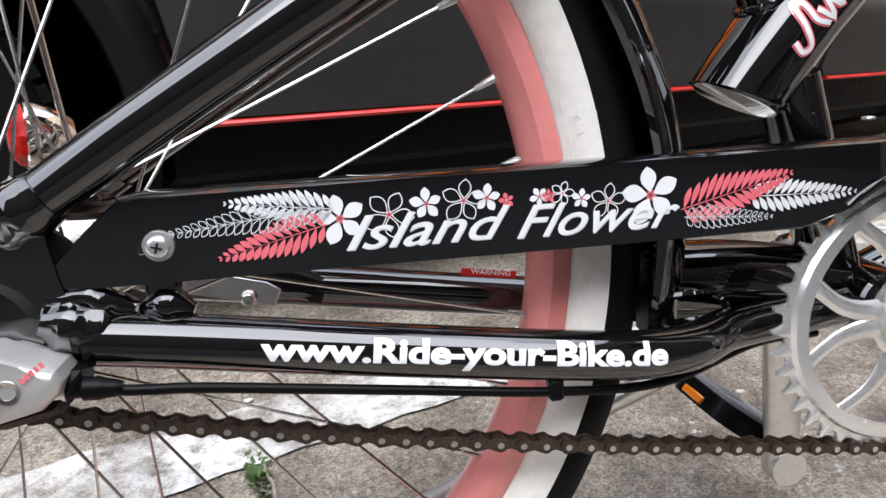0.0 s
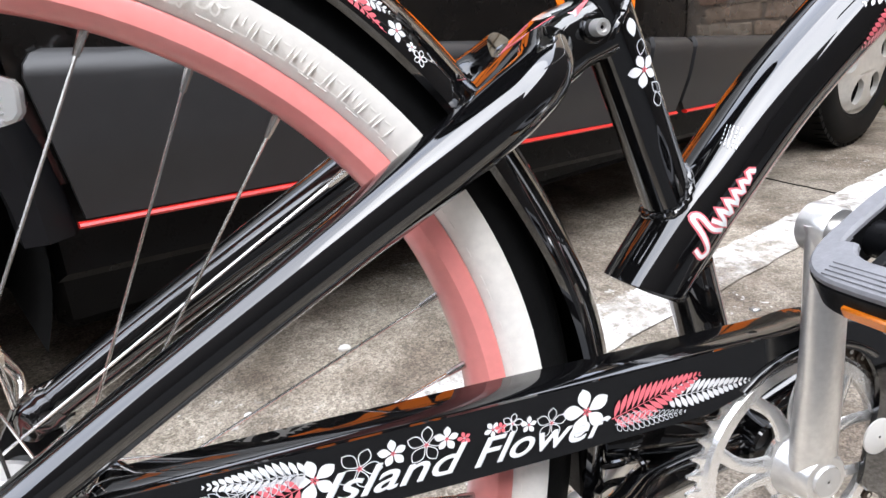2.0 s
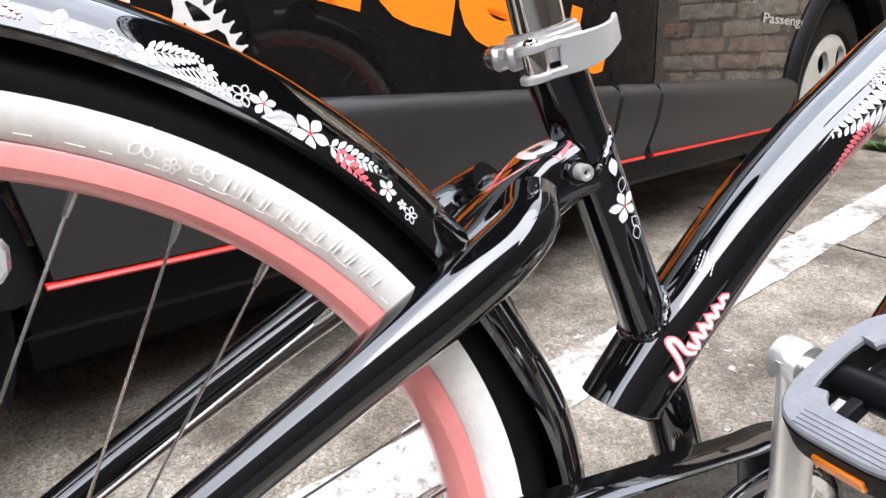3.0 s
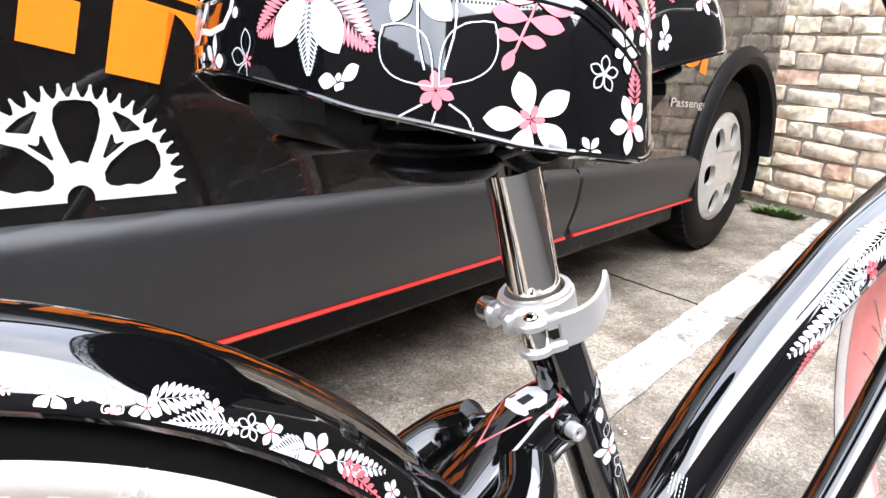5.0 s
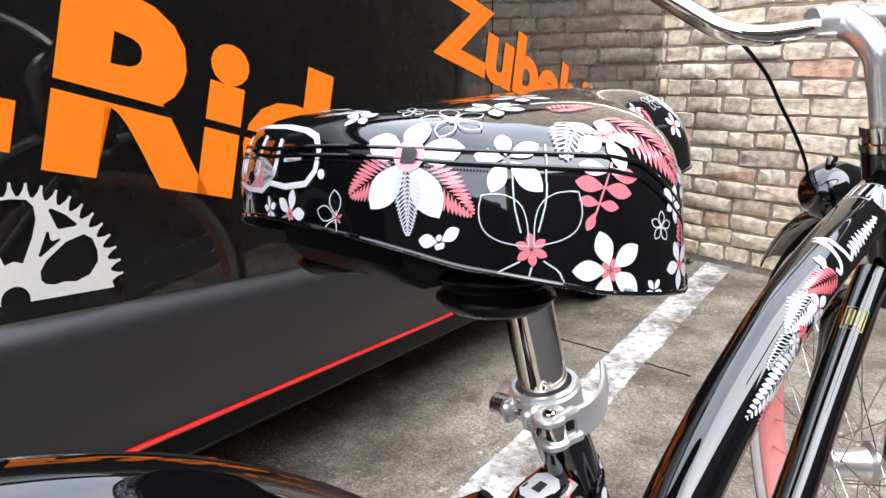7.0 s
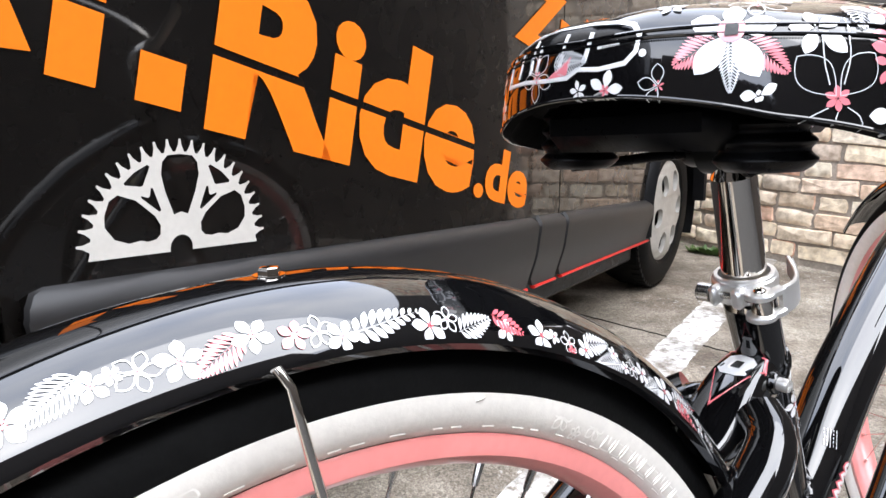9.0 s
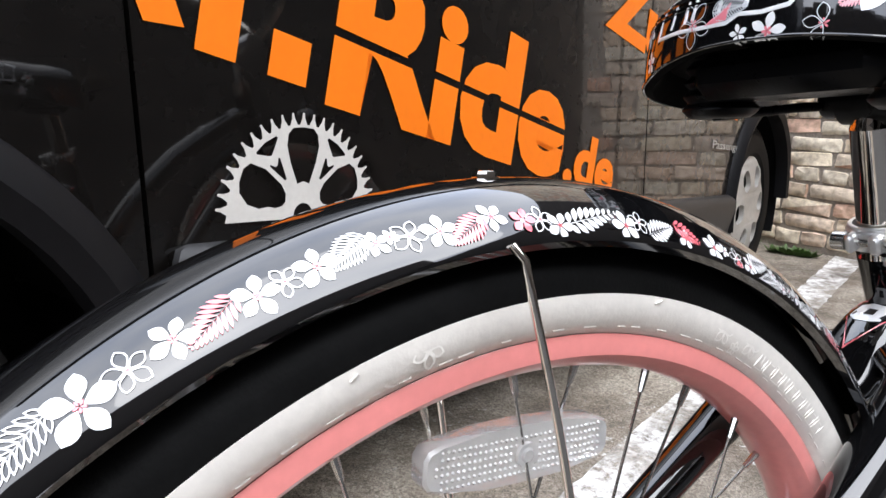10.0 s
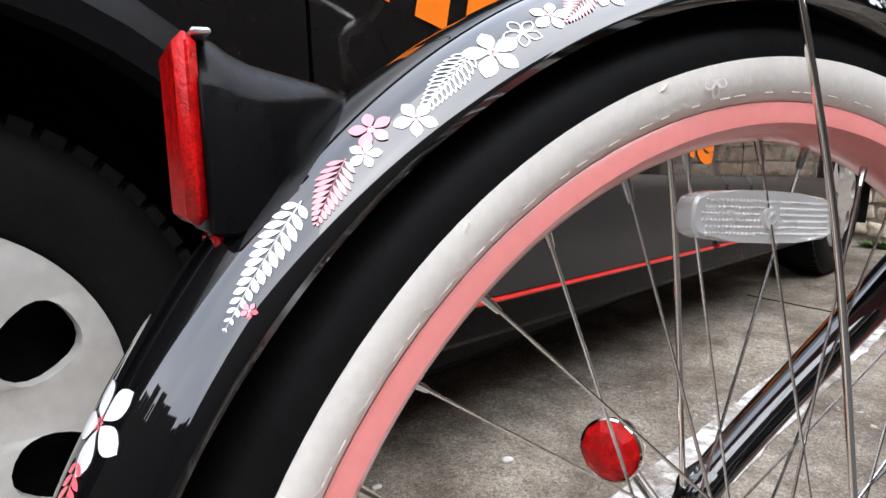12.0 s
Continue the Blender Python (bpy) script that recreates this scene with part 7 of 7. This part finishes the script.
    print_on("fern_print", fern(0.052, 0.0, 0.0, 0.0, 0.0170, 13, 1), f, inks, main_tube)
    f = along((0.6980, -0.0105, 0.3270), (0.7200, -0.0120, 0.3370), face)
    print_on("petal_print", [(petal(0, 0, 0.016, 35, 0.22, 0.0), 2), (petal(0.004, -0.002, 0.014, 80, 0.22, 0.0), 2)], f, inks, main_tube)
    # script-like mark: tall first stroke, then low loops
    f = along((0.7150, -0.0165, 0.3205), (0.8010, -0.0130, 0.3550), face)
    hand = [(0.000, 0.006), (0.003, 0.000), (0.009, 0.004), (0.016, 0.018), (0.023, 0.030), (0.028, 0.027), (0.025, 0.014), (0.028, 0.000), (0.036, 0.004)]
    low_hand = [(0.036 + 0.0035 * k, 0.005 + 0.0065 * math.cos(math.pi * k) * (1 - k / 26)) for k in range(20)]
    polys = []
    for ln, th in ((hand, 0.0044), (low_hand, 0.0034)):
        sm = [(p[0], p[1]) for p in spline([(x, y, 0) for x, y in ln], 70)]
        polys += [(q, 0) for q in ribbon(sm, th)]
    print_on("script_mark", polys, f, inks, main_tube, "white script-like mark")
    f = along((0.8250, -0.0100, 0.3700), (0.8700, -0.0080, 0.3860), face)
    print_on("fern_print", fern(0.0, 0.0, 0.034, 0.012, 0.0150, 10, 0), f, inks, main_tube)
    print_on("fern_print", fern(0.0, -0.008, 0.034, -0.012, 0.0130, 10, 1), f, inks, main_tube)
    # pale plate with unreadable lines on the upper side by the head tube
    f = along((0.8350, 0.0110, 0.3880), (0.8800, 0.0125, 0.4020), (0.0, -0.35, 0.93))
    print_on("plain_plate", [(q, 2) for q in ribbon([(-0.016, -0.010), (0.022, -0.010), (0.022, 0.012), (-0.016, 0.012), (-0.016, -0.010)], 0.0014)] + [(q, 2) for k in range(3) for q in ribbon([(-0.012, -0.006 + 0.007 * k), (0.018, -0.006 + 0.007 * k)], 0.0022)], f, inks, main_tube)
    # gold-framed label on the lower tube
    sd = Surface(down_tube)
    f = sd.put((0.8435, 0.0150, 0.2488), (0.73, 0.05, 0.68), Vector((-0.624, -0.355, 0.695)).cross(Vector((0.73, 0.05, 0.68))), 0.0005)
    print_on("gold_label", [(q, 0) for q in ribbon([(-0.014, -0.010), (0.014, -0.010), (0.014, 0.010), (-0.014, 0.010), (-0.014, -0.010)], 0.0010)] + [(q, 0) for k in range(4) for q in ribbon([(-0.010, -0.0065 + 0.0042 * k), (0.010, -0.0065 + 0.0042 * k)], 0.0018)], f, [M_GOLD], down_tube, "small gold-framed unreadable label")
    # spray on the seat tube
    st = Surface(seat_tube)
    f = st.put((0.3855, -0.03, 0.2065), (0.94, 0.0, 0.34), (-0.34, 0, 0.94), 0.0006)
    print_on("flower_print", flower(0.0, 0.0, 0.0100, 100), f, inks, seat_tube)
    print_on("petal_print", [(petal(0.0, 0.020, 0.011, 85, 0.32, 0.0), 0)], f, inks, seat_tube)
    loops = []
    for cx_, cy_, a in ((0.002, -0.009, -60), (0.003, -0.015, -95), (0.0, 0.009, 60)):
        p = petal(cx_, cy_, 0.009, a, 0.34, 0.0)
        loops += [(q, 2) for q in ribbon(p + p[:1], 0.0006)]
    print_on("petal_print", loops, f, inks, seat_tube)


tube_prints()


# ---- front end ----
def build_front():
    y0 = drift(0.89)
    hx = lambda z: 0.878 - 0.34 * (z - 0.4625)
    bm = bmesh.new()
    tube(bm, [(hx(0.455), y0, 0.455), (hx(0.50), y0, 0.500), (0.861, y0 + 0.002, 0.524), (0.864, y0 + 0.018, 0.548), (0.876, y0 + 0.040, 0.562)], [0.0125, 0.0125, 0.0150, 0.0165, 0.0190], 24, 26)
    stem = part("stem", bm, M_POLISHED, bike, "silver handlebar stem")
    bm = bmesh.new()
    tube(bm, [(0.912, y0 + 0.024, 0.566), (0.846, y0 + 0.064, 0.562)], [0.0165, 0.0190, 0.0165], 24, 5)
    part("bar_clamp", bm, M_POLISHED, stem)
    bm = bmesh.new()
    revolve(bm, [(0.001, 0.004), (0.0035, 0.004), (0.0045, 0.002), (0.0045, 0.0)], 16, axis="z", centre=(0.862, y0 + 0.004, 0.5415))
    part("stem_bolt", bm, M_STEEL, stem)
    bm = bmesh.new()
    tube(bm, [(0.74, -0.31, 0.71), (0.86, -0.25, 0.690), (0.965, -0.12, 0.640), (0.968, -0.02, 0.590), (0.879, 0.060, 0.564), (0.825, 0.090, 0.5535), (0.792, 0.112, 0.5505), (0.772, 0.142, 0.5605), (0.755, 0.180, 0.588), (0.715, 0.24, 0.635), (0.62, 0.30, 0.672), (0.50, 0.33, 0.69)], 0.0115, 20, 80)
    bar = part("handlebar", bm, M_CHROME, bike, "wide chrome cruiser handlebar")
    for a, b in (((0.74, -0.31, 0.71), (0.63, -0.34, 0.715)), ((0.50, 0.33, 0.69), (0.39, 0.345, 0.695))):
        bm = bmesh.new()
        tube(bm, [a, b], 0.0155, 20, 3)
        part("grip", bm, M_DARK, bar, "black grip")
    bm = bmesh.new()
    tube(bm, [(0.785, 0.142, 0.565), (0.805, 0.140, 0.5515), (0.839, 0.140, 0.535), (0.8686, 0.135, 0.5105), (0.903, 0.135, 0.478), (0.931, 0.130, 0.4445), (0.964, 0.130, 0.4085), (0.982, 0.130, 0.379), (1.000, 0.110, 0.320)], 0.0022, 8, 40)
    part("brake_cable", bm, M_DARK, bike)
    # round black lamp ahead of the head tube
    bm = bmesh.new()
    revolve(bm, [(0.001, -0.048), (0.012, -0.046), (0.026, -0.036), (0.037, -0.016), (0.041, 0.006), (0.041, 0.022), (0.038, 0.026), (0.001, 0.027)], 36, axis="x", centre=(1.030, 0.124, 0.364))
    tube(bm, [(1.010, 0.120, 0.400), (1.015, 0.120, 0.408), (1.026, 0.120, 0.408)], 0.005, 10, 6)
    lamp = part("front_lamp", bm, M_PAINT, bike, "round glossy black front lamp")
    bm = bmesh.new()
    tube(bm, [(0.945, 0.020, 0.300), (0.980, 0.075, 0.325), (1.015, 0.118, 0.350)], 0.0045, 10, 10)
    part("lamp_bracket", bm, M_DARK, lamp)
    # fork with two blades
    wx, wy, wz = FRONT_AXLE
    bm = bmesh.new()
    tube(bm, [(hx(0.27), y0, 0.27), (hx(0.255), y0 + 0.004, 0.252)], [0.0245, 0.028], 24, 3)
    fork = part("fork_crown", bm, M_PAINT, bike)
    side = Vector((-math.sin(radians(STEER)), math.cos(radians(STEER)), 0))
    for sg in (-1, 1):
        o = side * sg * 0.056
        bm = bmesh.new()
        tube(bm, [(0.952 + o.x * 0.6, y0 + 0.005 + o.y * 0.6, 0.252), (0.962 + o.x, y0 + 0.010 + o.y, 0.232), (0.985 + o.x, y0 + 0.025 + o.y, 0.160), (1.008 + o.x, wy - 0.012 + o.y, 0.070), (wx - 0.004 + o.x, wy + o.y, wz + 0.004)], [0.0150, 0.0155, 0.0150, 0.0135, 0.0115], 20, 30)
        part("fork_blade", bm, M_PAINT, fork)
        bm = bmesh.new()
        c = Vector((wx, wy, wz)) + o
        tube(bm, [c - side * 0.004, c + side * 0.014 * sg], 0.0085, 6, 2)
        part("axle_nut", bm, M_STEEL, fork)
    # front fender
    bm = bmesh.new()
    prof = [(0.3370, -0.0395), (0.3450, -0.0372), (0.3510, -0.0330), (0.3565, -0.0255), (0.3605, -0.0150), (0.3627, 0.0)]
    prof = prof + [(r, -w) for r, w in prof[-2::-1]]
    revolve(bm, prof + [(r - 0.002, w * 0.95) for r, w in prof[::-1]], 70, 42, 95, close=True)
    bmesh.ops.transform(bm, matrix=Matrix.Translation((wx, wy, wz)) @ Matrix.Rotation(radians(STEER), 4, "Z"), verts=bm.verts)
    part("front_fender", bm, M_PAINT, bike)


build_front()


# ---- small parts at the rear wheel ----
def build_small():
    # clear reflector between the spokes
    turned = lambda x, z: (0.0085 + 0.9956 * x + 0.0941 * z, 0.2277 - 0.0941 * x + 0.9956 * z)
    bm = bmesh.new()
    half = [(0.0525, 0.0060), (0.0500, 0.0105), (0.0440, 0.0132), (0.0220, 0.0155), (0.0, 0.0160)]
    quad = half + [(-x, z) for x, z in half[-2::-1]]
    quad = [(1.06 * x, 0.88 * z) for x, z in quad]
    pts = [turned(x, z) for x, z in quad] + [turned(-x, -z) for x, z in quad]
    plate(bm, pts, -0.0065, 0.0065, 0.0015)
    part("spoke_reflector", bm, M_CLEAR, rear_rim, "clear plastic spoke reflector")
    bm = bmesh.new()
    revolve(bm, [(0.001, -0.0080), (0.0060, -0.0080), (0.0066, -0.0064)], 24, centre=(0.0095, 0, 0.2270))
    revolve(bm, [(0.0015, -0.0086), (0.0028, -0.0088), (0.0040, -0.0080)], 16, centre=(0.0095, 0, 0.2270))
    part("reflector_boss", bm, M_CLEAR, rear_rim)
    bm = bmesh.new()
    for k in range(34):
        for j in range(6):
            x, z = -0.0495 + 0.00295 * k, -0.009 + 0.0034 * j
            if abs(x) > 0.051 - 0.35 * abs(z) or math.hypot(x - 0.001, z) < 0.0075:
                continue
            x, z = turned(x, z)
            bmesh.ops.create_cone(bm, segments=5, radius1=0.00125, radius2=0.0002, depth=0.0012, matrix=Matrix.Translation((x, -0.0070, z)) @ Matrix.Rotation(radians(90), 4, "X"))
    tagged(part("prism_field", bm, M_CLEAR, rear_rim), kind="stuff")
    # round red rear reflector in a chrome cup on the far side
    c = Vector((-0.022, 0.086, 0.074))
    ax = Vector((-0.88, -0.46, 0.08)).normalized()
    q = ax.to_track_quat("Z", "Y").to_matrix().to_4x4()
    bm = bmesh.new()
    revolve(bm, [(0.001, -0.024), (0.010, -0.023), (0.017, -0.014), (0.0205, -0.002), (0.0212, 0.004), (0.0200, 0.005)], 36, axis="z")
    bmesh.ops.transform(bm, matrix=Matrix.Translation(c) @ q, verts=bm.verts)
    cup = part("rear_reflector", bm, M_CHROME, bike, "round red reflector in a chrome cup")
    bm = bmesh.new()
    revolve(bm, [(0.0205, 0.0035), (0.0190, 0.0080), (0.0140, 0.0115), (0.0070, 0.0132), (0.0005, 0.0136)], 10, axis="z")
    bmesh.ops.transform(bm, matrix=Matrix.Translation(c) @ q, verts=bm.verts)
    link("red_lens", bm, M_REDLENS, cup, "faceted red lens", smooth=False)
    bm = bmesh.new()
    tube(bm, [c - ax * 0.022, c - ax * 0.030 + Vector((0, 0, -0.02)), (0.005, 0.070, 0.030)], 0.0040, 10, 10)
    part("reflector_arm", bm, M_STEEL, cup)
    # coaster brake arm clipped to the far stay
    bm = bmesh.new()
    plate(bm, [(-0.01, 0.008), (-0.01, -0.012), (0.05, -0.022), (0.115, -0.040), (0.120, -0.030), (0.112, -0.024), (0.05, -0.006)], 0.0405, 0.0435, 0.0008)
    arm = part("brake_arm", bm, M_STEEL, bike, "flat aluminium coaster brake arm")
    bm = bmesh.new()
    revolve(bm, [(0.001, 0.0360), (0.0032, 0.0358), (0.0048, 0.0372), (0.0055, 0.0400)], 16, centre=(0.100, 0, -0.033))
    part("bolt", bm, M_STEEL, arm)
    bm = bmesh.new()
    tube(bm, [(0.095, 0.048, -0.020), (0.125, 0.048, -0.028), (0.146, 0.047, -0.036)], [0.010, 0.0125, 0.009], 14, 10, flat=0.5, up=(0, 1, 0))
    part("arm_clip", bm, M_DARK, arm)
    # yoke that joins the stays to the bottom bracket
    bm = bmesh.new()
    tube(bm, [(0.352, 0.004, -0.0385), (0.40, 0.004, -0.0440), (0.465, 0.0, -0.0560)], [0.0215, 0.0230, 0.0220], 24, 10, flat=1.0)
    part("stay_yoke", bm, M_PAINT, bike)
    rnd = random.Random(2)
    bm = bmesh.new()
    pts = [(0.358 + 0.022 * math.cos(a), -0.022 + 0.004 * math.sin(3 * a), -0.052 + 0.010 * math.sin(a)) for a in np.linspace(0, 6.28, 26)]
    tube(bm, pts, 0.0026, 7, 60)
    part("weld_bead", bm, M_PAINT, chain_stay)
    bm = bmesh.new()
    box(bm, (0.338, -0.012, -0.075), (0.352, 0.012, -0.020), 0.003)
    br = part("fender_bridge", bm, M_DARK, bike)
    bm = bmesh.new()
    revolve(bm, [(0.001, -0.018), (0.0042, -0.018), (0.005, -0.016), (0.005, -0.011)], 6, centre=(0.345, 0, -0.052))
    part("bolt", bm, M_STEEL, br)
    # red warning strip on the far stay
    bm = bmesh.new()
    f = flat((0.232, 0.0325, -0.0300), (1, 0, -0.18), (0.18, 0.0, 1), 0.0)
    print_on("warning_label", [([(0, -0.002), (0.036, -0.002), (0.036, 0.003), (0, 0.003)], 0)], f, [M_RED], bike, "red warning strip").matrix_basis = Matrix.Translation((0, 0, BIKE_Z))
    f = flat((0.238, 0.0325, -0.0312), (1, 0, -0.18), (0.18, 0.0, 1), 0.0006)
    bm.free()
    lettering("lettering", "WARNING", 0.0045, f, M_WHITE, bike, "white word WARNING on red", bold=0.0001, width=0.026).matrix_basis = Matrix.Translation((0, 0, BIKE_Z))
    # kick stand on the far side
    bm = bmesh.new()
    tube(bm, [(0.425, 0.045, -0.085), (0.405, 0.055, -0.112), (0.385, 0.064, -0.134), (0.250, 0.135, -0.236), (0.170, 0.178, -0.300), (0.150, 0.188, -0.3155)], [0.0085, 0.0085, 0.0075, 0.0070, 0.0070, 0.0080], 16, 24)
    stand = part("kick_stand", bm, M_ALU, bike, "aluminium kick stand")
    bm = bmesh.new()
    tube(bm, [(0.160, 0.183, -0.3075), (0.1445, 0.191, -0.3200)], [0.0095, 0.0100], 14, 3)
    part("rubber_foot", bm, M_DARK, stand, "black rubber foot")


build_small()


def stand_mount():
    """Domed chrome end of the stand's pivot on the far side."""
    bm = bmesh.new()
    revolve(bm, [(0.0005, 0.078), (0.006, 0.0765), (0.0105, 0.072), (0.0128, 0.065), (0.0128, 0.050), (0.001, 0.050)], 28, centre=(0.484, 0, -0.050))
    part("stand_pivot", bm, M_CHROME, bike, "domed chrome pivot")


stand_mount()

# ---- pieces of the wall last ----
build_brick_wall()
